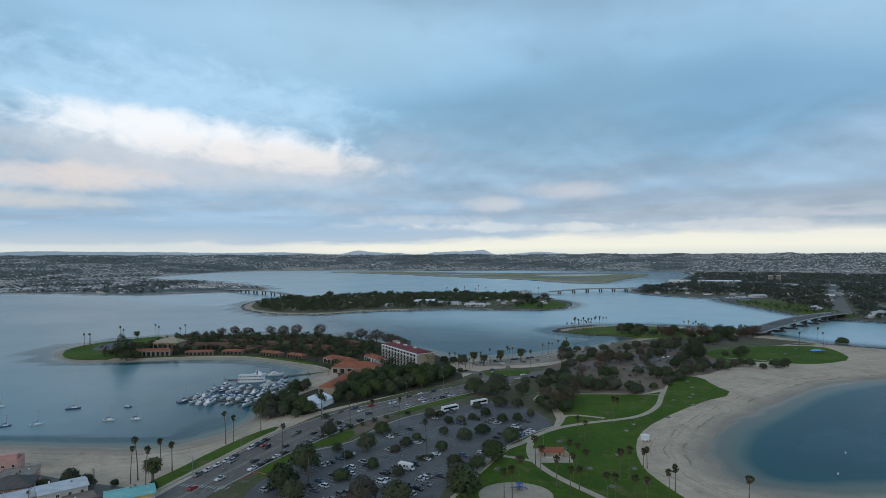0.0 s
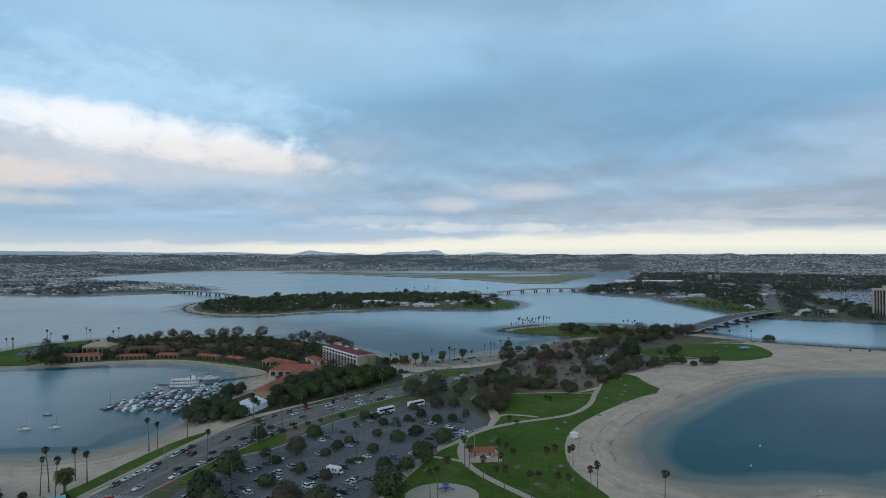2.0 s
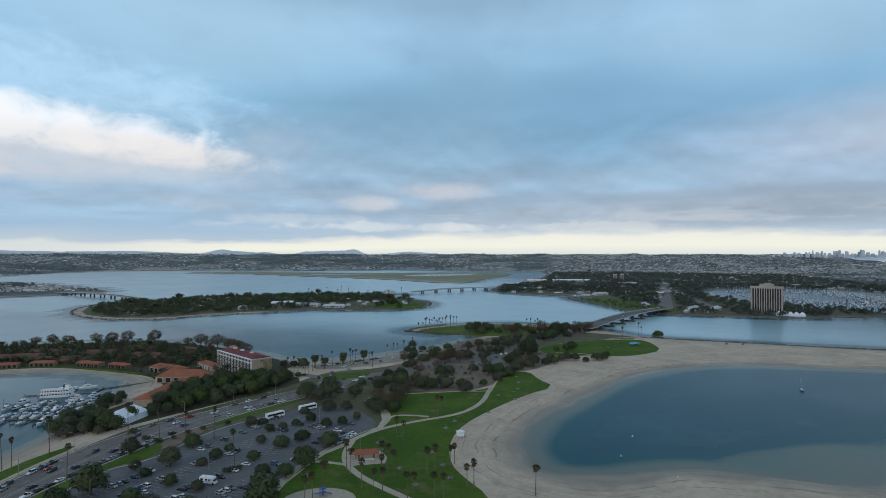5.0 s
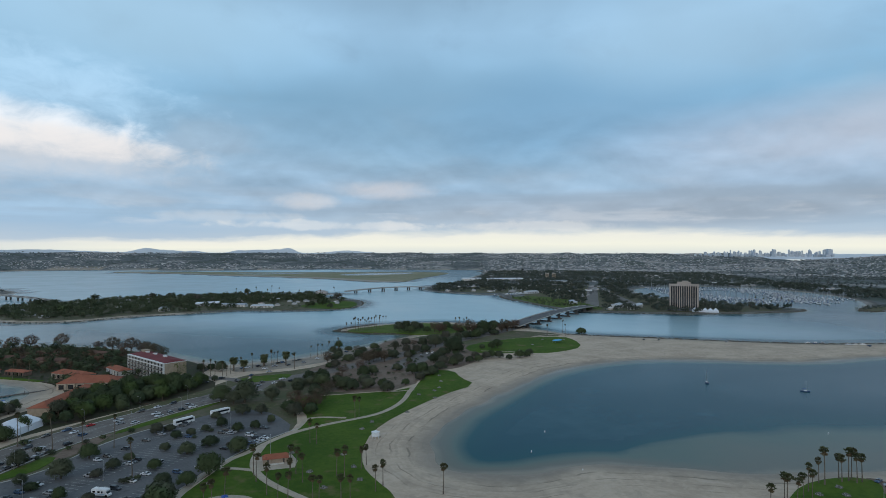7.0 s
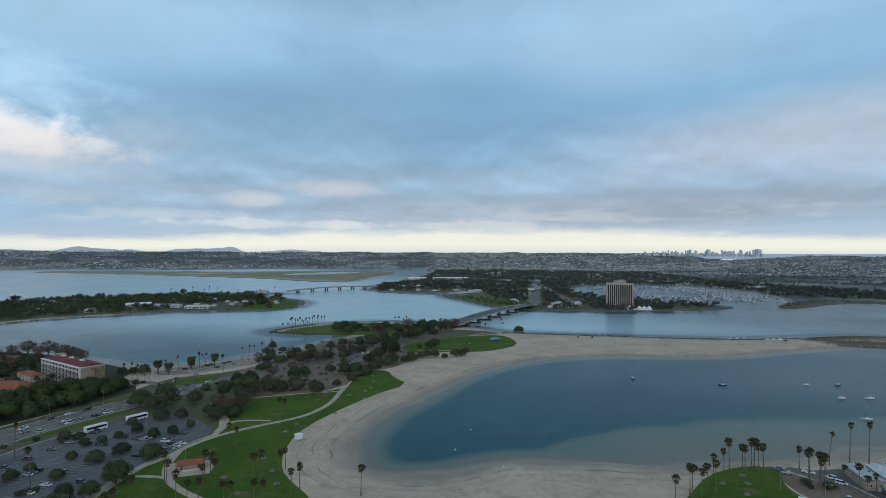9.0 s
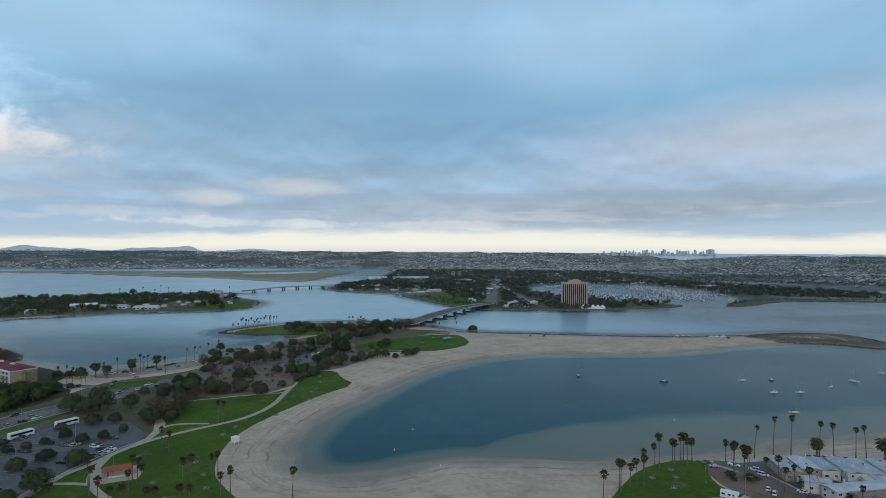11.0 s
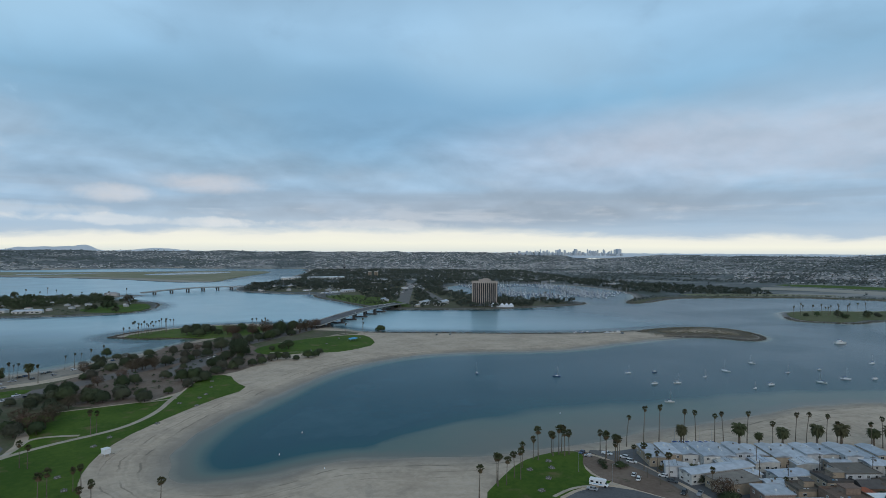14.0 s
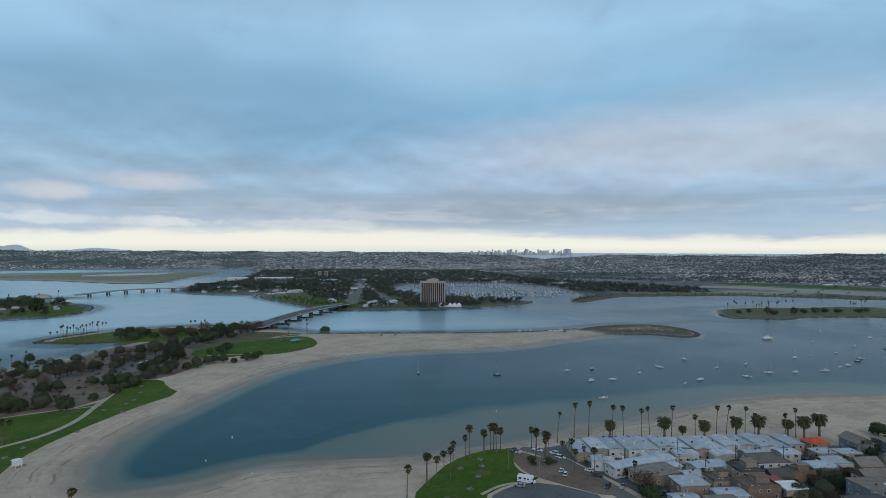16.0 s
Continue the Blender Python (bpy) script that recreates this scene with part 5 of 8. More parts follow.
thicket("hedge", fill(RESORT, 5.0, 29, 0.8), (4, 6.5), (1.2, 2.8), 67, 60, HEDGE, "reddish-brown hedges through the resort gardens")
plant_joined(PARK[:4], fill([(60, 405), (96, 406), (105, 440), (92, 470), (70, 462), (56, 420)], 11, 18, 0.6), 0.7, 1.05, "dark trees at the park entrance")
plant_joined(PARK[:4], fill([(262, 610), (300, 632), (345, 675), (372, 700), (340, 720), (290, 680), (250, 640)], 13, 19, 0.65), 0.8, 1.2, "dark trees beside the bridge approach")
plant([TALL, PARK[3]], [(-303, 546, 15), (-296, 542, 13), (-309, 548, 12), (-300, 554, 14), (-290, 547, 10)])

plant(FAN, [(-128, 263), (-120, 257), (-112, 299), (-108, 299), (-99, 315), (-77, 277), (-57, 245), (-8, 276), (-25, 326), (-53, 330), (-41, 334), (-72, 343), (-133, 247), (-132, 251), (-120, 234)], (0.9, 1.08))
plant(SHAGGY, [(42, 266), (43, 258), (24, 231), (27, 229), (31, 239), (47, 242), (58, 268), (70, 303), (73, 300), (100, 341), (103, 344), (62, 251), (55, 236), (51, 234), (77, 254), (80, 251), (89, 259), (92, 263), (90, 232), (94, 236),
                (116, 221), (64, 227), (66, 224), (75, 227), (78, 223), (60, 262), (57, 255)], (0.72, 0.9), "palms on the park lawn")
plant(FAN[:3], [(25, 500), (33, 510), (42, 518), (60, 531), (63, 531), (76, 534), (94, 552), (101, 558), (106, 567), (114, 577), (125, 587), (10, 495), (13, 500), (19, 495), (5, 490), (22, 492)], (0.62, 0.85), "palms along the outer beach")
plant(FAN[:3], [(154, 723), (160, 723), (164, 725), (169, 723), (173, 728), (176, 728), (181, 733), (187, 739), (191, 746), (204, 755), (208, 757), (212, 755), (167, 730), (179, 734), (184, 736), (186, 744), (194, 742), (198, 750), (202, 748), (171, 733), (296, 712), (300, 709), (310, 720), (318, 730), (321, 730), (380, 619), (401, 612), (413, 640)], (0.78, 1.05), "palms on the point")
plant(FAN[:3], [(-382, 618), (-384, 630), (-378, 622), (-361, 650), (-364, 660), (-339, 685), (-338, 690), (-310, 684), (-306, 689), (-136, 530), (-122, 520)], (0.75, 1.0), "palms on the resort peninsula")
plant(SHAGGY, [(224, 161), (238, 166), (240, 169), (242, 165), (250, 169), (251, 166), (261, 176), (273, 181), (274, 179), (284, 179), (286, 182), (288, 179), (289, 176), (292, 176), (291, 180), (309, 171), (300, 160), (303, 157), (301, 154), (305, 156), (307, 160), (304, 163)], (0.72, 0.95), "palms round the southern lawn")
plant(FAN, [(327, 169), (337, 166), (343, 161), (354, 154), (357, 149), (366, 144), (369, 141), (379, 134), (385, 124), (398, 119), (403, 116), (414, 111), (419, 108), (431, 97), (434, 93)], (0.88, 1.12), "palms along the southern beach walk")
plant(DATE, [(352, 154), (377, 137), (391, 122), (408, 113), (419, 106), (434, 97), (437, 90), (447, 86), (-123, 246), (-352, 667), (52, 526), (70, 524)], (0.95, 1.1))
plant([DATE[1]], [(385, 131), (331, 148), (411, 58), (390, 70), (318, 126)], (0.55, 0.7))
plant(SHAGGY, [(308, 150), (306, 143), (309, 138), (303, 128), (299, 136), (297, 128), (330, 92), (309, 112)], (0.55, 0.75), "palms along the alley")
plant(PARK[:4] + [PARK[4]], [(305, 104, 9), (298, 150, 4), (313, 120, 5), (344, 60, 8), (349, 56, 8), (354, 66, 7), (336, 60, 6), (366, 60, 6), (470, 48, 7), (455, 40, 8), (352, 50, 7), (358, 63, 5), (373, 60, 5), (388, 55, 6), (340, 84, 4), (327, 84, 4), (396, 68, 4), (408, 60, 5), (430, 58, 5), (318, 98, 5), (337, 56, 7), (331, 62, 6), (348, 66, 5)], group="yard trees")
plant(PARK[:3], [(-158, 246, 7), (-148, 241, 9), (-181, 243, 6), (-164, 238, 6), (-176, 228, 8), (-138, 244, 4), (-120, 240, 5), (-126, 238, 4)], group="yard trees")
shrubs = broad_tree(51, 10, 5.0, 12, 14, 0.7, LEAF, "low dark shrub on brown earth", "shrub")
plant([shrubs], [(-70, 346, 5), (-60, 332, 5), (-52, 326, 5), (-46, 330, 4), (-40, 338, 5), (-34, 344, 4), (-22, 352, 4), (-12, 275, 4.5), (-9, 274, 4.5), (-6, 276, 4.5), (-56, 318, 4), (12, 330, 3), (30, 312, 3), (0, 320, 3), (20, 340, 3.5), (292, 154, 4), (295, 158, 5), (299, 152, 4),
                  (302, 150, 4), (140, 468, 5), (148, 460, 5), (136, 455, 4), (158, 480, 5), (132, 440, 4)], group="shrubs")

# woods of the island, tree by tree along its shores and crest
isle_pts = fill([(235, 1090), (205, 1045), (150, 1040), (120, 1080), (30, 1090), (-84, 1032), (-142, 1022), (-206, 968), (-286, 985), (-355, 1060), (-390, 1210), (-350, 1310), (-230, 1410), (-60, 1455), (134, 1445), (200, 1440), (180, 1380), (200, 1280), (245, 1200)], 23, 8, 0.72)
isle_pts = [p for p in isle_pts if not (40 < p[0] < 150 and 1080 < p[1] < 1200) and not (-110 < p[0] < 40 and 1100 < p[1] < 1200 and rng.random() < 0.7)]
plant(ISLE_TREES, isle_pts[:24], (1.3, 2.0), "island trees")
plant(FAN[:3], fill([(-60, 1300), (220, 1250), (230, 1440), (-40, 1450)], 38, 9, 0.6), (1.0, 1.3), "island palms")
slab_isle = chaikin([(238, 1104), (205, 1038), (150, 1040), (120, 1110), (170, 1180), (240, 1190)], 1)
slab("woodland_floor", chaikin([(225, 1104), (196, 1050), (115, 1036), (16, 1078), (-84, 1034), (-142, 1024), (-206, 968), (-286, 985), (-355, 1060), (-392, 1211), (-352, 1320), (-232, 1415), (-60, 1462), (134, 1450), (196, 1436), (178, 1385), (200, 1280), (246, 1200)], 1), 1.30, DRY_GRASS, "dark woodland floor and dry grass on the island", "ground")
slab("lawn", slab_isle, 1.34, GRASS, "green lawn on the island", "lawn")
plant(ISLE_TREES, [(140, 1085), (150, 1110), (165, 1135), (185, 1150), (205, 1150), (142, 1130)], (0.9, 1.3), "island trees")

# ---------- vehicles ----------
def body_profile(shape, side, half, inset):
    """A side outline drawn out across the width, its upper points drawn in."""
    top = max(p[1] for p in side)
    n = len(side)
    vs = []
    for sg in (-1, 1):
        for x, z in side:
            k = 1 - inset * max(0, (z - 0.6) / (top - 0.6))
            vs.append((x, sg * half * k, z))
    fs = [tuple(range(n)), tuple(reversed(range(n, 2 * n)))] + [(i, i + n, (i + 1) % n + n, (i + 1) % n) for i in range(n)]
    return shape.add(vs, fs)


def wheel_mesh(radius, wide):
    return Shape().tube([(0, -wide / 2, 0), (0, -wide * 0.3, 0), (0, wide * 0.3, 0), (0, wide / 2, 0)], [radius * 0.85, radius, radius, radius * 0.85], 10).mesh("wheel", TYRE)


WHEEL, BIG_WHEEL = wheel_mesh(0.34, 0.24), wheel_mesh(0.5, 0.32)
LAMP_GLASS = material("lamp_glass", (0.75, 0.75, 0.72), 0.15, 0.0, 0.5)[0]


def car(kind, paint, label, category="car"):
    root = thing(category, label, category, "parked cars")
    length, roof = {"sedan": (4.6, 1.44), "suv": (4.7, 1.72), "hatch": (4.0, 1.5), "pickup": (5.4, 1.75)}[kind]
    h = length / 2
    low = [(-h, 0.38), (-h - 0.02, 0.72), (-h + 0.15, 0.98 if kind != "pickup" else 1.05), (-0.2 * h, 1.0), (0.42 * h, 0.98), (h - 0.2, 0.82), (h, 0.62), (h - 0.02, 0.34), (h * 0.3, 0.28), (-h * 0.3, 0.28)]
    b = body_profile(Shape(), low, 0.9, 0.06)
    a0, a1, r0, r1 = {"sedan": (-0.80 * h, 0.46 * h, -0.45 * h, 0.10 * h), "suv": (-0.96 * h, 0.46 * h, -0.86 * h, 0.14 * h), "hatch": (-0.95 * h, 0.5 * h, -0.7 * h, 0.12 * h), "pickup": (-0.15 * h, 0.5 * h, -0.05 * h, 0.2 * h)}[kind]
    # roof panel and pillars belong to the painted shell
    b.add([(r0, -0.64, roof - 0.05), (r1, -0.64, roof - 0.05), (r1, 0.64, roof - 0.05), (r0, 0.64, roof - 0.05), (r0 + 0.1, -0.58, roof), (r1 - 0.1, -0.58, roof), (r1 - 0.1, 0.58, roof), (r0 + 0.1, 0.58, roof)],
          [(4, 5, 6, 7), (0, 1, 5, 4), (1, 2, 6, 5), (2, 3, 7, 6), (3, 0, 4, 7)])
    for sg in (-1, 1):
        for xa, xb in ((a0, r0), (a1, r1), ((a0 + a1) / 2, (r0 + r1) / 2)):
            b.add([(xa - 0.05, sg * 0.87, 0.95), (xa + 0.05, sg * 0.87, 0.95), (xb + 0.05, sg * 0.66, roof - 0.04), (xb - 0.05, sg * 0.66, roof - 0.04)], [(0, 1, 2, 3)])
    part("body", b, paint, root)
    g = Shape().add([(a0, -0.85, 0.94), (a1, -0.85, 0.94), (a1, 0.85, 0.94), (a0, 0.85, 0.94), (r0, -0.63, roof - 0.05), (r1, -0.63, roof - 0.05), (r1, 0.63, roof - 0.05), (r0, 0.63, roof - 0.05)],
                    [(0, 1, 5, 4), (1, 2, 6, 5), (2, 3, 7, 6), (3, 0, 4, 7)])
    part("window_glass", g, GLASS, root, "dark window glass")
    for sx in (-0.6 * h, 0.62 * h):
        for sy in (-0.80, 0.80):
            w = new("wheel", WHEEL)
            w.parent, w.matrix_basis = root, pose(sx, sy, 0.34)
    for sy in (-0.62, 0.62):
        part("headlight", Shape().box(h - 0.06, sy, 0.62, 0.14, 0.34, 0.14), LAMP_GLASS, root)
    return root


CARS = [car("sedan", CAR_PAINT, "parked four-door sedan on grey asphalt"), car("suv", CAR_PAINT, "parked boxy sport utility car on asphalt"), car("hatch", CAR_PAINT, "small parked hatchback on asphalt"),
        car("sedan", CAR_PAINT, "parked saloon car with dark windows"), car("suv", CAR_PAINT, "parked family car with a long roof"), car("pickup", CAR_PAINT, "parked pickup truck with an open bed", "truck")]
RED_CAR = car("sedan", RED_PAINT, "bright red sedan at the kerb")
crng = random.Random(17)
CAR_USED = set()


def put_car(x, y, turn, src=None):
    src = src or crng.choice(CARS)
    m = pose(x, y, levels([(x, y)])[0], 0, 0, turn)
    if src.name in CAR_USED:
        return copy_thing(src, m)
    CAR_USED.add(src.name)
    src.matrix_basis = m
    return src


def kerb_cars(line, gap, start, stop, keep, seed, flip=0):
    r = random.Random(seed)
    pts = walk_along(line, gap, start)
    for i, (x, y, a) in enumerate(pts):
        if i * gap + start < stop and r.random() < keep:
            put_car(x, y, a + flip + r.uniform(-1.5, 1.5))


kerb_cars(between(0.07)[1:], 6.2, 24, 78, 0.8, 1, 180)
kerb_cars(between(0.20)[1:], 9.5, 22, 70, 0.6, 2, 180)
kerb_cars(between(0.92)[2:], 5.6, 2, 78, 0.95, 3)
kerb_cars(between(0.06)[5:], 11, 30, 120, 0.75, 4, 180)
kerb_cars(between(0.92)[5:], 8, 4, 90, 0.7, 5)
kerb_cars(between(0.35)[1:], 26, 9, 210, 0.7, 6, 180)
kerb_cars(between(0.65)[1:], 23, 16, 210, 0.7, 7)
for x, y, a in ((-91, 295, 240), (-46, 372, 40), (-104, 241, 70)):
    put_car(x, y, a, RED_CAR)
for x, y, side, k in STALLS:
    near = min((x - t[0]) ** 2 + (y - t[1]) ** 2 - (t[2] * 0.25) ** 2 for t in LOT_TREES)
    dense = 0.42 if k < 20 else 0.10
    if near > 3 and crng.random() < dense:
        put_car(x, y, math.degrees(math.atan2(V.y, V.x)) + (180 if crng.random() < 0.5 else 0) + crng.uniform(-2, 2))
for x, y, a in ((48, 318, -48), (45.5, 315, -48), (43, 312, -48), (40.5, 309.5, -48), (58, 452, 20), (70, 456, 30), (30, 468, 100), (46, 446, 45), (40, 474, 70), (8, 470, 20), (-4, 478, 30), (60, 520, 20), (72, 522, 200), (41, 487, 60), (49, 458, 40), (64, 465, 30), (19, 482, 50), (34, 519, 20), (38, 521, 20), (55, 497, 200), (64, 534, 30), (68, 536, 30), (47, 524, 20), (79, 541, 30), (83, 544, 30), (122, 566, 35), (131, 574, 35), (86, 530, 30), (100, 545, 30), (110, 552, 210), (52, 512, 10),
                (212, 546, 60), (205, 540, 60), (196, 530, 60), (-352, 640, 80), (-356, 632, 80), (-360, 612, 70), (-366, 620, 70)):
    put_car(x, y, a)
for x, y, a in ((299, 174, 200), (298, 169, 140), (308, 166, -66), (311, 158, 110), (309, 152, -70), (306, 133, 110), (304, 127, -66), (296, 141, 30), (294, 137, 30), (302, 113, 20), (297, 117, 200), (320, 106, 20), (313, 103, 10), (268.5, 141, 115), (330, 106, -40),
                (372, 62, 20), (380, 54, 100), (392, 72, -30), (352, 88, 60), (420, 55, -35), (426, 58, -35), (428, 50, -35), (341, 88, 57), (356, 95, -33), (310, 98, 20), (325, 101, 57), (316, 84, 57), (372, 73, -33), (398, 76, 57), (387, 73, 57), (412, 52, -35)):
    put_car(x, y, a)


def coach(label):
    root = thing("bus", label, "bus", "parked coaches")
    part("body", body_profile(Shape(), [(-6, 0.4), (-6, 3.2), (-5.7, 3.45), (5.6, 3.45), (6, 3.1), (6, 0.4)], 1.27, 0.04), WHITE, root)
    for sg in (-1, 1):
        part("window_band", Shape().box(-0.2, sg * 1.27, 1.75, 10.8, 0.08, 1.05), GLASS, root, "dark side glass")
    part("windscreen", Shape().box(5.98, 0, 1.3, 0.1, 2.2, 1.6), GLASS, root)
    for sx in (-3.6, -2.4, 3.8):
        for sy in (-1.12, 1.12):
            w = new("wheel", BIG_WHEEL)
            w.parent, w.matrix_basis = root, pose(sx, sy, 0.5)
    part("roof_unit", Shape().box(-2.5, 0, 3.44, 2.4, 1.6, 0.22, 0, 0.9), TRIM, root)
    return root


bus = coach("white touring coach with dark side windows")
bus.matrix_basis = pose(4, 360.5, 1.22, 0, 0, 38)
copy_thing(bus, pose(23, 374.5, 1.22, 0, 0, 34))


def motorhome(label):
    root = thing("motorhome", label, "motorhome", "motorhomes")
    part("body", body_profile(Shape(), [(-3.6, 0.5), (-3.6, 2.9), (-3.4, 3.05), (2.9, 3.05), (3.3, 2.7), (3.2, 2.2), (2.3, 2.1), (2.2, 0.5)], 1.2, 0.03), WHITE, root)
    part("cab", body_profile(Shape(), [(2.2, 0.45), (2.2, 2.05), (2.9, 2.0), (3.5, 1.25), (4.1, 1.1), (4.15, 0.45)], 1.0, 0.12), WHITE, root)
    part("windscreen", Shape().add([(2.95, -0.85, 1.98), (2.95, 0.85, 1.98), (3.52, 0.9, 1.28), (3.52, -0.9, 1.28)], [(0, 1, 2, 3)]), GLASS, root)
    for sx, w in ((-2.4, 1.3), (-0.2, 1.1), (1.3, 0.7)):
        for sg in (-1, 1):
            part("window", Shape().box(sx, sg * 1.19, 1.6, w, 0.06, 0.7), GLASS, root)
    part("stripe", Shape().box(-0.6, 0, 1.1, 5.9, 2.43, 0.16), TARP, root, "pale blue side stripe")
    part("roof_hatch", Shape().box(-1.2, 0.2, 3.04, 0.8, 0.8, 0.18, 0, 0.8), TRIM, root)
    for sx in (-2.2, 3.1):
        for sy in (-0.95, 0.95):
            w = new("wheel", BIG_WHEEL)
            w.parent, w.matrix_basis = root, pose(sx, sy, 0.5)
    return root


rv = motorhome("white motorhome with a cab-over bunk")
rv.matrix_basis = pose(-17, 262.5, 1.22, 0, 0, -28)
copy_thing(rv, pose(274, 142.5, 1.24, 0, 0, -62))

# ---------- boats ----------
def hull(length, beam, high, flare=0.75):
    """A pointed hull with a raised bow and a flat deck."""
    s = Shape()
    st = [(-0.5, 0.78, 0.92), (-0.3, 0.95, 0.9), (0.0, 1.0, 0.92), (0.25, 0.82, 1.0), (0.42, 0.4, 1.12), (0.5, 0.03, 1.22)]
    vs = []
    for q, w, k in st:
        x, y, z = q * length, w * beam / 2, k * high
        vs += [(x, -y, z), (x * 0.97, -y * flare, -0.3), (x * 0.97, y * flare, -0.3), (x, y, z)]
    fs = [(3, 2, 1, 0), (20, 21, 22, 23)]
    for i in range(5):
        a, b = i * 4, i * 4 + 4
        fs += [(a, a + 1, b + 1, b), (a + 1, a + 2, b + 2, b + 1), (a + 2, a + 3, b + 3, b + 2), (a + 3, a, b, b + 3)]
    return s.add(vs, fs)


def sailboat(length, label):
    root = thing("sailboat", label, "sailboat", "moored boats")
    f = 0.11 * length
    part("hull", hull(length, length * 0.31, f), HULL, root)
    part("cabin", Shape().box(0.04 * length, 0, f * 0.9, length * 0.36, length * 0.17, 0.55, 0, 0.86), WHITE, root)
    part("cockpit", Shape().box(-0.28 * length, 0, f * 0.86, length * 0.2, length * 0.16, 0.1), TIMBER, root)
    part("mast", Shape().tube([(0.1 * length, 0, f), (0.1 * length, 0, length * 1.25)], [0.14, 0.10], 6), SPAR, root)
    part("boom", Shape().tube([(0.1 * length, 0, f + 1.3), (-0.3 * length, 0, f + 1.25)], [0.07, 0.06], 6), SPAR, root)
    part("sail_cover", Shape().tube([(0.08 * length, 0, f + 1.5), (-0.1 * length, 0, f + 1.45), (-0.3 * length, 0, f + 1.38)], [0.24, 0.2, 0.1], 7), CANVAS, root, "furled sail under canvas")
    stays = Shape()
    for end in ((0.49 * length, 0, f * 1.2), (-0.49 * length, 0, f)):
        stays.tube([(0.1 * length, 0, length * 1.22), end], [0.015, 0.015], 3)
    part("stays", stays, SPAR, root)
    return root


def motorboat(length, label, fly=True, canopy=False):
    root = thing("motorboat", label, "motorboat", "moored boats")
    f = 0.13 * length
    part("hull", hull(length, length * 0.33, f), HULL, root)
    part("cabin", Shape().add([(-0.3 * length, -0.12 * length, f * 0.9), (0.26 * length, -0.09 * length, f * 0.95), (0.26 * length, 0.09 * length, f * 0.95), (-0.3 * length, 0.12 * length, f * 0.9),
                               (-0.28 * length, -0.11 * length, f + 1.25), (0.08 * length, -0.10 * length, f + 1.3), (0.08 * length, 0.10 * length, f + 1.3), (-0.28 * length, 0.11 * length, f + 1.25)],
                              [(4, 5, 6, 7), (0, 1, 5, 4), (1, 2, 6, 5), (2, 3, 7, 6), (3, 0, 4, 7)]), WHITE, root)
    part("windscreen", Shape().add([(0.235 * length, -0.09 * length, f + 0.35), (0.235 * length, 0.09 * length, f + 0.35), (0.10 * length, 0.10 * length, f + 1.22), (0.10 * length, -0.10 * length, f + 1.22)], [(0, 1, 2, 3)]), GLASS, root)
    for sg in (-1, 1):
        part("side_window", Shape().box(-0.08 * length, sg * 0.113 * length, f + 0.55, 0.28 * length, 0.06, 0.45), GLASS, root)
    if fly:
        part("flybridge", Shape().box(-0.1 * length, 0, f + 1.28, 0.26 * length, 0.17 * length, 0.6, 0, 0.9), WHITE, root)
        part("canopy", Shape().box(-0.14 * length, 0, f + 2.7, 0.2 * length, 0.17 * length, 0.08, 0, 0.95), CANVAS, root)
        part("radar_arch", Shape().tube([(-0.2 * length, -0.08 * length, f + 1.9), (-0.22 * length, -0.07 * length, f + 2.7), (-0.22 * length, 0.07 * length, f + 2.7), (-0.2 * length, 0.08 * length, f + 1.9)], [0.06] * 4, 5), SPAR, root)
    if canopy:
        part("canopy", Shape().box(-0.3 * length, 0, f + 1.3, 0.26 * length, 0.26 * length, 0.12, 0, 0.9), CANVAS, root, "blue canvas cover")
    return root


SAIL = [sailboat(9, "white sailboat at its mooring, sail furled"), sailboat(7.5, "small white sailing yacht at anchor"), sailboat(11, "larger white sailing yacht with a tall mast")]
MOTOR = [motorboat(11, "white cabin cruiser with a flybridge"), motorboat(8, "small white motorboat with a cabin", False, True), motorboat(13, "large white motor yacht with two decks"), motorboat(9.5, "white cabin cruiser with blue canvas", True, True)]
brng = random.Random(23)
BOAT_USED = set()


def put_boat(kinds, x, y, turn, s=1.0):
    src = brng.choice(kinds)
    m = pose(x, y, 0, 0, 0, turn)
    if src.name in BOAT_USED:
        o = copy_thing(src, m)
    else:
        BOAT_USED.add(src.name)
        o = src
        o.matrix_basis = m
    o.scale = (s, s, s)


SMALL = 0.8
for x, y in ((-252, 334), (-236, 337), (-289, 378)):
    put_boat(SAIL[:2], x, y, brng.uniform(10, 40), SMALL)
put_boat([SAIL[2]], -237, 372, 20, SMALL)
put_boat([SAIL[0]], -199, 346, 5, SMALL)
put_boat([SAIL[1]], -184, 348, 8, SMALL)
put_boat([MOTOR[1]], -204, 376, 5, 0.6)
for i, (x, y) in enumerate(((376, 357), (423, 312), (614, 253), (580, 181), (611, 176), (428, 212), (658, 149), (752, 149), (733, 146), (484, 243), (708, 191), (560, 247))):
    put_boat(SAIL[:2], x, y, (60, -50, 95, 100, -60, -40, -35, 80, -25, -30, -20, 90)[i], 0.85)
for i, (x, y) in enumerate(((483, 288), (505, 278), (467, 251), (524, 244), (517, 200), (539, 199), (598, 214), (635, 205), (632, 163), (732, 185), (837, 218), (918, 243), (944, 244), (771, 175), (688, 147), (703, 145), (837, 177), (929, 186), (842, 150))):
    put_boat(MOTOR[1:2] + [SAIL[1]], x, y, brng.uniform(-60, 10), brng.uniform(0.58, 0.8))
put_boat([MOTOR[2]], 819, 259, -30, 1.05)

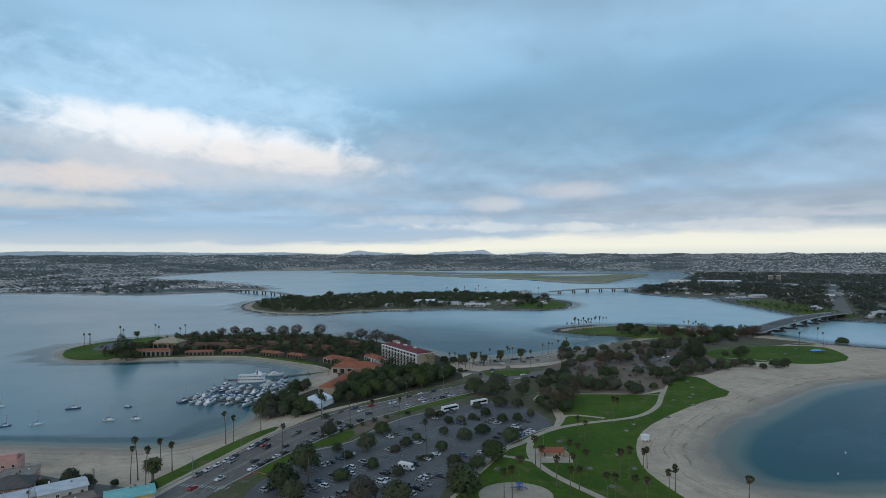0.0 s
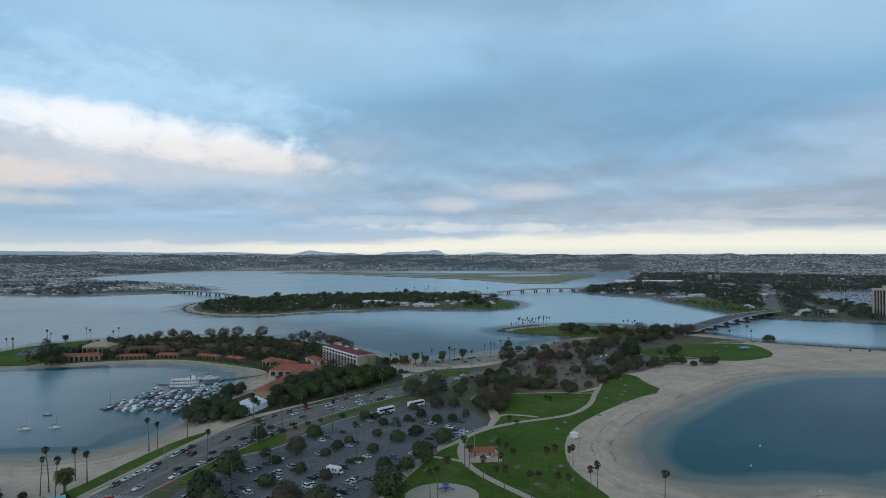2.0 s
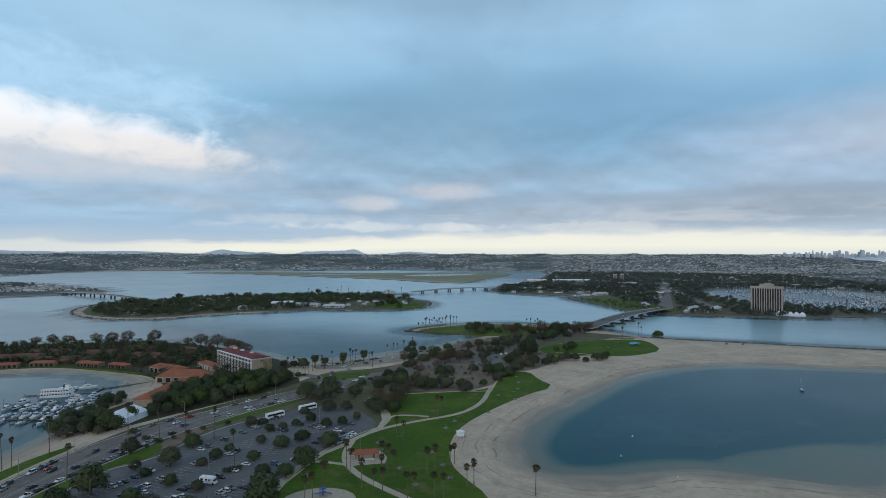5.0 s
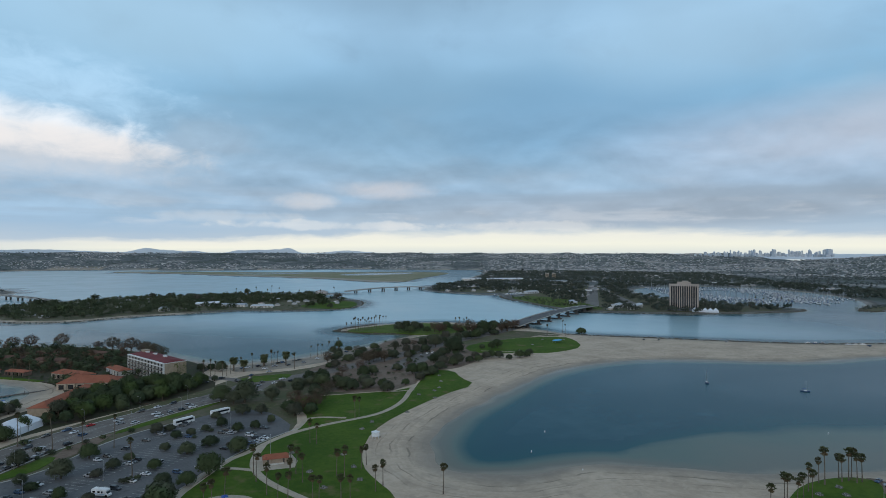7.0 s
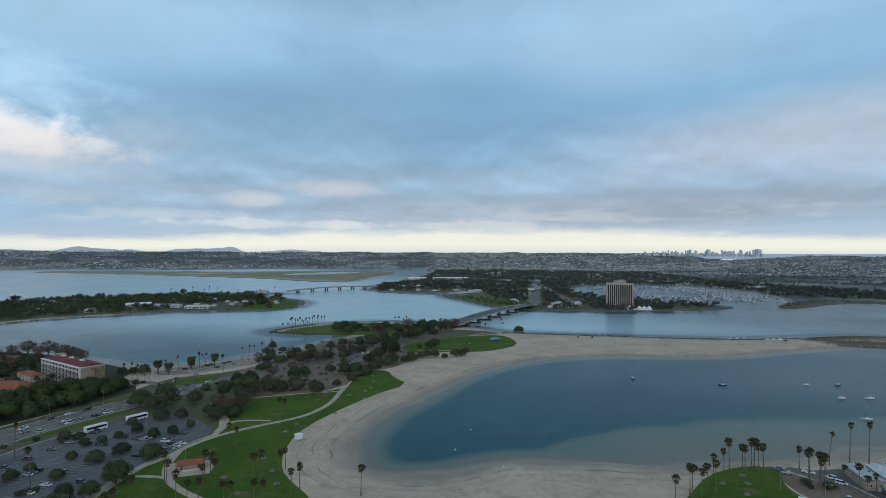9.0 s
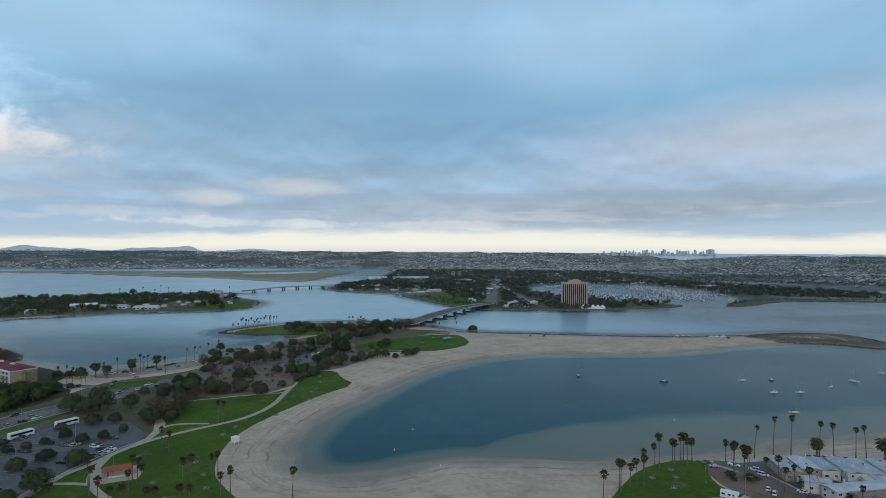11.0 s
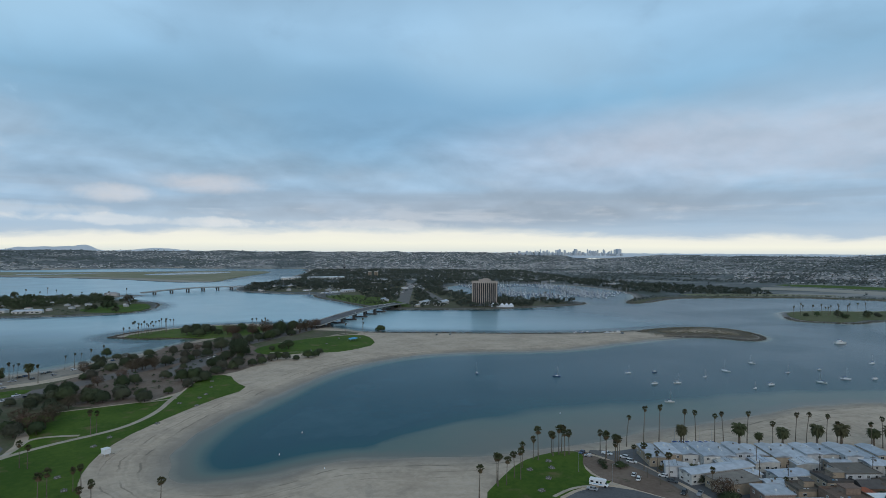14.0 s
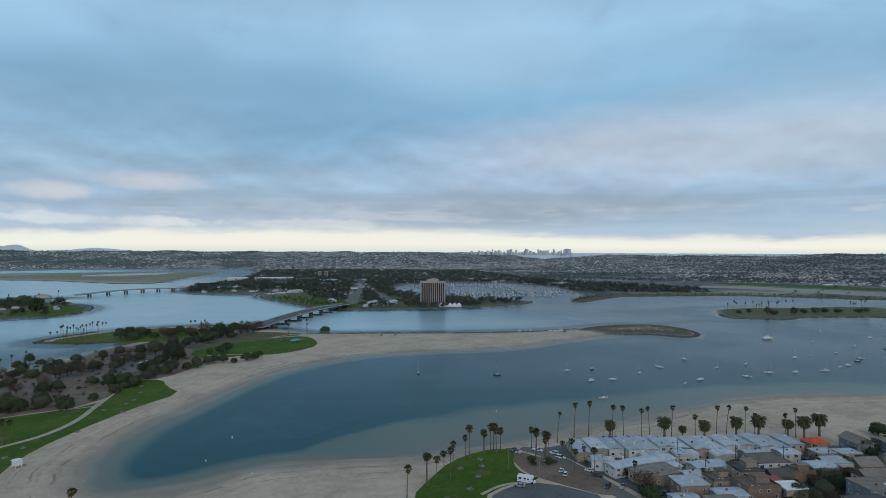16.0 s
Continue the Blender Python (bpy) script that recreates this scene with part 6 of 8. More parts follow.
# resort marina
slips = []
for y0, x0, x1 in ((392, -176, -124), (422, -168, -116)):
    d = thing("dock", "narrow grey timber marina dock", "dock")
    d.matrix_basis = pose((x0 + x1) / 2, y0, 0, 0, 0, -11)
    half = (x1 - x0) / 2
    part("deck", Shape().box(0, 0, 0.25, 2 * half + 4, 2.0, 0.25), TIMBER, d)
    n = int(2 * half / 6.0)
    for i in range(n + 1):
        x = -half + 2 * half * i / n
        part("finger", Shape().box(x, -6, 0.28, 0.9, 10, 0.2), TIMBER, d)
        part("finger", Shape().box(x, 6, 0.28, 0.9, 10, 0.2), TIMBER, d)
        part("pile", Shape().tube([(x, -11, -1), (x, -11, 2.2)], [0.16, 0.16], 6), TIMBER, d)
        if i < n:
            for v, a in ((-7.4, 90), (7.4, -90)):
                q = d.matrix_basis @ Vector((x + half / n, v, 0))
                slips.append((q.x, q.y, a - 11))
for x, y, a in slips:
    if brng.random() < 0.93:
        put_boat(MOTOR if brng.random() < 0.9 else SAIL[:1], x, y, a + brng.uniform(-3, 3) + (180 if brng.random() < 0.4 else 0), brng.uniform(0.85, 1.15))
d = thing("dock", "long timber pier from the beach to the marina", "dock")
part("deck", Shape().prism(ribbon([(-112, 392), (-117, 410), (-112, 424), (-118, 446), (-128, 458), (-126, 470), (-112, 478), (-96, 486)], 2.2), 0.3, 0.62), TIMBER, d)
part("deck", Shape().prism(ribbon([(-128, 458), (-172, 456)], 2.0), 0.3, 0.6), TIMBER, d)
for x, y in ((-112, 394), (-117, 410), (-118, 446), (-128, 458), (-126, 470), (-112, 478), (-150, 457), (-172, 456)):
    part("pile", Shape().tube([(x, y + 1.3, -1.5), (x, y + 1.3, 2.0)], [0.18, 0.18], 6), TIMBER, d)
for x, y, a in ((-146, 468, 10), (-137, 474, 20), (-124, 448, 60), (-112, 444, 70), (-110, 436, 70), (-106, 428, 70), (-150, 474, 5), (-120, 434, 60), (-132, 442, 20), (-134, 436, 10)):
    put_boat(MOTOR, x, y, a, 0.95)


def paddle_boat():
    root = thing("excursion_boat", "white two-deck excursion boat with rows of windows", "boat")
    part("hull", hull(27, 7.5, 1.4, 0.9), WHITE, root)
    for k, (l, w) in enumerate(((23, 6.8), (20, 6.4))):
        z = 1.3 + k * 2.7
        part("deck_house", Shape().box(-0.8 - k, 0, z, l, w, 2.4), WHITE, root)
        part("deck_roof", Shape().box(-0.8 - k, 0, z + 2.4, l + 1.6, w + 1.0, 0.22), TRIM, root)
        for sg in (-1, 1):
            for i in range(11 - k):
                part("window", Shape().box(-0.8 - k - l / 2 + (i + 0.5) * l / (11 - k), sg * (w / 2 + 0.02), z + 0.8, l / (11 - k) * 0.62, 0.06, 1.0), GLASS, root)
    part("pilot_house", Shape().box(7, 0, 6.6, 3, 3, 2.0, 0, 0.92), WHITE, root)
    for sy in (-1.2, 1.2):
        part("funnel", Shape().tube([(4, sy, 6.6), (4, sy, 10)], [0.25, 0.3], 8), GLASS, root)
    wheel = part("paddle_wheel", Shape().tube([(-13.6, -2.9, 1.2), (-13.6, 2.9, 1.2)], [0.22, 0.22], 8), RED_PAINT, root)
    for i in range(8):
        a = i * math.pi / 4
        part("paddle_blade", Shape().box(-13.6 + 1.2 * math.cos(a), 0, 1.2 + 1.2 * math.sin(a), 0.3, 5.5, 0.3), RED_PAINT, wheel)
    return root


excursion = paddle_boat()
excursion.matrix_basis = pose(-148, 451, 0, 0, 0, 4)
excursion.scale = (0.82, 0.82, 0.82)

# ---------- buildings ----------
PANE = {}


def pane(w, h):
    """A window: dark glass in a pale frame, shared by size."""
    key = (round(w, 1), round(h, 1))
    if key not in PANE:
        f = Shape()
        for x, z, sx, sz in ((0, 0, w, 0.09), (0, h - 0.09, w, 0.09), (-w / 2 + 0.045, 0.09, 0.09, h - 0.18), (w / 2 - 0.045, 0.09, 0.09, h - 0.18), (0, 0.09, 0.06, h - 0.18)):
            f.box(x, -0.05, z, sx, 0.10, sz)
        PANE[key] = (Shape().box(0, -0.015, 0.05, w - 0.1, 0.03, h - 0.1).mesh("pane", GLASS), f.mesh("window_frame", TRIM))
    return PANE[key]


def window(root, x, y, z, w, h, turn):
    g, f = pane(w, h)
    o = new("window", g)
    o.parent, o.matrix_basis = root, pose(x, y, z, 0, 0, turn)
    q = new("window_frame", f)
    q.parent = o


def house(x, y, w, d, h, turn, wall, roof, label, style="flat", floors=2, seed=0, base=1.24, category="house", eaves=0.5):
    """A house: walls, roof of one of three shapes, windows by storey, a door."""
    r = random.Random(seed + int(x * 7 + y))
    root = tagged(new("house"), label, category, "beach houses")
    root.matrix_basis = pose(x, y, base, 0, 0, turn)
    part("wall", Shape().box(0, 0, 0, w, d, h), wall, root)
    s = Shape()
    e = eaves
    if style == "flat":
        s.box(0, 0, h, w + 2 * e * 0.6, d + 2 * e * 0.6, 0.22)
        for xx, yy, sx, sy in ((0, d / 2 + e * 0.5, w + e, 0.2), (0, -d / 2 - e * 0.5, w + e, 0.2), (w / 2 + e * 0.5, 0, 0.2, d + e), (-w / 2 - e * 0.5, 0, 0.2, d + e)):
            s.box(xx, yy, h + 0.2, sx, sy, 0.22)
    elif style == "split":
        # two sheet roofs at unlike heights, the step's shadow added as a dark strip
        for sg, z0, z1 in ((-1, 0.0, 1.0), (1, 0.25, 0.75)):
            a0, a1 = (-w / 2 - e, 0.0) if sg < 0 else (0.0, w / 2 + e)
            za, zb = (h + z0, h + z1) if sg < 0 else (h + z1, h + z0)
            b = d / 2 + e + (0.6 if sg < 0 else -0.4)
            s.add([(a0, -b, za), (a1, -b, zb), (a1, b, zb), (a0, b, za), (a0, -b, za + 0.16), (a1, -b, zb + 0.16), (a1, b, zb + 0.16), (a0, b, za + 0.16)],
                  [(4, 5, 6, 7), (3, 2, 1, 0), (0, 1, 5, 4), (1, 2, 6, 5), (2, 3, 7, 6), (3, 0, 4, 7)])
        part("clerestory", Shape().box(0, 0, h, w * 0.98, d * 0.96, 0.7), wall, root)
        part("roof_step", Shape().box(0.08, 0, h + 0.5, 0.2, d, 0.62), GLASS, root, "dark strip painted as shade between the roof sheets")
        for i in range(3):
            part("roof_seam", Shape().box(-w * 0.42 + i * w * 0.13, 0, h + 0.30 + i * 0.26, 0.08, d + e, 0.12), ROOF_GREY, root)
    elif style == "terrace":
        s.box(0, 0, h, w, d, 0.15)
        for xx, yy, sx, sy in ((0, d / 2 - 0.1, w, 0.2), (0, -d / 2 + 0.1, w, 0.2), (w / 2 - 0.1, 0, 0.2, d), (-w / 2 + 0.1, 0, 0.2, d)):
            s.box(xx, yy, h + 0.15, sx, sy, 0.9)
        part("roof_room", Shape().box(w * 0.18, d * 0.15, h + 0.1, w * 0.42, d * 0.45, 2.4), wall, root)
        part("roof_room_roof", Shape().box(w * 0.18, d * 0.15, h + 2.5, w * 0.46, d * 0.5, 0.18), roof, root)
        for i in range(5):
            part("pergola_beam", Shape().box(-w * 0.25, -d * 0.3 + i * d * 0.1, h + 2.2, w * 0.35, 0.12, 0.14), TIMBER, root)
        for i in range(3):
            part("deck_chair", Shape().box(-w * 0.3 + i * 1.4, -d * 0.35, h + 0.15, 0.7, 0.7, 0.5), r.choice((WHITE, TARP, TIMBER)), root)
    else:
        k = {"low": 0.09, "gable": 0.32, "hip": 0.28}[style]
        across = w > d
        if across:
            w, d = d, w
        rise = k * w
        a, b = w / 2 + e, d / 2 + e
        ins = b if style != "hip" else max(0.3, b - a)
        vs = [(-a, -b, h), (a, -b, h), (a, b, h), (-a, b, h), (0, -ins, h + rise), (0, ins, h + rise)]
        t = 0.18
        vs += [(p[0], p[1], p[2] + t) for p in vs]
        s.add(vs, [(6, 7, 10), (7, 8, 11, 10), (8, 9, 11), (9, 6, 10, 11), (0, 4, 1), (1, 4, 5, 2), (2, 5, 3), (3, 5, 4, 0), (0, 1, 7, 6), (1, 2, 8, 7), (2, 3, 9, 8), (3, 0, 6, 9)])
        turned = Matrix.Rotation(math.pi / 2, 3, "Z") if across else Matrix.Identity(3)
        s.v = [tuple(turned @ Vector(q)) for q in s.v]
        if style != "hip":
            gab = part("gable", Shape().add([(-w / 2, -d / 2, h), (w / 2, -d / 2, h), (0, -d / 2, h + rise * w / 2 / a), (-w / 2, d / 2, h), (w / 2, d / 2, h), (0, d / 2, h + rise * w / 2 / a)], [(0, 1, 2), (5, 4, 3)]), wall, root)
            gab.matrix_basis = turned.to_4x4()
        if across:
            w, d = d, w
    part("roof", s, roof, root)
    fh = h / floors
    for fl in range(floors):
        z = fl * fh + fh * 0.35
        for side, (span, out, t0) in enumerate(((w, d / 2, 0), (d, w / 2, 90), (w, d / 2, 180), (d, w / 2, 270))):
            n = max(1, int(span / 3.4))
            for i in range(n):
                if r.random() < 0.2:
                    continue
                q = -span / 2 + (i + 0.5) * span / n
                px_, py_ = ((q, -out), (out, q), (-q, out), (-out, -q))[side]
                window(root, px_, py_, z, r.choice((1.2, 1.6, 1.2)), min(1.2, fh * 0.45), t0)
    part("door", Shape().box(w * 0.2, -d / 2 - 0.04, 0, 0.95, 0.12, 2.05), r.choice((TIMBER, WHITE, GLASS)), root)
    if style == "flat" or style == "low":
        for i in range(r.randint(1, 3)):
            part("roof_vent", Shape().box(r.uniform(-0.3, 0.3) * w, r.uniform(-0.3, 0.3) * d, h + 0.15 + (0.06 * w if style == "low" else 0), 0.6, 0.6, r.uniform(0.4, 0.9)), r.choice((TRIM, ROOF_GREY)), root)
    return root


# white cottages along the southern beach walk
for k in range(14):
    unit, half = divmod(k, 2)
    along, deep_ = 4.4 + 16.6 * unit + 7.9 * half, 18.5 - 3.2 * ((k + unit) % 2)
    inward = deep_ / 2 + 0.6 + 1.8 * half
    house(322 + 0.82 * along - 0.57 * inward, 160 - 0.57 * along - 0.82 * inward, 7.5, deep_, 4.3 + 1.0 * half + 0.3 * (unit % 3), -34.8, STUCCO_W if unit % 3 else STUCCO_TAN, ROOF_WHITE,
          "white beach cottage with a low pale sheet roof" if unit % 3 else "cream beach cottage with a low pale sheet roof", "low", 1 + half, k, eaves=0.35)
HOUSES = [
    (325, 119, 34, 7.5, 4.6, -17, STUCCO_W, ROOF_WHITE, "long white cottage row with dark windows", "low", 2),
    (313, 131, 10, 6, 4.4, -50, STUCCO_W, ROOF_WHITE, "small white cottage beside the alley", "split", 1),
    (338, 121, 12, 6, 4.0, -35, STUCCO_W, ROOF_WHITE, "white cottage with a stepped roof", "split", 1),
    (352, 112, 11, 6, 4.2, -35, STUCCO_W, ROOF_WHITE, "white cottage with a pale stepped roof", "split", 1),
    (366, 101, 11, 7, 4.2, -35, STUCCO_W, ROOF_WHITE, "pale cottage with a stepped sheet roof", "split", 1),
    (379, 92, 10, 7, 4.2, -35, STUCCO_TAN, ROOF_WHITE, "cream cottage with a white roof", "low", 1),
    (319.5, 108, 20, 12, 4.6, -17, STUCCO_TAN, ROOF_GREY, "beige flat-roofed bungalow block", "flat", 1),
    (345, 98, 16, 8, 4.6, -25, STUCCO_W, ROOF_WHITE, "white stucco house with a pale roof", "low", 2),
    (333, 109, 8, 6, 3.8, -25, STUCCO_W, ROOF_WHITE, "small white house with a pale roof", "low", 1),
    (365, 81, 15, 12, 7.4, -33, STUCCO_W, ROOF_GREY, "three-storey cream apartment block with a flat roof", "flat", 3),
    (352, 84, 12, 11, 5.4, -33, STUCCO_TAN, ROOF_GREY, "tan house with a roof deck", "terrace", 2),
    (333, 72, 14, 11, 7.0, -33, STUCCO_BROWN, STUCCO_BROWN, "brown shingle-clad house with roof terraces", "terrace", 3),
    (331, 86, 10, 9, 5.6, -33, STUCCO_TAN, ROOF_GREY, "brown stucco house with a roof terrace", "terrace", 2),
    (314, 90, 12, 10, 7.0, -33, STUCCO_BROWN, ROOF_WHITE, "brown-walled house under a white flat roof", "flat", 2),
    (303, 86, 10, 8, 4.4, -33, STUCCO_W, ROOF_WHITE, "white house with a pale sheet roof", "low", 1),
    (320, 77, 12, 8, 5.0, -33, STUCCO_W, ROOF_WHITE, "pale house with a long white roof", "low", 2),
    (309, 73, 12, 10, 5.6, -33, STUCCO_GREY, ROOF_GREY, "grey house with a flat roof", "flat", 2),
    (366, 40, 16, 12, 8.4, -33, STUCCO_GREY, ROOF_GREY, "blue-grey apartment block with white-framed windows", "flat", 3),
    (343, 63, 9, 8, 6.2, -33, STUCCO_TAN, WHITE, "small house with a bright white roof", "flat", 2),
    (381, 65, 11, 8, 5.6, -33, STUCCO_GREY, ROOF_WHITE, "violet-grey house with a pale roof", "low", 2),
    (366, 68, 12, 6, 5.4, -33, STUCCO_BROWN, ROOF_GREY, "reddish brown narrow house with terrace", "terrace", 2),
    (391, 82, 9, 8, 4.6, -33, STUCCO_W, ROOF_WHITE, "small white house with a pale roof", "low", 2),
    (357, 73, 9, 7, 4.8, -33, STUCCO_BROWN, ROOF_GREY, "brown timber house with a grey roof", "gable", 2),
    (350, 72, 7, 6, 4.2, -33, STUCCO_TAN, ROOF_RED, "small tan house with a red tile roof", "hip", 1),
    (329, 96, 9, 7, 4.6, -33, STUCCO_W, ROOF_WHITE, "small white house behind the cottages", "low", 2),
    (411, 63, 10, 7, 5.4, -33, STUCCO_PINK, ROOF_WHITE, "pinkish house with a pale flat roof", "flat", 2),
    (419, 79, 10, 7.5, 4.6, -33, STUCCO_TAN, ROOF_BRIGHT, "tan house with a bright orange-red roof", "hip", 2),
    (436, 66, 9, 12, 5.0, -33, STUCCO_GREY, ROOF_GREY, "blue-grey house with a dark gabled roof", "gable", 2),
    (447, 55, 11, 10, 5.4, -33, STUCCO_GREY, ROOF_GREY, "grey-green beach house with wide windows", "low", 2),
    (405, 71, 10, 7, 4.8, -33, STUCCO_TAN, ROOF_WHITE, "tan house with a pale flat roof", "flat", 2),
    (393, 62, 11, 9, 5.6, -33, STUCCO_W, ROOF_WHITE, "white house with a pale flat roof", "flat", 2),
    (400, 53, 11, 9, 5.2, -33, STUCCO_BROWN, ROOF_GREY, "dark brown house with a steep gable", "gable", 2),
    (384, 46, 12, 9, 5.6, -33, STUCCO_W, ROOF_GREY, "white gabled house among trees", "gable", 2),
    (420, 42, 13, 11, 6.4, -33, STUCCO_TAN, ROOF_GREY, "tan house with a low hipped roof", "hip", 2),
    (438, 34, 13, 11, 6.6, -33, STUCCO_W, ROOF_GREY, "white beach house with a grey roof", "low", 2),
    (345, 36, 15, 12, 8.0, -33, STUCCO_W, ROOF_GREY, "cream apartment house with a flat roof", "flat", 3),
    (322, 52, 14, 12, 7.0, -33, STUCCO_TAN, ROOF_GREY, "tan flat-roofed apartment house", "flat", 2),
    (300, 62, 13, 11, 6.0, -33, STUCCO_W, ROOF_WHITE, "white flat-roofed stucco house", "flat", 2),
    (392, 26, 15, 12, 7.0, -33, STUCCO_GREY, ROOF_GREY, "grey house with a flat roof", "flat", 2),
    (462, 44, 12, 10, 6.4, -33, STUCCO_GREY, ROOF_GREY, "green-grey house facing the beach", "gable", 2),
    (-179, 245, 13, 11, 5.6, 22, STUCCO_PINK, ROOF_GREY, "pink stucco house with a flat grey roof", "flat", 2),
    (-197, 259, 15, 10, 5.4, 22, STUCCO_PINK, STUCCO_PINK, "pink stucco house with a flat roof deck", "terrace", 2),
    (-172, 232, 15, 12, 6.0, 22, STUCCO_BROWN, ROOF_GREY, "brown house with a dark hipped roof", "hip", 2),
    (-149, 227, 16, 11, 7.0, 40, STUCCO_W, ROOF_WHITE, "blue-white house with roof skylights", "low", 2),
    (-162, 221, 12, 10, 5.6, 40, STUCCO_GREY, ROOF_WHITE, "grey house with a pale roof", "flat", 2),
    (-139, 222, 10, 8, 4.6, 40, STUCCO_TAN, ROOF_GREY, "low tan shop with a flat roof", "flat", 1),
    (-190, 226, 13, 11, 6.0, 22, STUCCO_TAN, ROOF_GREY, "tan house with a grey roof", "hip", 2),
]
for i, (x, y, w, d, h, a, wm, rm, label, style, fl) in enumerate(HOUSES):
    house(x, y, w, d, h, a, wm, rm, label, style, fl, i)
o = house(-123, 228, 17, 11, 4.0, 30, STUCCO_W, ROOF_TURQ, "low restaurant with a turquoise roof", "low", 1, 60, category="restaurant")
o["group"] = "street buildings"
part("sign_stripe", Shape().box(0, -5.7, 3.2, 16, 0.15, 0.7), varied("yellow_sign", (0.6, 0.4, 0.05), (0.66, 0.46, 0.1), 0.5, 2.0), o, "yellow sign band")
house(-133, 218, 12, 5, 4.2, 30, STUCCO_TAN, ROOF_GREY, "low shop with a flat roof beside the road", "flat", 1, 61)


def hotel():
    """Five storeys of balconies between white fins, under a maroon roof."""
    root = thing("hotel", "five-storey white hotel with balconies and a maroon roof", "hotel")
    root.matrix_basis = pose(-31.5, 513, 1.22, 0, 0, -58.3)
    L, D, H, n = 64.0, 17.0, 14.2, 11
    part("wall", Shape().box(0, 0, 0, L, D, H), STUCCO_TAN, root)
    # brown facade sheet and dark rails put the balcony recesses' shade into colour
    part("facade", Shape().box(0, -D / 2, 0, L - 0.2, 0.06, H), STUCCO_BROWN, root)
    bay = L / n
    for i in range(n + 1):
        x = -L / 2 + i * bay
        part("fin", Shape().box(x, -D / 2 - 0.7, 0, 0.38, 1.4, H), TRIM, root, "white facade fin")
    for fl in range(5):
        z = fl * 2.84
        part("balcony_slab", Shape().box(0, -D / 2 - 0.7, z + 2.62, L, 1.4, 0.16), STUCCO_TAN, root)
        for i in range(n):
            x = -L / 2 + (i + 0.5) * bay
            part("balcony_door", Shape().box(x, -D / 2 - 0.03, z + 0.1, bay * 0.9, 0.08, 2.4), GLASS, root)
            if fl:
                part("balcony_rail", Shape().box(x, -D / 2 - 1.36, z, bay - 0.45, 0.06, 0.8), TRIM if fl == 4 else BRIDGE_DARK, root)
            o = new("window", pane(2.0, 1.2)[0])
            o.parent, o.matrix_basis = root, pose(x, D / 2 + 0.02, z + 0.9, 0, 0, 180)
    part("parapet", Shape().box(0, -D / 2 - 0.8, H - 0.1, L + 0.6, 1.8, 0.62), TRIM, root, "white parapet band")
    part("parapet", Shape().box(L / 2 + 0.1, 0, H - 0.1, 0.5, D, 0.62), TRIM, root)
    part("roof", Shape().add([(-L / 2 - 0.4, -D / 2, H + 0.5), (L / 2 + 0.4, -D / 2, H + 0.5), (L / 2 + 0.4, D / 2, H + 0.5), (-L / 2 - 0.4, D / 2, H + 0.5), (-L / 2 + 3, 0, H + 2.0), (L / 2 - 3, 0, H + 2.0)],
                             [(0, 1, 5, 4), (1, 2, 5), (2, 3, 4, 5), (3, 0, 4), (3, 2, 1, 0)]), ROOF_MAROON, root, "maroon tiled roof")
    for x in (-20, -6, 12):
        part("roof_unit", Shape().box(x, 1, H + 1.2, 3.0, 2.4, 1.6), TRIM, root)
    part("lift_house", Shape().box(-L / 2 + 6, 2, H, 6, 5, 3.4), STUCCO_TAN, root)
    iv = Shape()
    r = random.Random(3)
    for _ in range(260):
        leaf_quads(r, iv, (L / 2 + 0.4, r.uniform(-2, D / 2), r.uniform(0, H * 0.95)), 0.5, 1, 0.6)
    part("creeper", iv, varied("creeper_leaves", (0.085, 0.115, 0.024), (0.125, 0.15, 0.036), 0.2, 1.0, 0.9), root, "green creeper up the end wall")


hotel()


def tile_roofed(x, y, w, d, h, turn, label, arches=0, wall=STUCCO_TAN, tiles=None):
    """A low resort building under red tiles, with arched openings along one side."""
    root = tagged(new("resort_building"), label, "building", "resort buildings")
    root.matrix_basis = pose(x, y, 1.22, 0, 0, turn)
    part("wall", Shape().box(0, 0, 0, w, d, h), wall, root)
    a, b, k = w / 2 + 0.6, d / 2 + 0.6, d * 0.22
    part("roof", Shape().add([(-a, -b, h), (a, -b, h), (a, b, h), (-a, b, h), (-a + b * 0.8, 0, h + k), (a - b * 0.8, 0, h + k)], [(0, 1, 5, 4), (1, 2, 5), (2, 3, 4, 5), (3, 0, 4), (3, 2, 1, 0)]), tiles or (ROOF_BROWN if wall is STUCCO_BROWN else ROOF_RED), root, "weathered tiled roof")
    for i in range(arches):
        x0 = -w / 2 + (i + 0.5) * w / arches
        part("arch", Shape().box(x0, -d / 2 - 0.02, 0.2, w / arches * 0.55, 0.1, h * 0.72, 0, 1.0), GLASS, root, "dark arched opening")
        part("pier", Shape().box(x0 + w / arches / 2, -d / 2 - 0.5, 0, 0.6, 1.0, h), wall, root)
    return root


tile_roofed(-282, 563, 34, 8, 5.2, 7, "two-storey resort wing with arched openings and red tiles", 8, STUCCO_TAN, ROOF_RED)
tile_roofed(-238, 568, 26, 7, 3.2, 5, "long low resort wing under red tiles", 7, STUCCO_BROWN, ROOF_RED)
tile_roofed(-207, 572, 20, 7, 3.2, -3, "long low resort wing under red tiles", 5, STUCCO_BROWN, ROOF_RED)
tile_roofed(-166, 562, 24, 7, 3.2, -28, "low resort wing under red tiles near the beach", 6, STUCCO_BROWN, ROOF_RED)
tile_roofed(-138, 548, 20, 7, 3.2, -34, "low resort wing under red tiles near the beach", 5, STUCCO_BROWN, ROOF_RED)
tile_roofed(-285, 605, 26, 18, 7.5, -4, "broad tan resort hall with a pale tan roof", 5, STUCCO_TAN, STUCCO_TAN)
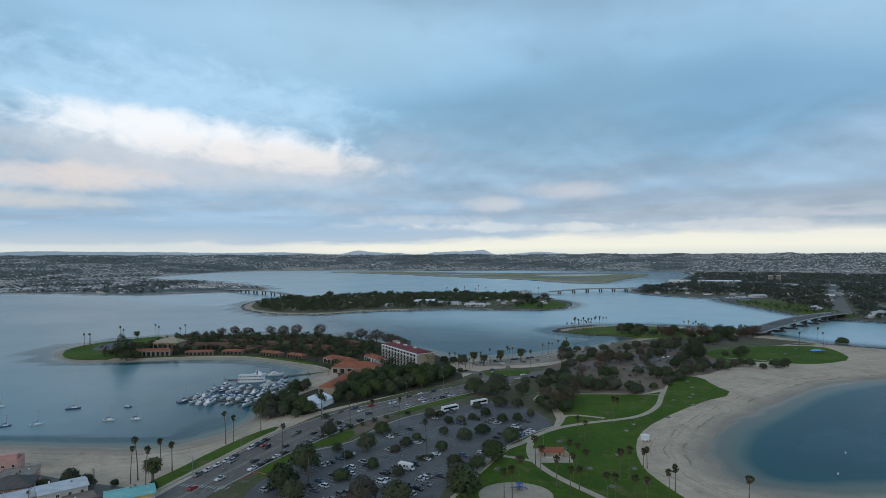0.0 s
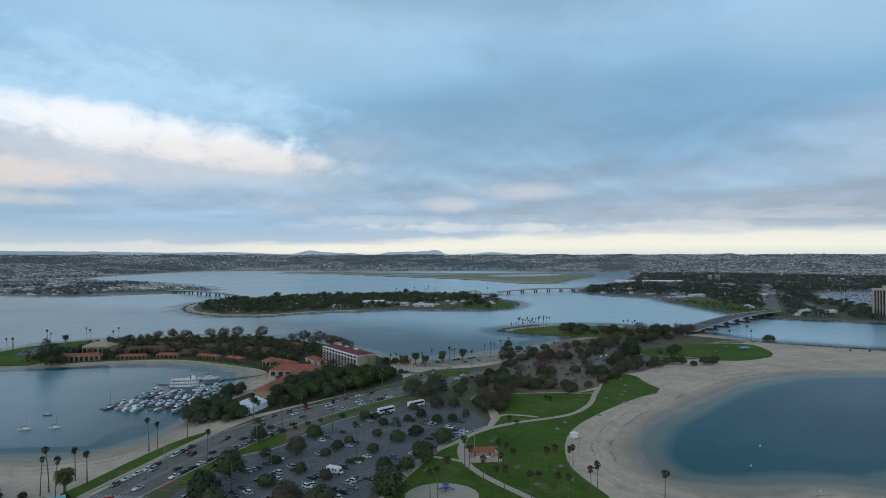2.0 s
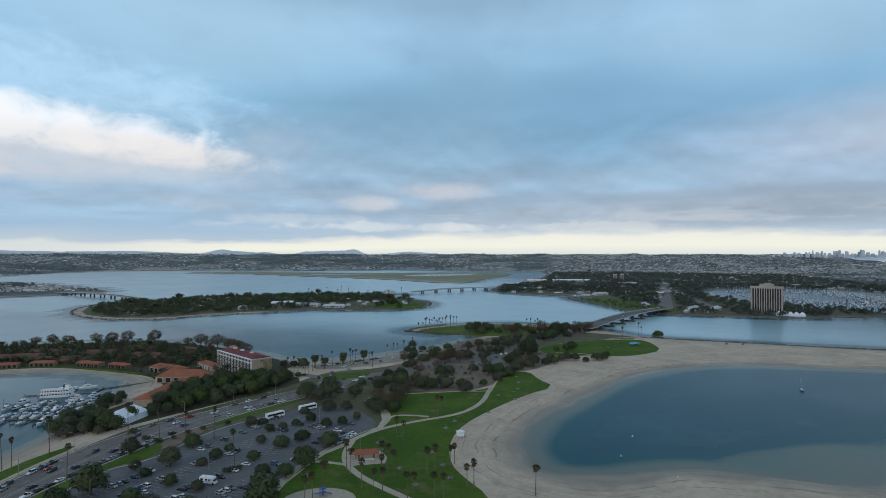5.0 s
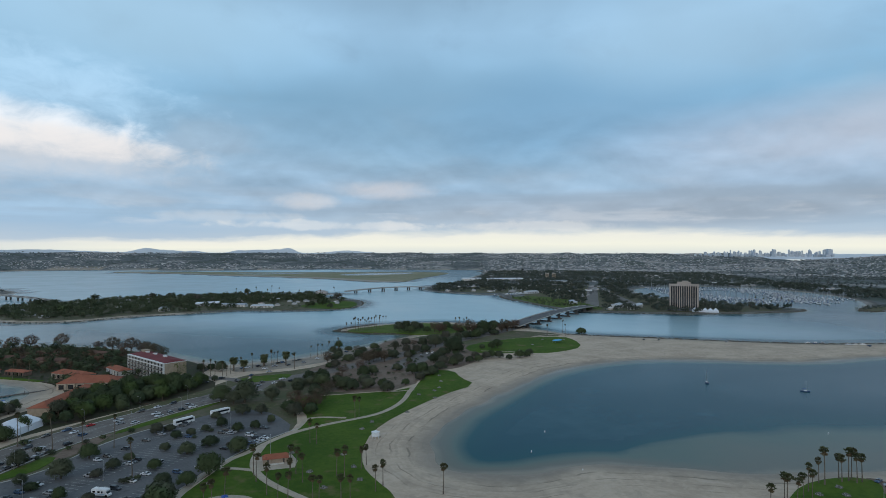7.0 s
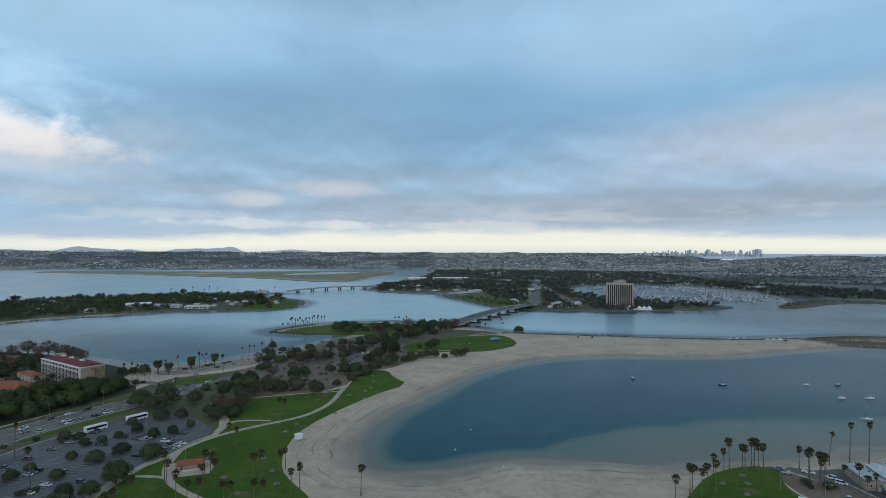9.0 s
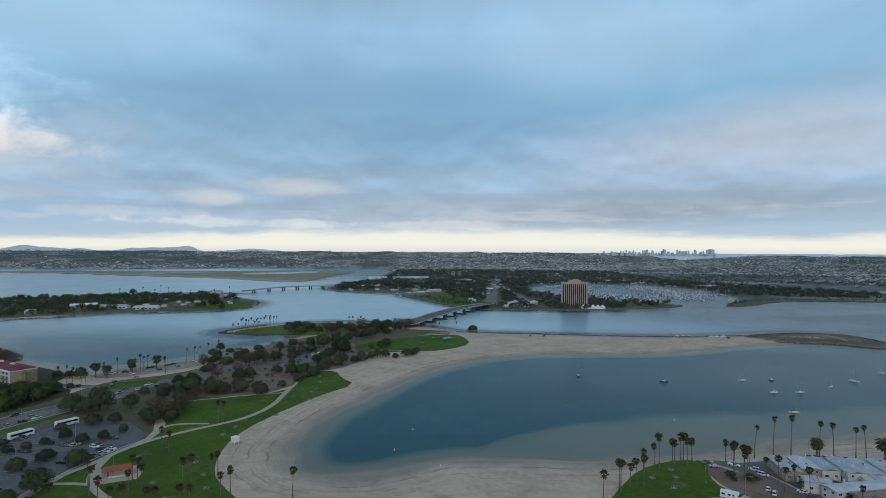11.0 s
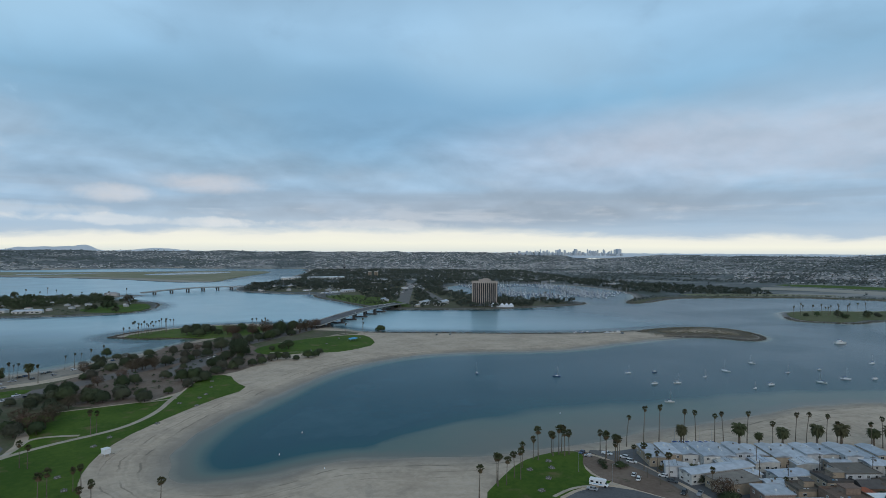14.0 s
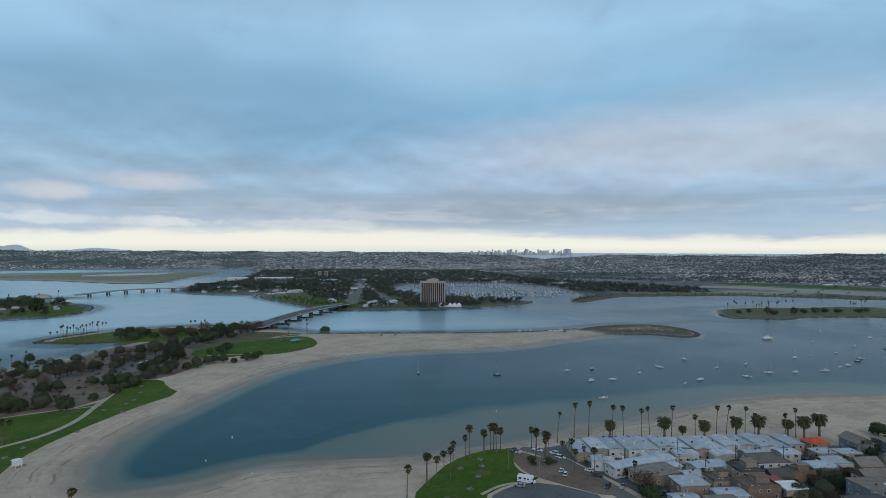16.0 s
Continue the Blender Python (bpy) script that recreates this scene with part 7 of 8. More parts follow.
tile_roofed(-240, 604, 40, 10, 4.5, 3, "resort cottages under red tiles among shrubs", 8, STUCCO_BROWN)
for x, y, w, d, a in ((-232, 636, 44, 9, 2), (-176, 622, 38, 9, -8), (-128, 596, 32, 9, -22), (-292, 642, 34, 10, 4), (-200, 592, 46, 8, -4), (-146, 640, 30, 9, -20), (-100, 628, 26, 8, -36)):
    tile_roofed(x, y, w, d, 3.4, a, "long low resort cottage row under brown-red tiles", 0, STUCCO_BROWN)
tile_roofed(-74, 432, 58, 13, 5.0, 76, "restaurant wing with a big orange-red tiled roof", 8)
tile_roofed(-72, 484, 38, 18, 4.5, -10, "resort lobby under low red tiled roofs", 6)
tile_roofed(-92, 520, 34, 12, 4.0, -40, "resort building with a pale pink tiled roof", 6)
tile_roofed(-62, 530, 26, 10, 4.0, -58, "low white resort building", 5, STUCCO_W)


def marquee(x, y, w, d, turn, h, label):
    root = tagged(new("marquee"), label, "tent")
    root.matrix_basis = pose(x, y, 1.22, 0, 0, turn)
    part("wall", Shape().box(0, 0, 0, w, d, h), TENT, root)
    part("roof", Shape().add([(-w / 2 - 0.3, -d / 2 - 0.3, h), (w / 2 + 0.3, -d / 2 - 0.3, h), (w / 2 + 0.3, d / 2 + 0.3, h), (-w / 2 - 0.3, d / 2 + 0.3, h), (-w / 2 + 4, 0, h + 4), (w / 2 - 4, 0, h + 4)],
                             [(0, 1, 5, 4), (1, 2, 5), (2, 3, 4, 5), (3, 0, 4), (3, 2, 1, 0)]), TENT, root, "white peaked fabric roof")
    for sx in (-1, 0, 1):
        part("pole", Shape().tube([(sx * w / 2, -d / 2 - 0.4, 0), (sx * w / 2, -d / 2 - 0.4, h)], [0.08, 0.08], 6), SPAR, root)
    return root


marquee(-82, 373, 22, 13, 68, 3.8, "big white event tent beside the marina")

# park restroom, lifeguard stand, play frame, canopy
rest = tagged(new("restroom"), "low restroom block with an orange tiled roof", "restroom")
rest.matrix_basis = pose(52, 280, 1.38, 0, 0, 0)
rest.scale = (0.85, 0.85, 0.9)
part("wall", Shape().box(0, 0.5, 0, 12, 5.0, 2.6), STUCCO_TAN, rest)
part("roof", Shape().add([(-7.2, -3.4, 2.5), (7.2, -3.4, 2.5), (7.2, 4.4, 2.5), (-7.2, 4.4, 2.5), (-5.8, 0.5, 4.3), (5.8, 0.5, 4.3)], [(0, 1, 5, 4), (1, 2, 5), (2, 3, 4, 5), (3, 0, 4), (3, 2, 1, 0)]), ROOF_RED, rest, "orange-red tiled roof")
for x in (-6.4, -2.2, 2.2, 6.4):
    part("post", Shape().box(x, -3.0, 0, 0.35, 0.35, 2.5), STUCCO_TAN, rest)
for x in (-4.2, 4.2):
    part("door", Shape().box(x, -2.04, 0, 1.0, 0.1, 2.05), TIMBER, rest)
part("screen_wall", Shape().box(7.6, -2.5, 0, 3.0, 0.25, 2.0), STUCCO_TAN, rest)
part("screen_wall", Shape().box(0, -4.6, 0, 8.0, 0.3, 0.7), STUCCO_W, rest)
stand = tagged(new("lifeguard_stand"), "white lifeguard hut on legs in the sand", "lifeguard hut")
stand.matrix_basis = pose(104, 300, levels([(104, 300)])[0] - 0.05, 0, 0, 25)
for sx in (-1.2, 1.2):
    for sy in (-1.2, 1.2):
        part("leg", Shape().box(sx, sy, 0, 0.18, 0.18, 1.3), WHITE, stand)
part("cabin", Shape().box(0, 0, 1.3, 3.0, 3.0, 2.3), WHITE, stand)
part("roof", Shape().box(0, 0, 3.6, 3.7, 3.7, 0.3, 0, 0.75), WHITE, stand)
part("window", Shape().box(1.52, 0, 2.1, 0.08, 2.2, 0.9), GLASS, stand)
part("ramp", Shape().add([(1.5, -0.6, 1.3), (1.5, 0.6, 1.3), (4.2, 0.6, 0.0), (4.2, -0.6, 0.0), (1.5, -0.6, 1.2), (1.5, 0.6, 1.2), (4.2, 0.6, -0.1), (4.2, -0.6, -0.1)], [(0, 1, 2, 3), (7, 6, 5, 4), (0, 3, 7, 4), (1, 5, 6, 2)]), TIMBER, stand)
play = tagged(new("play_frame"), "blue plastic climbing frame in the sandpit", "play frame")
play.matrix_basis = pose(31, 239, 1.385, 0, 0, 15)
part("deck", Shape().box(0, 0, 1.2, 2.4, 2.0, 0.15), BLUE, play)
part("roof", Shape().box(0, 0, 2.7, 2.6, 2.2, 0.6, 0, 0.2), BLUE, play)
for sx in (-1.1, 1.1):
    for sy in (-0.9, 0.9):
        part("post", Shape().tube([(sx, sy, 0), (sx, sy, 2.8)], [0.07, 0.07], 6), BLUE, play)
part("slide", Shape().add([(1.2, -0.4, 1.3), (1.2, 0.4, 1.3), (3.8, 0.4, 0.15), (3.8, -0.4, 0.15), (1.2, -0.4, 1.18), (1.2, 0.4, 1.18), (3.8, 0.4, 0.03), (3.8, -0.4, 0.03)], [(0, 1, 2, 3), (7, 6, 5, 4), (0, 3, 7, 4), (1, 5, 6, 2), (2, 6, 7, 3)]), BLUE, play)
part("bridge", Shape().box(-2.4, 0, 1.2, 2.6, 0.9, 0.12), BLUE, play)
can = tagged(new("picnic_canopy"), "light blue party canopy on the lawn", "canopy")
can.matrix_basis = pose(364, 566, 1.34, 0, 0, 20)
can.scale = (0.6, 0.6, 0.9)
part("roof", Shape().box(0, 0, 2.5, 20, 8, 1.2, 0, 0.7), TARP, can, "light blue fabric roof")
for sx in (-9.5, -3, 3, 9.5):
    for sy in (-3.7, 3.7):
        part("pole", Shape().tube([(sx, sy, 0), (sx, sy, 2.6)], [0.06, 0.06], 5), SPAR, can)


def picnic_table():
    root = thing("picnic_table", "dull concrete picnic table with two benches on grass", "picnic table", "picnic tables")
    part("slab", Shape().box(0, 0, 0.0, 2.6, 2.4, 0.08), PALE_LOT, root, "dull concrete footing")
    part("tabletop", Shape().box(0, 0, 0.70, 2.2, 0.9, 0.09), PALE_LOT, root)
    for sy in (-0.95, 0.95):
        part("bench", Shape().box(0, sy, 0.42, 2.2, 0.4, 0.08), PALE_LOT, root)
    for sx in (-0.7, 0.7):
        part("leg", Shape().box(sx, 0, 0.05, 0.25, 0.7, 0.66), KERB, root)
        for sy in (-0.95, 0.95):
            part("leg", Shape().box(sx, sy, 0.05, 0.22, 0.3, 0.38), KERB, root)
    return root


first = picnic_table()
spots = [(250, 152), (262, 160), (272, 168), (277, 175), (236, 150), (262, 172), (100, 318), (108, 330), (133, 344), (152, 384), (160, 372), (172, 400), (180, 420), (166, 392), (185, 440), (60, 290), (66, 262), (86, 262), (70, 242), (86, 246), (84, 280), (300, 530), (330, 560), (358, 590), (380, 580), (60, 300), (24, 262)]
zs = levels(spots)
for i, ((x, y), z) in enumerate(zip(spots, zs)):
    m = pose(x, y, z, 0, 0, 37 * i % 180)
    if i == 0:
        first.matrix_basis = m
    else:
        copy_thing(first, m)


def street_lamp():
    root = thing("street_lamp", "slim grey street lamp with one arm", "street lamp", "street lamps")
    part("pole", Shape().tube([(0, 0, 0), (0, 0, 8.8)], [0.12, 0.07], 7), SPAR, root)
    part("arm", Shape().tube([(0, 0, 8.6), (1.0, 0, 9.0), (2.0, 0, 9.05)], [0.05, 0.045, 0.04], 5), SPAR, root)
    part("head", Shape().box(2.2, 0, 8.95, 0.75, 0.28, 0.14, 0, 0.8), KERB, root)
    part("base", Shape().box(0, 0, -0.1, 0.4, 0.4, 0.35), CONCRETE, root)
    return root


first = street_lamp()
spots = walk_along(between(1.05)[1:], 34, 8) + walk_along(between(-0.05)[1:], 34, 25) + [(50, 292, 0), (279, 158, 20), (280, 140, 200), (10, 310, 60), (-20, 280, 60), (-45, 265, 60), (30, 345, 60)]
zs = levels(spots)
for i, ((x, y, a), z) in enumerate(zip(spots, zs)):
    m = pose(x, y, z, 0, 0, a + 90)
    if i == 0:
        first.matrix_basis = m
    else:
        copy_thing(first, m)


def power_pole():
    root = thing("power_pole", "brown wooden power pole with a cross arm", "power pole", "power poles")
    part("pole", Shape().tube([(0, 0, -0.3), (0, 0, 11.5)], [0.18, 0.12], 7), BARK, root)
    part("cross_arm", Shape().box(0, 0, 10.6, 2.4, 0.14, 0.14), BARK, root)
    part("cross_arm", Shape().box(0, 0, 9.8, 1.6, 0.12, 0.12), BARK, root)
    part("transformer", Shape().tube([(0.3, 0.25, 8.4), (0.3, 0.25, 9.4)], [0.25, 0.25], 8), KERB, root)
    return root


first = power_pole()
for i, (x, y) in enumerate(((347, 113), (360, 92), (340, 96), (377, 78), (396, 66), (415, 58), (330, 103), (-141, 234), (-154, 216), (438, 44))):
    m = pose(x, y, 1.24, 0, 0, -30 + 10 * (i % 3))
    if i == 0:
        first.matrix_basis = m
    else:
        copy_thing(first, m)

# beach-side clutter: catamarans drawn up by the cottages, beach fires, buoys
for i in range(7):
    x, y = 352 + 2.6 * i, 158 - 2.0 * i
    r = thing("catamaran", "small white catamaran drawn up on the sand", "catamaran", "beached catamarans")
    r.matrix_basis = pose(x, y, levels([(x, y)])[0], 0, 0, 30 + 9 * i)
    for sy in (-1.1, 1.1):
        s = hull(4.8, 0.5, 0.45)
        h_ = part("hull", s, WHITE, r)
        h_.matrix_basis = pose(0, sy, 0.3)
    part("trampoline", Shape().box(-0.3, 0, 0.72, 2.0, 2.2, 0.06), CANVAS, r)
    if i % 2 == 0:
        part("mast", Shape().tube([(0.6, 0, 0.75), (0.6, 0, 8.2)], [0.06, 0.05], 5), SPAR, r)
for x, y in ((175, 258), (197, 285), (345, 233), (186, 228)):
    b = thing("buoy", "small white marker buoy on the water", "buoy", "marker buoys")
    b.matrix_basis = pose(x, y, 0)
    part("float", Shape().tube([(0, 0, -0.3), (0, 0, 0.2), (0, 0, 0.55), (0, 0, 1.1)], [0.30, 0.36, 0.25, 0.08], 8), WHITE, b)
    part("stripe", Shape().tube([(0, 0, 0.2), (0, 0, 0.32)], [0.37, 0.34], 8), BLUE, b)

# ---------- bridges ----------
def bridge(a, b, wide, crown, ends, piers, label, footing):
    root = thing("bridge", label, "bridge")
    a, b = Vector(a), Vector(b)
    d = b - a
    n = d.normalized()
    w = Vector((-n.y, n.x))
    steps = 24

    def top(q):
        return ends + (crown - ends) * math.sin(math.pi * q)
    deck, rails = Shape(), []
    vs, fs = [], []
    for i in range(steps + 1):
        q = i / steps
        c = a + d * q
        for s, dz in ((-1, 0), (1, 0), (0.86, -1.15), (-0.86, -1.15)):
            p = c + w * s * wide / 2
            vs.append((p.x, p.y, top(q) + dz))
    for i in range(steps):
        o = i * 4
        fs += [(o, o + 1, o + 5, o + 4), (o + 1, o + 2, o + 6, o + 5), (o + 2, o + 3, o + 7, o + 6), (o + 3, o, o + 4, o + 7)]
    fs += [(3, 2, 1, 0), (steps * 4, steps * 4 + 1, steps * 4 + 2, steps * 4 + 3)]
    part("deck", deck.add(vs, fs), BRIDGE, root)
    road_s = Shape()
    for s in (-1, 1):
        r = Shape()
        vs, fs = [], []
        for i in range(steps + 1):
            q = i / steps
            p = a + d * q + w * s * (wide / 2 - 0.3)
            for side, dz in ((-0.15, 0.0), (0.15, 0.0), (0.15, 0.9), (-0.15, 0.9)):
                vs.append((p.x + w.x * side, p.y + w.y * side, top(q) + dz))
        for i in range(steps):
            o = i * 4
            fs += [(o, o + 4, o + 5, o + 1), (o + 1, o + 5, o + 6, o + 2), (o + 2, o + 6, o + 7, o + 3), (o + 3, o + 7, o + 4, o)]
        fs += [(0, 1, 2, 3), (steps * 4 + 3, steps * 4 + 2, steps * 4 + 1, steps * 4)]
        r.add(vs, fs)
        part("parapet", r, KERB, root)
    for i in range(steps):
        q0, q1 = i / steps, (i + 1) / steps
        p = [a + d * q0 - w * (wide / 2 - 0.8), a + d * q1 - w * (wide / 2 - 0.8), a + d * q1 + w * (wide / 2 - 0.8), a + d * q0 + w * (wide / 2 - 0.8)]
        road_s.add([(v.x, v.y, top(q) + 0.03) for v, q in zip(p, (q0, q1, q1, q0))], [(0, 1, 2, 3)])
    part("roadway", road_s, ASPHALT, root)
    for i in range(piers):
        q = (i + 0.7) / (piers + 0.4)
        c = a + d * q
        an = math.atan2(w.y, w.x)
        if footing:
            part("footing", Shape().box(c.x, c.y, -1.5, wide * 0.95, 5.0, 2.9, an), BRIDGE_DARK, root, "dark pier footing")
            for s in (-0.32, 0.32):
                p = c + w * s * wide
                part("column", Shape().box(p.x, p.y, 1.7, 3.4, 2.8, top(q) - 2.8, an), BRIDGE_DARK, root)
        else:
            for s in (-0.3, 0.3):
                p = c + w * s * wide
                part("column", Shape().box(p.x, p.y, -2, 2.6, 2.2, top(q) + 0.9, an), BRIDGE_DARK, root)
            part("cap", Shape().box(c.x, c.y, top(q) - 2.6, wide * 0.9, 2.6, 1.1, an), BRIDGE, root)
    return root


bridge((368, 690), (628, 908), 24, 10.0, 5.5, 8, "long low concrete road bridge on twin-column piers", True)
bridge((262, 1428), (512, 1548), 14, 10.5, 6.0, 6, "slender concrete bridge to the wooded island", False)
bridge((-600, 1610), (-330, 1330), 14, 9.0, 5.0, 8, "slender concrete bridge to the western peninsula", False)
for q, s in ((0.2, 5), (0.35, -5), (0.5, 5), (0.62, -5), (0.8, 6)):
    src = crng.choice(CARS)
    x, y = 368 + 260 * q - 0.64 * s, 690 + 218 * q + 0.77 * s
    copy_thing(src, pose(x, y, 5.53 + 4.5 * math.sin(math.pi * q), 0, 0, 40 + (180 if s > 0 else 0)))

# ---------- across the water ----------
def tower_hotel():
    root = thing("tower_hotel", "tall tan hotel tower with dark vertical window strips", "hotel")
    root.matrix_basis = pose(764, 830, 1.2, 0, 0, -41)
    W, D, H, n = 47.0, 19.0, 46.0, 12
    part("wall", Shape().box(0, 0, 0, W, D, H), TOWER_WALL, root)
    for side, y in ((-1, -D / 2), (1, D / 2)):
        for i in range(n):
            x = -W / 2 + 2 + (i + 0.5) * (W - 4) / n
            part("window_strip", Shape().box(x, y + side * 0.05, 3, (W - 4) / n * 0.68, 0.5, H - 7), GLASS, root, "dark glass strip over all floors")
            part("fin", Shape().box(x + (W - 4) / n / 2, y + side * 0.5, 2, 1.1, 1.0, H - 5), TOWER_WALL, root, "pale tan facade fin")
    for x in (-W / 2, W / 2):
        for k in range(3):
            part("window_strip", Shape().box(x, -5 + 5 * k, 3, 0.4, 2.4, H - 8), GLASS, root)
    part("cornice", Shape().box(0, 0, H - 3.5, W + 1.6, D + 2.0, 3.5), TOWER_WALL, root)
    part("roof_house", Shape().box(0, 0, H, 22, 10, 3.2), TOWER_WALL, root)
    part("roof_house", Shape().box(2, 0, H + 3.2, 10, 7, 2.0), TOWER_WALL, root)
    part("podium", Shape().box(-4, -13, 0, 46, 8, 4), STUCCO_GREY, root)


tower_hotel()
for i in range(5):
    t = tagged(new("peaked_tent"), "white peaked event tent on the hotel shore", "tent", "white peaked tents")
    t.matrix_basis = pose(757 + 6.6 * i, 796 - 4.8 * i, 1.2, 0, 0, -36)
    part("wall", Shape().box(0, 0, 0, 8, 9, 3.2), TENT, t)
    part("roof", Shape().box(0, 0, 3.2, 8.2, 9.2, 4.2, 0, 0.08), TENT, t)
for x, y, w, d, h, a, label in ((-36, 1170, 44, 16, 5, 15, "low white resort hall on the island"), (10, 1130, 50, 14, 4.5, -25, "long low pale boathouse on the island shore"), (60, 1092, 40, 14, 4, -12, "low pale building by the island dock"), (-100, 1080, 16, 12, 5, 0, "small pale building under island trees"),
                                 (905, 1900, 130, 22, 9, -14, "long white-roofed hall behind the woods"), (800, 1960, 70, 20, 8, -10, "white-roofed hall behind the woods"), (1010, 1700, 60, 18, 7, -25, "pale low building behind the woods"),
                                 (650, 1010, 30, 16, 4, 60, "pale low marina building"), (700, 1290, 40, 14, 5, 20, "pale low marina office building"), (700, 880, 60, 12, 6, 38, "long pale hotel wing"), (680, 905, 40, 14, 6, 38, "pale hotel parking deck")):
    b = tagged(new("pavilion"), label, "building", "waterside buildings")
    b.matrix_basis = pose(x, y, 1.2, 0, 0, a)
    part("wall", Shape().box(0, 0, 0, w, d, h), STUCCO_W, b)
    part("roof", Shape().add([(-w / 2 - 0.5, -d / 2 - 0.5, h), (w / 2 + 0.5, -d / 2 - 0.5, h), (w / 2 + 0.5, d / 2 + 0.5, h), (-w / 2 - 0.5, d / 2 + 0.5, h), (-w / 2 + 3, 0, h + 2.4), (w / 2 - 3, 0, h + 2.4)], [(0, 1, 5, 4), (1, 2, 5), (2, 3, 4, 5), (3, 0, 4), (3, 2, 1, 0)]), TENT if "white" in label else ROOF_WHITE, b)
    for i in range(int(w / 6)):
        part("window", Shape().box(-w / 2 + 3 + 6 * i, -d / 2 - 0.03, 1.2, 3, 0.1, 1.6), GLASS, b)
for x, y in ((1135, 2010), (1158, 2000)):
    b = tagged(new("apartment_tower"), "cream apartment tower above the woods", "apartment tower", "cream towers")
    b.matrix_basis = pose(x, y, 1.2, 0, 0, -30)
    part("wall", Shape().box(0, 0, 0, 13, 11, 22), STUCCO_TAN, b)
    for fl in range(7):
        part("window_band", Shape().box(0, -5.52, 1 + fl * 3.0, 10, 0.1, 1.4), GLASS, b)
    part("roof", Shape().box(0, 0, 22, 14, 12, 0.8), TRIM, b)
lat = tagged(new("observation_tower"), "slim dark lattice observation tower", "tower")
lat.matrix_basis = pose(975, 1900, 1.2)
for sx in (-2, 2):
    for sy in (-2, 2):
        part("leg", Shape().tube([(sx, sy, 0), (sx * 0.6, sy * 0.6, 82)], [0.22, 0.15], 5), BRIDGE_DARK, lat)
for k in range(14):
    part("brace", Shape().tube([(-1.9 + k * 0.05, -1.9 + k * 0.05, k * 5.8), (1.9 - k * 0.05, 1.9 - k * 0.05, (k + 1) * 5.8)], [0.1, 0.1], 4), BRIDGE_DARK, lat)
part("cabin", Shape().tube([(0, 0, 40), (0, 0, 44)], [4, 4], 12), GLASS, lat)

# ---------- far shores: many small things joined ----------
HOUSE_V = [(-.5, -.5, 0), (.5, -.5, 0), (.5, .5, 0), (-.5, .5, 0), (-.5, -.5, .6), (.5, -.5, .6), (.5, .5, .6), (-.5, .5, .6), (-.3, 0, 1), (.3, 0, 1)]
HOUSE_F = [(0, 1, 5, 4), (1, 2, 6, 5), (2, 3, 7, 6), (3, 0, 4, 7), (4, 5, 9, 8), (5, 6, 9), (6, 7, 8, 9), (7, 4, 8)]
HOUSE_S = [0, 0, 0, 0, 1, 1, 1, 1]


frng = np.random.RandomState(4)


def land_points(n, keep):
    """Random places in a wide fan before the eye, on dry land, more of them near."""
    az = np.radians(frng.uniform(-46, 82, n))
    r = frng.uniform(0, 1, n) ** 0.75 * 3300 + 1450
    x, y = 40 + r * np.sin(az), -10 + r * np.cos(az)
    ok = keep(x, y, r, np.degrees(az))
    x, y = x[ok], y[ok]
    z, d, _, _ = shore_height(x, y)
    ok = d > 12
    return np.stack([x, y, z], 1)[ok]


def not_marsh(x, y):
    return ~inside(MARSH, x, y)


def spread(pts, lo, hi, zlo, zhi):
    n = len(pts)
    w = frng.uniform(lo, hi, n)
    return np.stack([w, w * frng.uniform(0.6, 1.3, n), frng.uniform(zlo, zhi, n)], 1), frng.uniform(0, 3.14, n)


def value_noise(u, v, seed):
    """Smooth noise over a plane, from 0 to 1."""
    g = np.random.RandomState(seed).rand(128, 128)
    i, j = np.floor(u).astype(int), np.floor(v).astype(int)
    a, b = u - i, v - j
    a, b = a * a * (3 - 2 * a), b * b * (3 - 2 * b)
    at = lambda di, dj: g[(i + di) % 128, (j + dj) % 128]
    return (at(0, 0) * (1 - a) + at(1, 0) * a) * (1 - b) + (at(0, 1) * (1 - a) + at(1, 1) * a) * b


def built_up(x, y):
    """How closely built a neighbourhood is: streets of houses between wooded canyons and belts of trees."""
    r, az = np.hypot(x - 40, y + 10), np.degrees(np.arctan2(x - 40, y + 10))
    n = 0.55 * value_noise(az * 0.24 + 40, r / 210, 1) + 0.3 * value_noise(az * 0.9 + 60, r / 90, 2) + 0.15 * value_noise(az * 2.6 + 150, r / 300, 3)
    n = n + 0.16 * np.clip((az - 22) / 6, 0, 1) * np.clip((64 - az) / 6, 0, 1) * np.clip((r - 3000) / 300, 0, 1)
    return np.clip((n - 0.40) / 0.17, 0, 1)


def city(x, y, r, az):
    woods = (inside(EAST, x, y)) & (r < 3000) & (az < 62)
    river = (inside(EAST, x, y)) & (az > 55) & (r < 2250)
    clear = (np.sin(x * 0.004 + 1) * np.sin(y * 0.005) > -0.72) | (r > 3000)
    sparse = frng.uniform(size=len(x)) < np.where(az < 50, 1.0, 0.75) * (0.03 + 0.97 * built_up(x, y))
    return not_marsh(x, y) & ~woods & ~river & clear & sparse


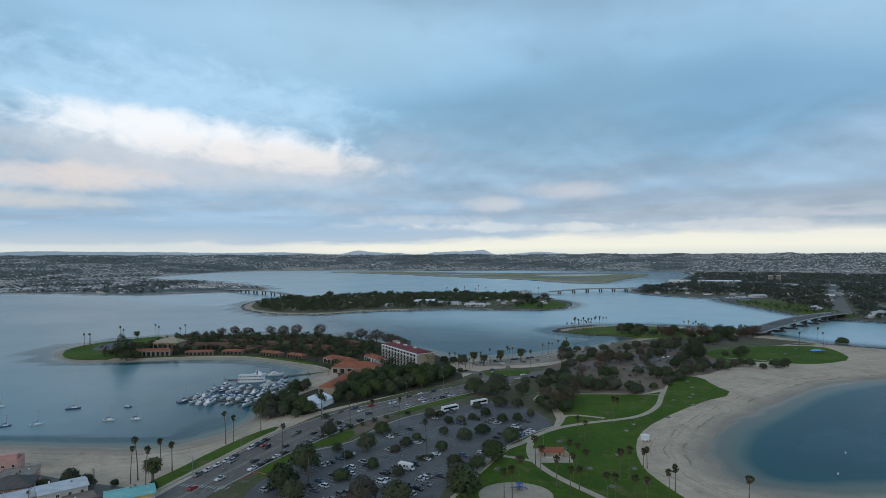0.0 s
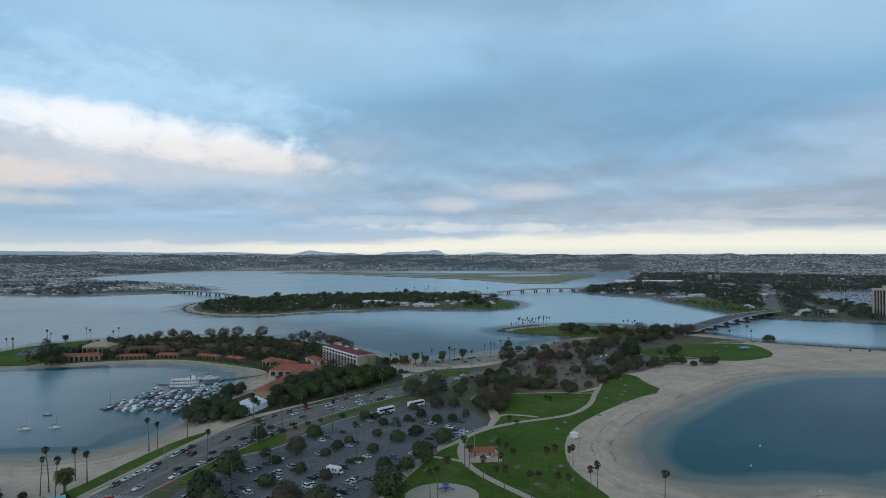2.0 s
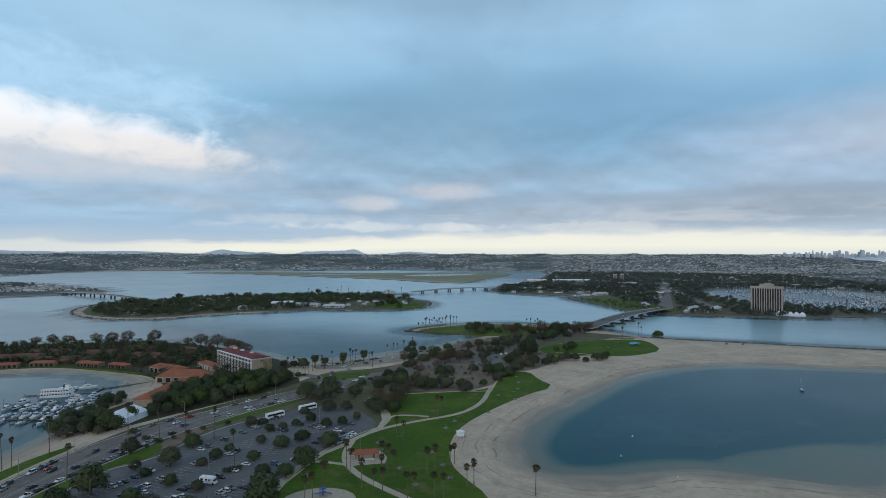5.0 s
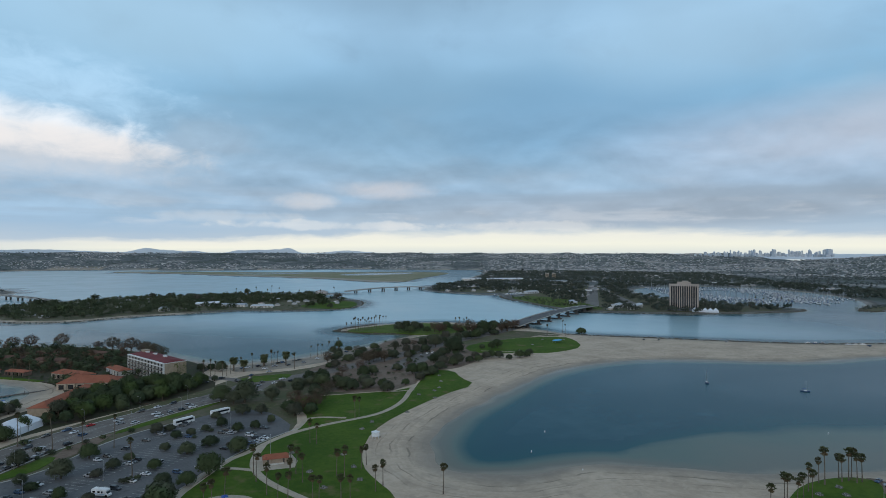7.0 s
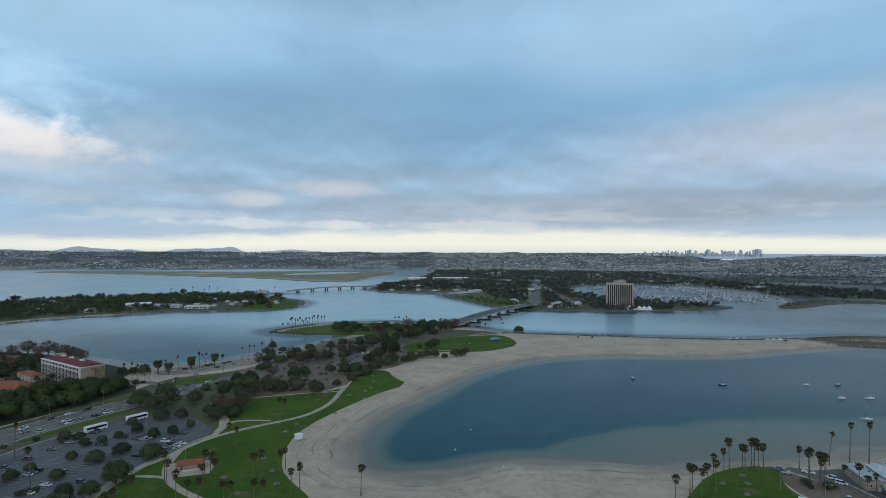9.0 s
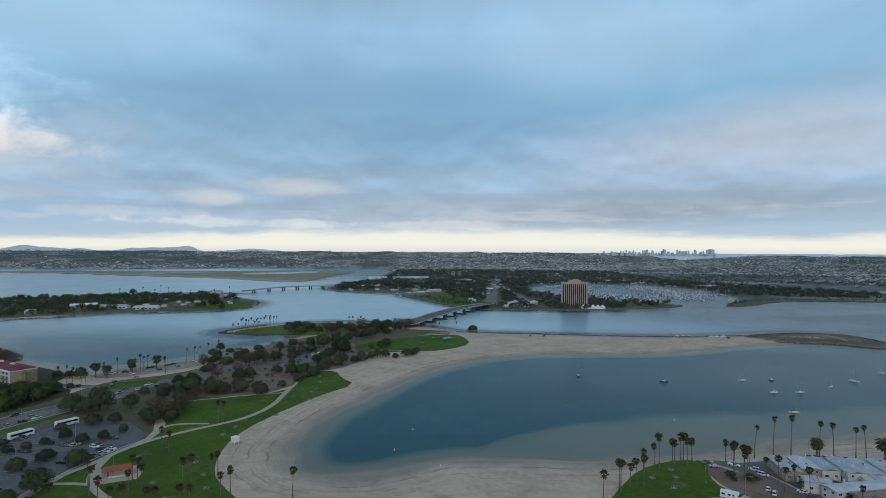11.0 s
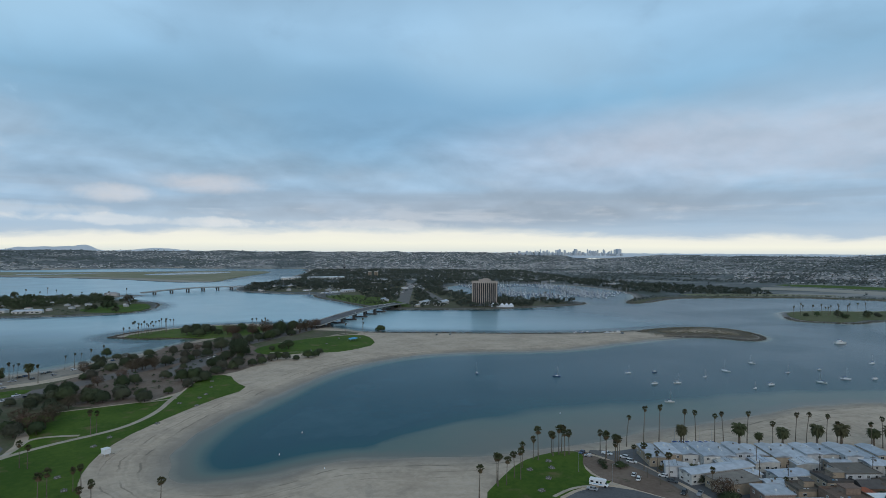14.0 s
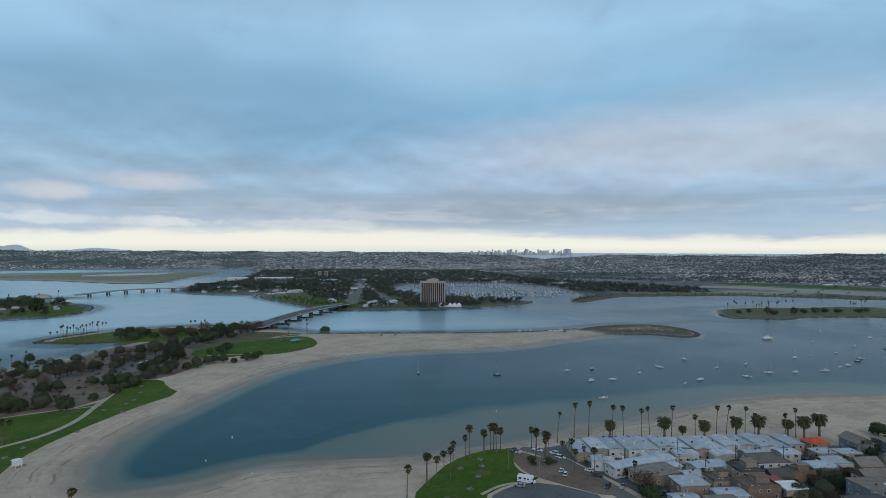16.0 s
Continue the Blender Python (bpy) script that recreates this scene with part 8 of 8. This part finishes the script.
p = land_points(44000, city)
sc, tu = spread(p, 6, 11.5, 3, 6)
big = frng.uniform(size=len(p)) < 0.05
sc[big] *= np.array([3.2, 1.6, 1.5])
sc[np.hypot(p[:, 0], p[:, 1]) > 2900] *= 0.74
sc[np.arctan2(p[:, 0] - 40, p[:, 1] + 10) > 0.87] *= 0.85
scatter("houses", HOUSE_V, HOUSE_F, HOUSE_S, p, sc, tu, (CITY, CITY_ROOF), "far hillside suburbs of pale houses and brown roofs", "houses")
for k, tall in ((0, (5, 9)), (1, (6, 12))):
    p = land_points(13000, lambda x, y, r, az: not_marsh(x, y) & (frng.uniform(size=len(x)) < 1.0 - 0.85 * built_up(x, y)) & ((~((inside(EAST, x, y)) & (az > 55) & (r < 2250))) | (frng.uniform(size=len(x)) < 0.1)))
    sc, tu = spread(p, 7, 16, *tall)
    c = clump(60 + k, 12, 0.25)
    scatter("far_trees", c.v, c.f, None, p, sc, tu, (HAZED_LEAF,), "dark trees scattered between far houses", "trees", c.n)


p = land_points(20000, lambda x, y, r, az: (frng.uniform(size=len(x)) < 1.0 - 0.8 * built_up(x, y)) & ((az > 50) | ((az < -12) & (r < 3000))) & ~(inside(EAST, x, y) & (az > 55) & (r < 2250)))
sc, tu = spread(p, 8, 17, 4, 9)
c = clump(64, 21, 0.19)
scatter("far_trees", c.v, c.f, None, p, sc, tu, (EAST_LEAF,), "dark garden trees over the far peninsula", "trees", c.n)


def region(outline, n, seed):
    r = np.random.RandomState(seed)
    xs, ys = [q[0] for q in outline], [q[1] for q in outline]
    x, y = r.uniform(min(xs), max(xs), n), r.uniform(min(ys), max(ys), n)
    ok = inside(outline, x, y)
    x, y = x[ok], y[ok]
    z, d, _, _ = shore_height(x, y)
    return np.stack([x, y, z], 1)[d > 5]


# woods on the eastern shore
EAST_WOODS = [(485, 1485), (520, 1420), (580, 1330), (650, 1345), (740, 1330), (700, 1230), (640, 1180), (650, 1000), (625, 872), (668, 822), (760, 776), (880, 766), (950, 772), (940, 850), (890, 950), (900, 1100), (960, 1270), (1100, 1440),
              (1330, 1460), (1450, 1300), (1420, 1080), (1300, 920), (1400, 760), (1560, 680), (1650, 800), (1700, 1400), (2200, 2300), (1500, 2900), (1250, 2850), (950, 2220), (760, 1830), (590, 1700)]
slab("woodland_floor", chaikin([(585, 880), (640, 845), (760, 778), (880, 768), (946, 774), (936, 850), (890, 945), (896, 1100), (955, 1270), (1090, 1440), (1050, 1600), (900, 1640), (760, 1640), (600, 1560), (500, 1480), (540, 1400), (600, 1330), (700, 1335), (655, 1230), (600, 1150), (585, 1050)], 1), 1.28, DRY_GRASS, "dry grass and soil among the eastern woods", "ground")
p = region(EAST_WOODS, 14500, 5)
road_gap = np.abs((p[:, 0] - 640) * 0.84 - (p[:, 1] - 920) * 0.54) < 16
road_gap2 = (np.abs((p[:, 0] - 740) * 0.90 - (p[:, 1] - 930) * 0.43) < 14) & (p[:, 1] < 1500)
p = p[~(road_gap & (p[:, 1] < 1700)) & ~road_gap2 & ~((np.hypot(p[:, 0] - 764, p[:, 1] - 830) < 22))]
open_ground = np.sin(p[:, 0] * 0.021 + 1.3 * np.sin(p[:, 1] * 0.013)) * np.sin(p[:, 1] * 0.017 + 0.8) > 0.52
p = p[~(open_ground & (p[:, 1] > 1000))]
near = p[p[:, 1] + p[:, 0] * 0.4 < 2100]
farp = p[p[:, 1] + p[:, 0] * 0.4 >= 2100]
for k, (q, n) in enumerate(((near[::2], 60), (near[1::2], 60), (farp[::2], 27), (farp[1::2], 27))):
    sc, tu = spread(q, 9, 19, 7, 15)
    c = clump(70 + k, n, 0.13)
    scatter("woods", c.v, c.f, None, q, sc, tu, (EAST_LEAF,), "dense dark woods on the eastern shore", "trees", c.n)
p = region(EAST_WOODS, 800, 6)
p = p[(p[:, 1] > 1120) | (np.arange(len(p)) % 6 == 0)]
sc, tu = spread(p, 7, 15, 3, 6)
scatter("buildings", HOUSE_V, HOUSE_F, HOUSE_S, p, sc, tu, (CITY, CITY_ROOF), "pale low buildings among the eastern woods", "buildings")
slab("road", ribbon([(628, 908), (700, 1020), (800, 1175), (900, 1330), (1050, 1560)], 26), 1.3, PALE_LOT, "pale road leading inland from the bridge", "road")
slab("road", ribbon([(735, 920), (790, 1035), (860, 1180), (930, 1330)], 20), 1.3, PALE_LOT, "pale parking strip between palms", "parking lot")
slab("lawn", chaikin([(590, 1195), (582, 1080), (574, 960), (595, 885), (640, 880), (662, 960), (690, 1090), (670, 1210)], 1), 1.34, OLIVE, "green waterside lawn on the eastern point", "lawn")
p = region([(588, 1195), (580, 1080), (572, 960), (595, 885), (640, 880), (640, 1000), (622, 1150)], 130, 8)
sc, tu = spread(p, 5, 9, 4, 8)
c = clump(80, 24)
scatter("lawn_trees", c.v, c.f, None, p, sc, tu, (WOOD_LEAF,), "loose trees on the eastern waterside lawn", "trees", c.n)

# the island's inner woods
ISLE_IN = [(225, 1110), (190, 1060), (120, 1090), (30, 1110), (-84, 1050), (-142, 1042), (-206, 985), (-286, 1000), (-345, 1070), (-380, 1210), (-340, 1300), (-225, 1400), (-60, 1445), (134, 1438), (195, 1432), (178, 1380), (195, 1280), (235, 1200)]
p = region(ISLE_IN, 1450, 9)
p = p[~((p[:, 0] > 15) & (p[:, 0] < 120) & (p[:, 1] > 1085) & (p[:, 1] < 1190)) & ~((p[:, 0] > 118) & (p[:, 1] < 1200))]
for k, (w0, w1, h0, h1) in enumerate(((11, 21, 6, 11), (8, 13, 9, 14), (13, 25, 5, 10))):
    q = p[k::3]
    sc, tu = spread(q, w0, w1, h0, h1)
    c = clump(90 + k, 240, 0.062, 7)
    scatter("island_woods", c.v, c.f, None, q, sc, tu, (WOOD_LEAF,), "dense dark woods covering the island", "trees", c.n)
p = region(ISLE_IN, 60, 10)
sc, tu = spread(p, 6, 11, 3, 5)
scatter("cottages", HOUSE_V, HOUSE_F, HOUSE_S, p, sc, tu, (CITY, CITY_ROOF), "small resort cottages between island trees", "houses")

LEVEE = [(1062, 722), (1150, 752), (1240, 772), (1310, 740), (1395, 690), (1530, 608), (1590, 495), (1665, 350)]
slab("grass_bank", ribbon(LEVEE, 26), 1.42, DRY_GRASS, "dry grass along the channel bank", "grass")
lp = [q for q in walk_along([(x + 14, y + 16) for x, y in LEVEE], 6.0)]
lp = np.array([(q[0] + frng.normal(0, 9), q[1] + frng.normal(0, 9), 1.2) for q in lp for _ in range(3)])
sc, tu = spread(lp, 3, 9, 2, 5.5)
c = clump(99, 30, 0.13)
scatter("bank_shrubs", c.v, c.f, None, lp, sc, tu, (EAST_LEAF,), "dark shrubs along the channel bank", "shrubs", c.n)
thicket("tower_trees", [(742, 822), (748, 814), (755, 810), (763, 806), (771, 803), (779, 801), (787, 800), (735, 830), (795, 802), (728, 822), (806, 796), (816, 790), (722, 834), (826, 786)], (9, 13), (7, 11), 71, 150, EAST_LEAF, "dark trees at the foot of the hotel tower", "trees", 0.085, 7)
thicket("isle_shrubs", fill([(-70, 1045), (40, 1072), (110, 1040), (136, 1062), (120, 1120), (60, 1150), (-20, 1130), (-70, 1090)], 13, 31, 0.7), (6, 12), (3, 7.5), 73, 90, WOOD_LEAF, "dark shrubs and trees round the island halls", "trees", 0.09, 5)
# palm isle on the channel
slab("lawn", chaikin([(1078, 434), (1028, 398), (1022, 375), (1050, 332), (1115, 336), (1215, 249), (1390, 130), (1400, 180), (1375, 335), (1258, 385), (1184, 446), (1120, 455)], 1), 1.34, ISLE_GRASS, "olive green grass on the channel island", "grass")
plant(FAN[:3], [(1078, 425), (1085, 418), (1098, 420), (1110, 410), (1118, 400), (1122, 392), (1130, 400), (1138, 384), (1140, 396), (1148, 388), (1155, 375), (1162, 380), (1170, 368), (1178, 360), (1260, 300), (1268, 295), (1276, 300), (1284, 290), (1292, 284), (1300, 290)], (1.0, 1.25), "palms on the channel island")
plant(ISLE_TREES, [(1075, 405), (1090, 395), (1105, 372), (1140, 345), (1155, 350), (1168, 338), (1180, 345), (1190, 330), (1200, 320), (1215, 305), (1250, 285), (1262, 278), (1100, 360), (1205, 335)], (0.9, 1.4), "channel island trees")
plant(FAN[:3], [(905, 812), (918, 805), (930, 800), (948, 796), (960, 790), (880, 800)], (1.0, 1.3), "palms on the hotel shore")

# marinas of the eastern basin and the northern inlet
BOAT_V = [(-.5, -.14, .1), (.2, -.16, .1), (.5, 0, .14), (.2, .16, .1), (-.5, .14, .1), (-.5, -.1, 0), (.4, 0, 0), (-.5, .1, 0), (-.25, -.1, .1), (.15, -.08, .1), (.15, .08, .1), (-.25, .1, .1), (-.22, -.08, .26), (.05, -.07, .26), (.05, .07, .26), (-.22, .08, .26)]
BOAT_F = [(0, 1, 2, 3, 4), (0, 5, 6, 2, 1), (2, 6, 7, 4, 3), (4, 7, 5, 0), (12, 13, 14, 15), (8, 9, 13, 12), (9, 10, 14, 13), (10, 11, 15, 14), (11, 8, 12, 15)]
MAST_V = [(-.012, 0, .1), (.012, 0, .1), (.012, 0, 1.2), (-.012, 0, 1.2), (0, -.012, .1), (0, .012, .1), (0, .012, 1.2), (0, -.012, 1.2)]
MAST_F = [(0, 1, 2, 3), (4, 5, 6, 7)]
berths = []
for i in range(18):
    for j in range(40):
        berths.append((905 + 13 * i + 7.0 * j + frng.uniform(-1.5, 1.5), 960 + 26 * i - 2.5 * j + frng.uniform(-1.5, 1.5)))
for j in range(44):
    for i in range(3):
        berths.append((980 + 9 * j, 850 + 9.5 * j + 20 * i))
for j in range(30):
    for i in range(3):
        berths.append((590 + 3.4 * j + 9 * i, 1262 + 2.0 * j - 15 * i))
for j in range(40):
    for i in range(4):
        berths.append((1110 + 5.5 * j - 6 * i, 830 + 7.5 * j + 15 * i))
for j in range(34):
    for i in range(5):
        berths.append((1010 + 9.5 * j - 4 * i + frng.uniform(-2, 2), 1085 - 4.4 * j - 17 * i + frng.uniform(-2, 2)))
b = np.array(berths)
d = np.maximum.reduce([edge_distance(q, b[:, 0], b[:, 1]) for q in (EAST, PALM_ISLE, MAINLAND)])
b = b[(d < -5) & (d > -170) & (frng.uniform(size=len(b)) < 0.9)]
b = np.concatenate([b, np.zeros((len(b), 1))], 1)
le = frng.uniform(8, 14, len(b))
sc = np.stack([le, le, le * 0.9], 1)
tu = frng.choice([0.6, 0.65, 3.7, 3.75], len(b))
scatter("marina_boats", BOAT_V, BOAT_F, None, b, sc, tu, (FAR_BOAT,), "crowded white boats at far marina berths", "boats")
q = b[::2]
scatter("marina_masts", MAST_V, MAST_F, None, q, np.stack([le[::2] * 1.6, le[::2] * 1.6, le[::2]], 1), tu[::2], (SPAR,), "thin masts of the far marina", "masts")

# flats and river
slab("marsh", MARSH, 1.35, MARSH_GRASS, "flat yellow-green marsh grass island", "marsh")
slab("river_bed", chaikin([(1700, 830), (1780, 720), (1785, 590), (1720, 360), (1900, 330), (1935, 600), (1900, 860)], 1), 1.35, RIVER_SAND, "pale dry river bed", "river bed")
slab("lawn", chaikin([(1960, 900), (2010, 640), (1960, 380), (2100, 360), (2180, 640), (2120, 900)], 1), 1.36, GRASS, "green field beyond the river", "lawn")
slab("lawn", chaikin([(1330, 760), (1500, 660), (1640, 560), (1660, 600), (1540, 730), (1370, 830)], 1), 1.34, MARSH_GRASS, "grass along the channel levee", "lawn")
slab("levee_road", ribbon([(1500, 1500), (1700, 1000), (1960, 900), (1955, 620), (1940, 350)], 14), 1.4, PALE_LOT, "pale levee road along the river", "road")

slab("mudflat", ribbon(chaikin([(-560, 3270), (-416, 3165), (-223, 3000), (-25, 2732), (179, 2500), (338, 2303), (455, 2010), (540, 1965)], 2, False), 70), 1.40, RIVER_SAND, "pale mud along the marsh edge", "mudflat")
slab("lagoon", chaikin([(420, 2700), (633, 2850), (840, 2890), (780, 2690), (589, 2600), (430, 2560)], 2), 1.41, LAGOON, "pale tidal water lying in the marsh", "water")
slab("lagoon", chaikin([(-60, 2960), (120, 2900), (330, 2960), (250, 2860), (60, 2780)], 2), 1.41, LAGOON, "pale tidal water lying in the marsh", "water")
# spit: dry scrub on the rocks, armour stones at the banks


def boulder_line(line, n, seed, size, label):
    r = np.random.RandomState(seed)
    pts = walk_along(line, 0.5)
    idx = r.randint(0, len(pts), n)
    xyz = np.array([(pts[i][0] + r.normal(0, 1.6), pts[i][1] + r.normal(0, 1.6), r.uniform(-0.5, 0.7)) for i in idx])
    rr = random.Random(seed)
    v = [tuple(c * rr.uniform(0.7, 1.2) for c in q) for q in ((1, 0, 0), (0, 1, 0), (-1, 0, 0), (0, -1, 0), (0, 0, 0.8), (0, 0, -0.8))]
    f = [(0, 1, 4), (1, 2, 4), (2, 3, 4), (3, 0, 4), (1, 0, 5), (2, 1, 5), (3, 2, 5), (0, 3, 5)]
    s = r.uniform(size * 0.5, size, n)
    scatter("armour_rocks", v, f, None, xyz, np.stack([s, s * 1.2, s], 1), r.uniform(0, 6, n), (ROCK,), label, "rocks")


boulder_line(ROCKS + [ROCKS[0]], 1500, 1, 1.5, "grey rocks round the end of the spit")
boulder_line([(408, 628), (497, 566), (553, 524), (639, 472), (712, 452)], 700, 2, 1.3, "grey rocks along the channel side of the spit")
boulder_line([(215, 693), (178, 704), (142, 745), (164, 772), (205, 795)], 500, 3, 1.2, "dark rocks round the palm point")
boulder_line([q for q in EAST if q[0] < 1000 and q[1] < 1250], 1400, 4, 2.0, "dark rocks along the eastern bank")
boulder_line([q for q in ISLE if q[1] < 1300], 1200, 5, 1.6, "dark rocks round the island")
boulder_line(PALM_ISLE[:30], 900, 6, 2.0, "dark rocks round the channel island")
boulder_line([q for q in EAST if 1000 < q[0] < 1700 and q[1] < 800], 900, 7, 2.4, "dark rocks along the channel levee")
p = region(ROCKS, 3600, 12)
sc, tu = spread(p, 1.8, 4.5, 0.5, 1.5)
c = clump(95, 15)
scatter("scrub", c.v, c.f, None, p, sc, tu, (SCRUB,), "dry yellow scrub on the end of the spit", "scrub", c.n)

# skiffs and small cruisers drawn up on the sand of the spit
for x, y, a in ((629, 480, 150), (636, 477, 160), (643, 474, 140), (662, 458, 120), (669, 456, 170), (678, 454, 150)):
    o = copy_thing(MOTOR[1], pose(x, y, levels([(x, y)])[0] + 0.2, 0, 0, a))
    o.scale = (0.8, 0.8, 0.8)
    o["label"], o["group"] = "small white motorboat drawn up on the sand", "beached motorboats"
for x, y, a in ((468, 553, 40), (482, 545, 40), (547, 512, 20), (609, 494, 30), (668, 440, 80)):
    put_car(x, y, a)
slab("path", ribbon(chaikin([(628, 846), (668, 819), (758, 774), (861, 764), (936, 760), (968, 778)], 2, False), 3.0), 1.36, PALE_LOT, "pale shore walk below the hotel tower", "path")

# skyline: far mountains and the city's towers
def far_ridge():
    s = Shape()
    n = 420
    for i in range(n + 1):
        az = -42 + 120 * i / n
        peak = lambda a, w, h: h * math.exp(-((az - a) / w) ** 2)
        z = 100 + peak(-8.8, 1.2, 34) + peak(-6.8, 1.1, 20) + peak(-4.8, 0.9, 16) + peak(3.5, 0.7, 34) + peak(2.3, 1.0, 26) + peak(0.6, 1.2, 24) + peak(-1.1, 1.0, 18) + peak(9, 2.0, 22) + peak(-28, 9, 26) + peak(-16, 4, 18) + peak(-36, 4, 18)
        z += 4.0 * noise.noise((az * 1.1, 3.0, 0)) + 3.5 * noise.noise((az * 2.9, 7.0, 0))
        a = radians(az)
        for r, h in ((4850, 60), (4868, z), (4890, z * 0.9)):
            s.v.append((40 + r * math.sin(a), -10 + r * math.cos(a), h))
    for i in range(n):
        o = i * 3
        s.f += [(o, o + 3, o + 4, o + 1), (o + 1, o + 4, o + 5, o + 2)]
        s.m += [0, 0]
    tagged(part("mountains", s, HAZED_HILL), "hazy blue mountains on the horizon", "mountains", kind="structure")


far_ridge()
trng = random.Random(9)
for i in range(26):
    az, r = radians(41.8 + 10.4 * i / 25), 4600 + 30 * (i % 3)
    t = tagged(new("office_block"), "low hazy grey block below the downtown towers", "office block", "downtown blocks")
    t.matrix_basis = pose(40 + r * math.sin(az), -10 + r * math.cos(az), 80, 0, 0, trng.uniform(0, 90))
    w, h = trng.uniform(18, 34), trng.uniform(12, 24)
    part("shaft", Shape().box(0, 0, 0, w, w * 0.7, h), SKYLINE, t)
    part("roof_house", Shape().box(0, 0, h, w * 0.4, w * 0.3, 2.5), SKYLINE, t)
for i in range(44):
    az = radians(42.6 + 9.2 * (i + trng.uniform(-0.5, 0.5)) / 43)
    r = 4640 + trng.uniform(-40, 40)
    h = trng.choice((22, 26, 30, 33, 37, 42, 47)) * (0.62 if i < 8 else 1) * (0.8 if 10 < i < 16 else 1.0)
    w = trng.uniform(9, 19)
    if i == 43:
        h, w = 46, 40
    x, y = 40 + r * math.sin(az), -10 + r * math.cos(az)
    t = tagged(new("skyscraper"), "hazy grey downtown tower on the horizon", "skyscraper", "downtown towers")
    t.matrix_basis = pose(x, y, 84, 0, 0, trng.uniform(0, 90))
    part("shaft", Shape().box(0, 0, 0, w, w * 0.8, h), SKYLINE, t)
    part("crown", Shape().box(0, 0, h, w * 0.6, w * 0.5, trng.uniform(1, 5), 0, 0.8), SKYLINE, t)
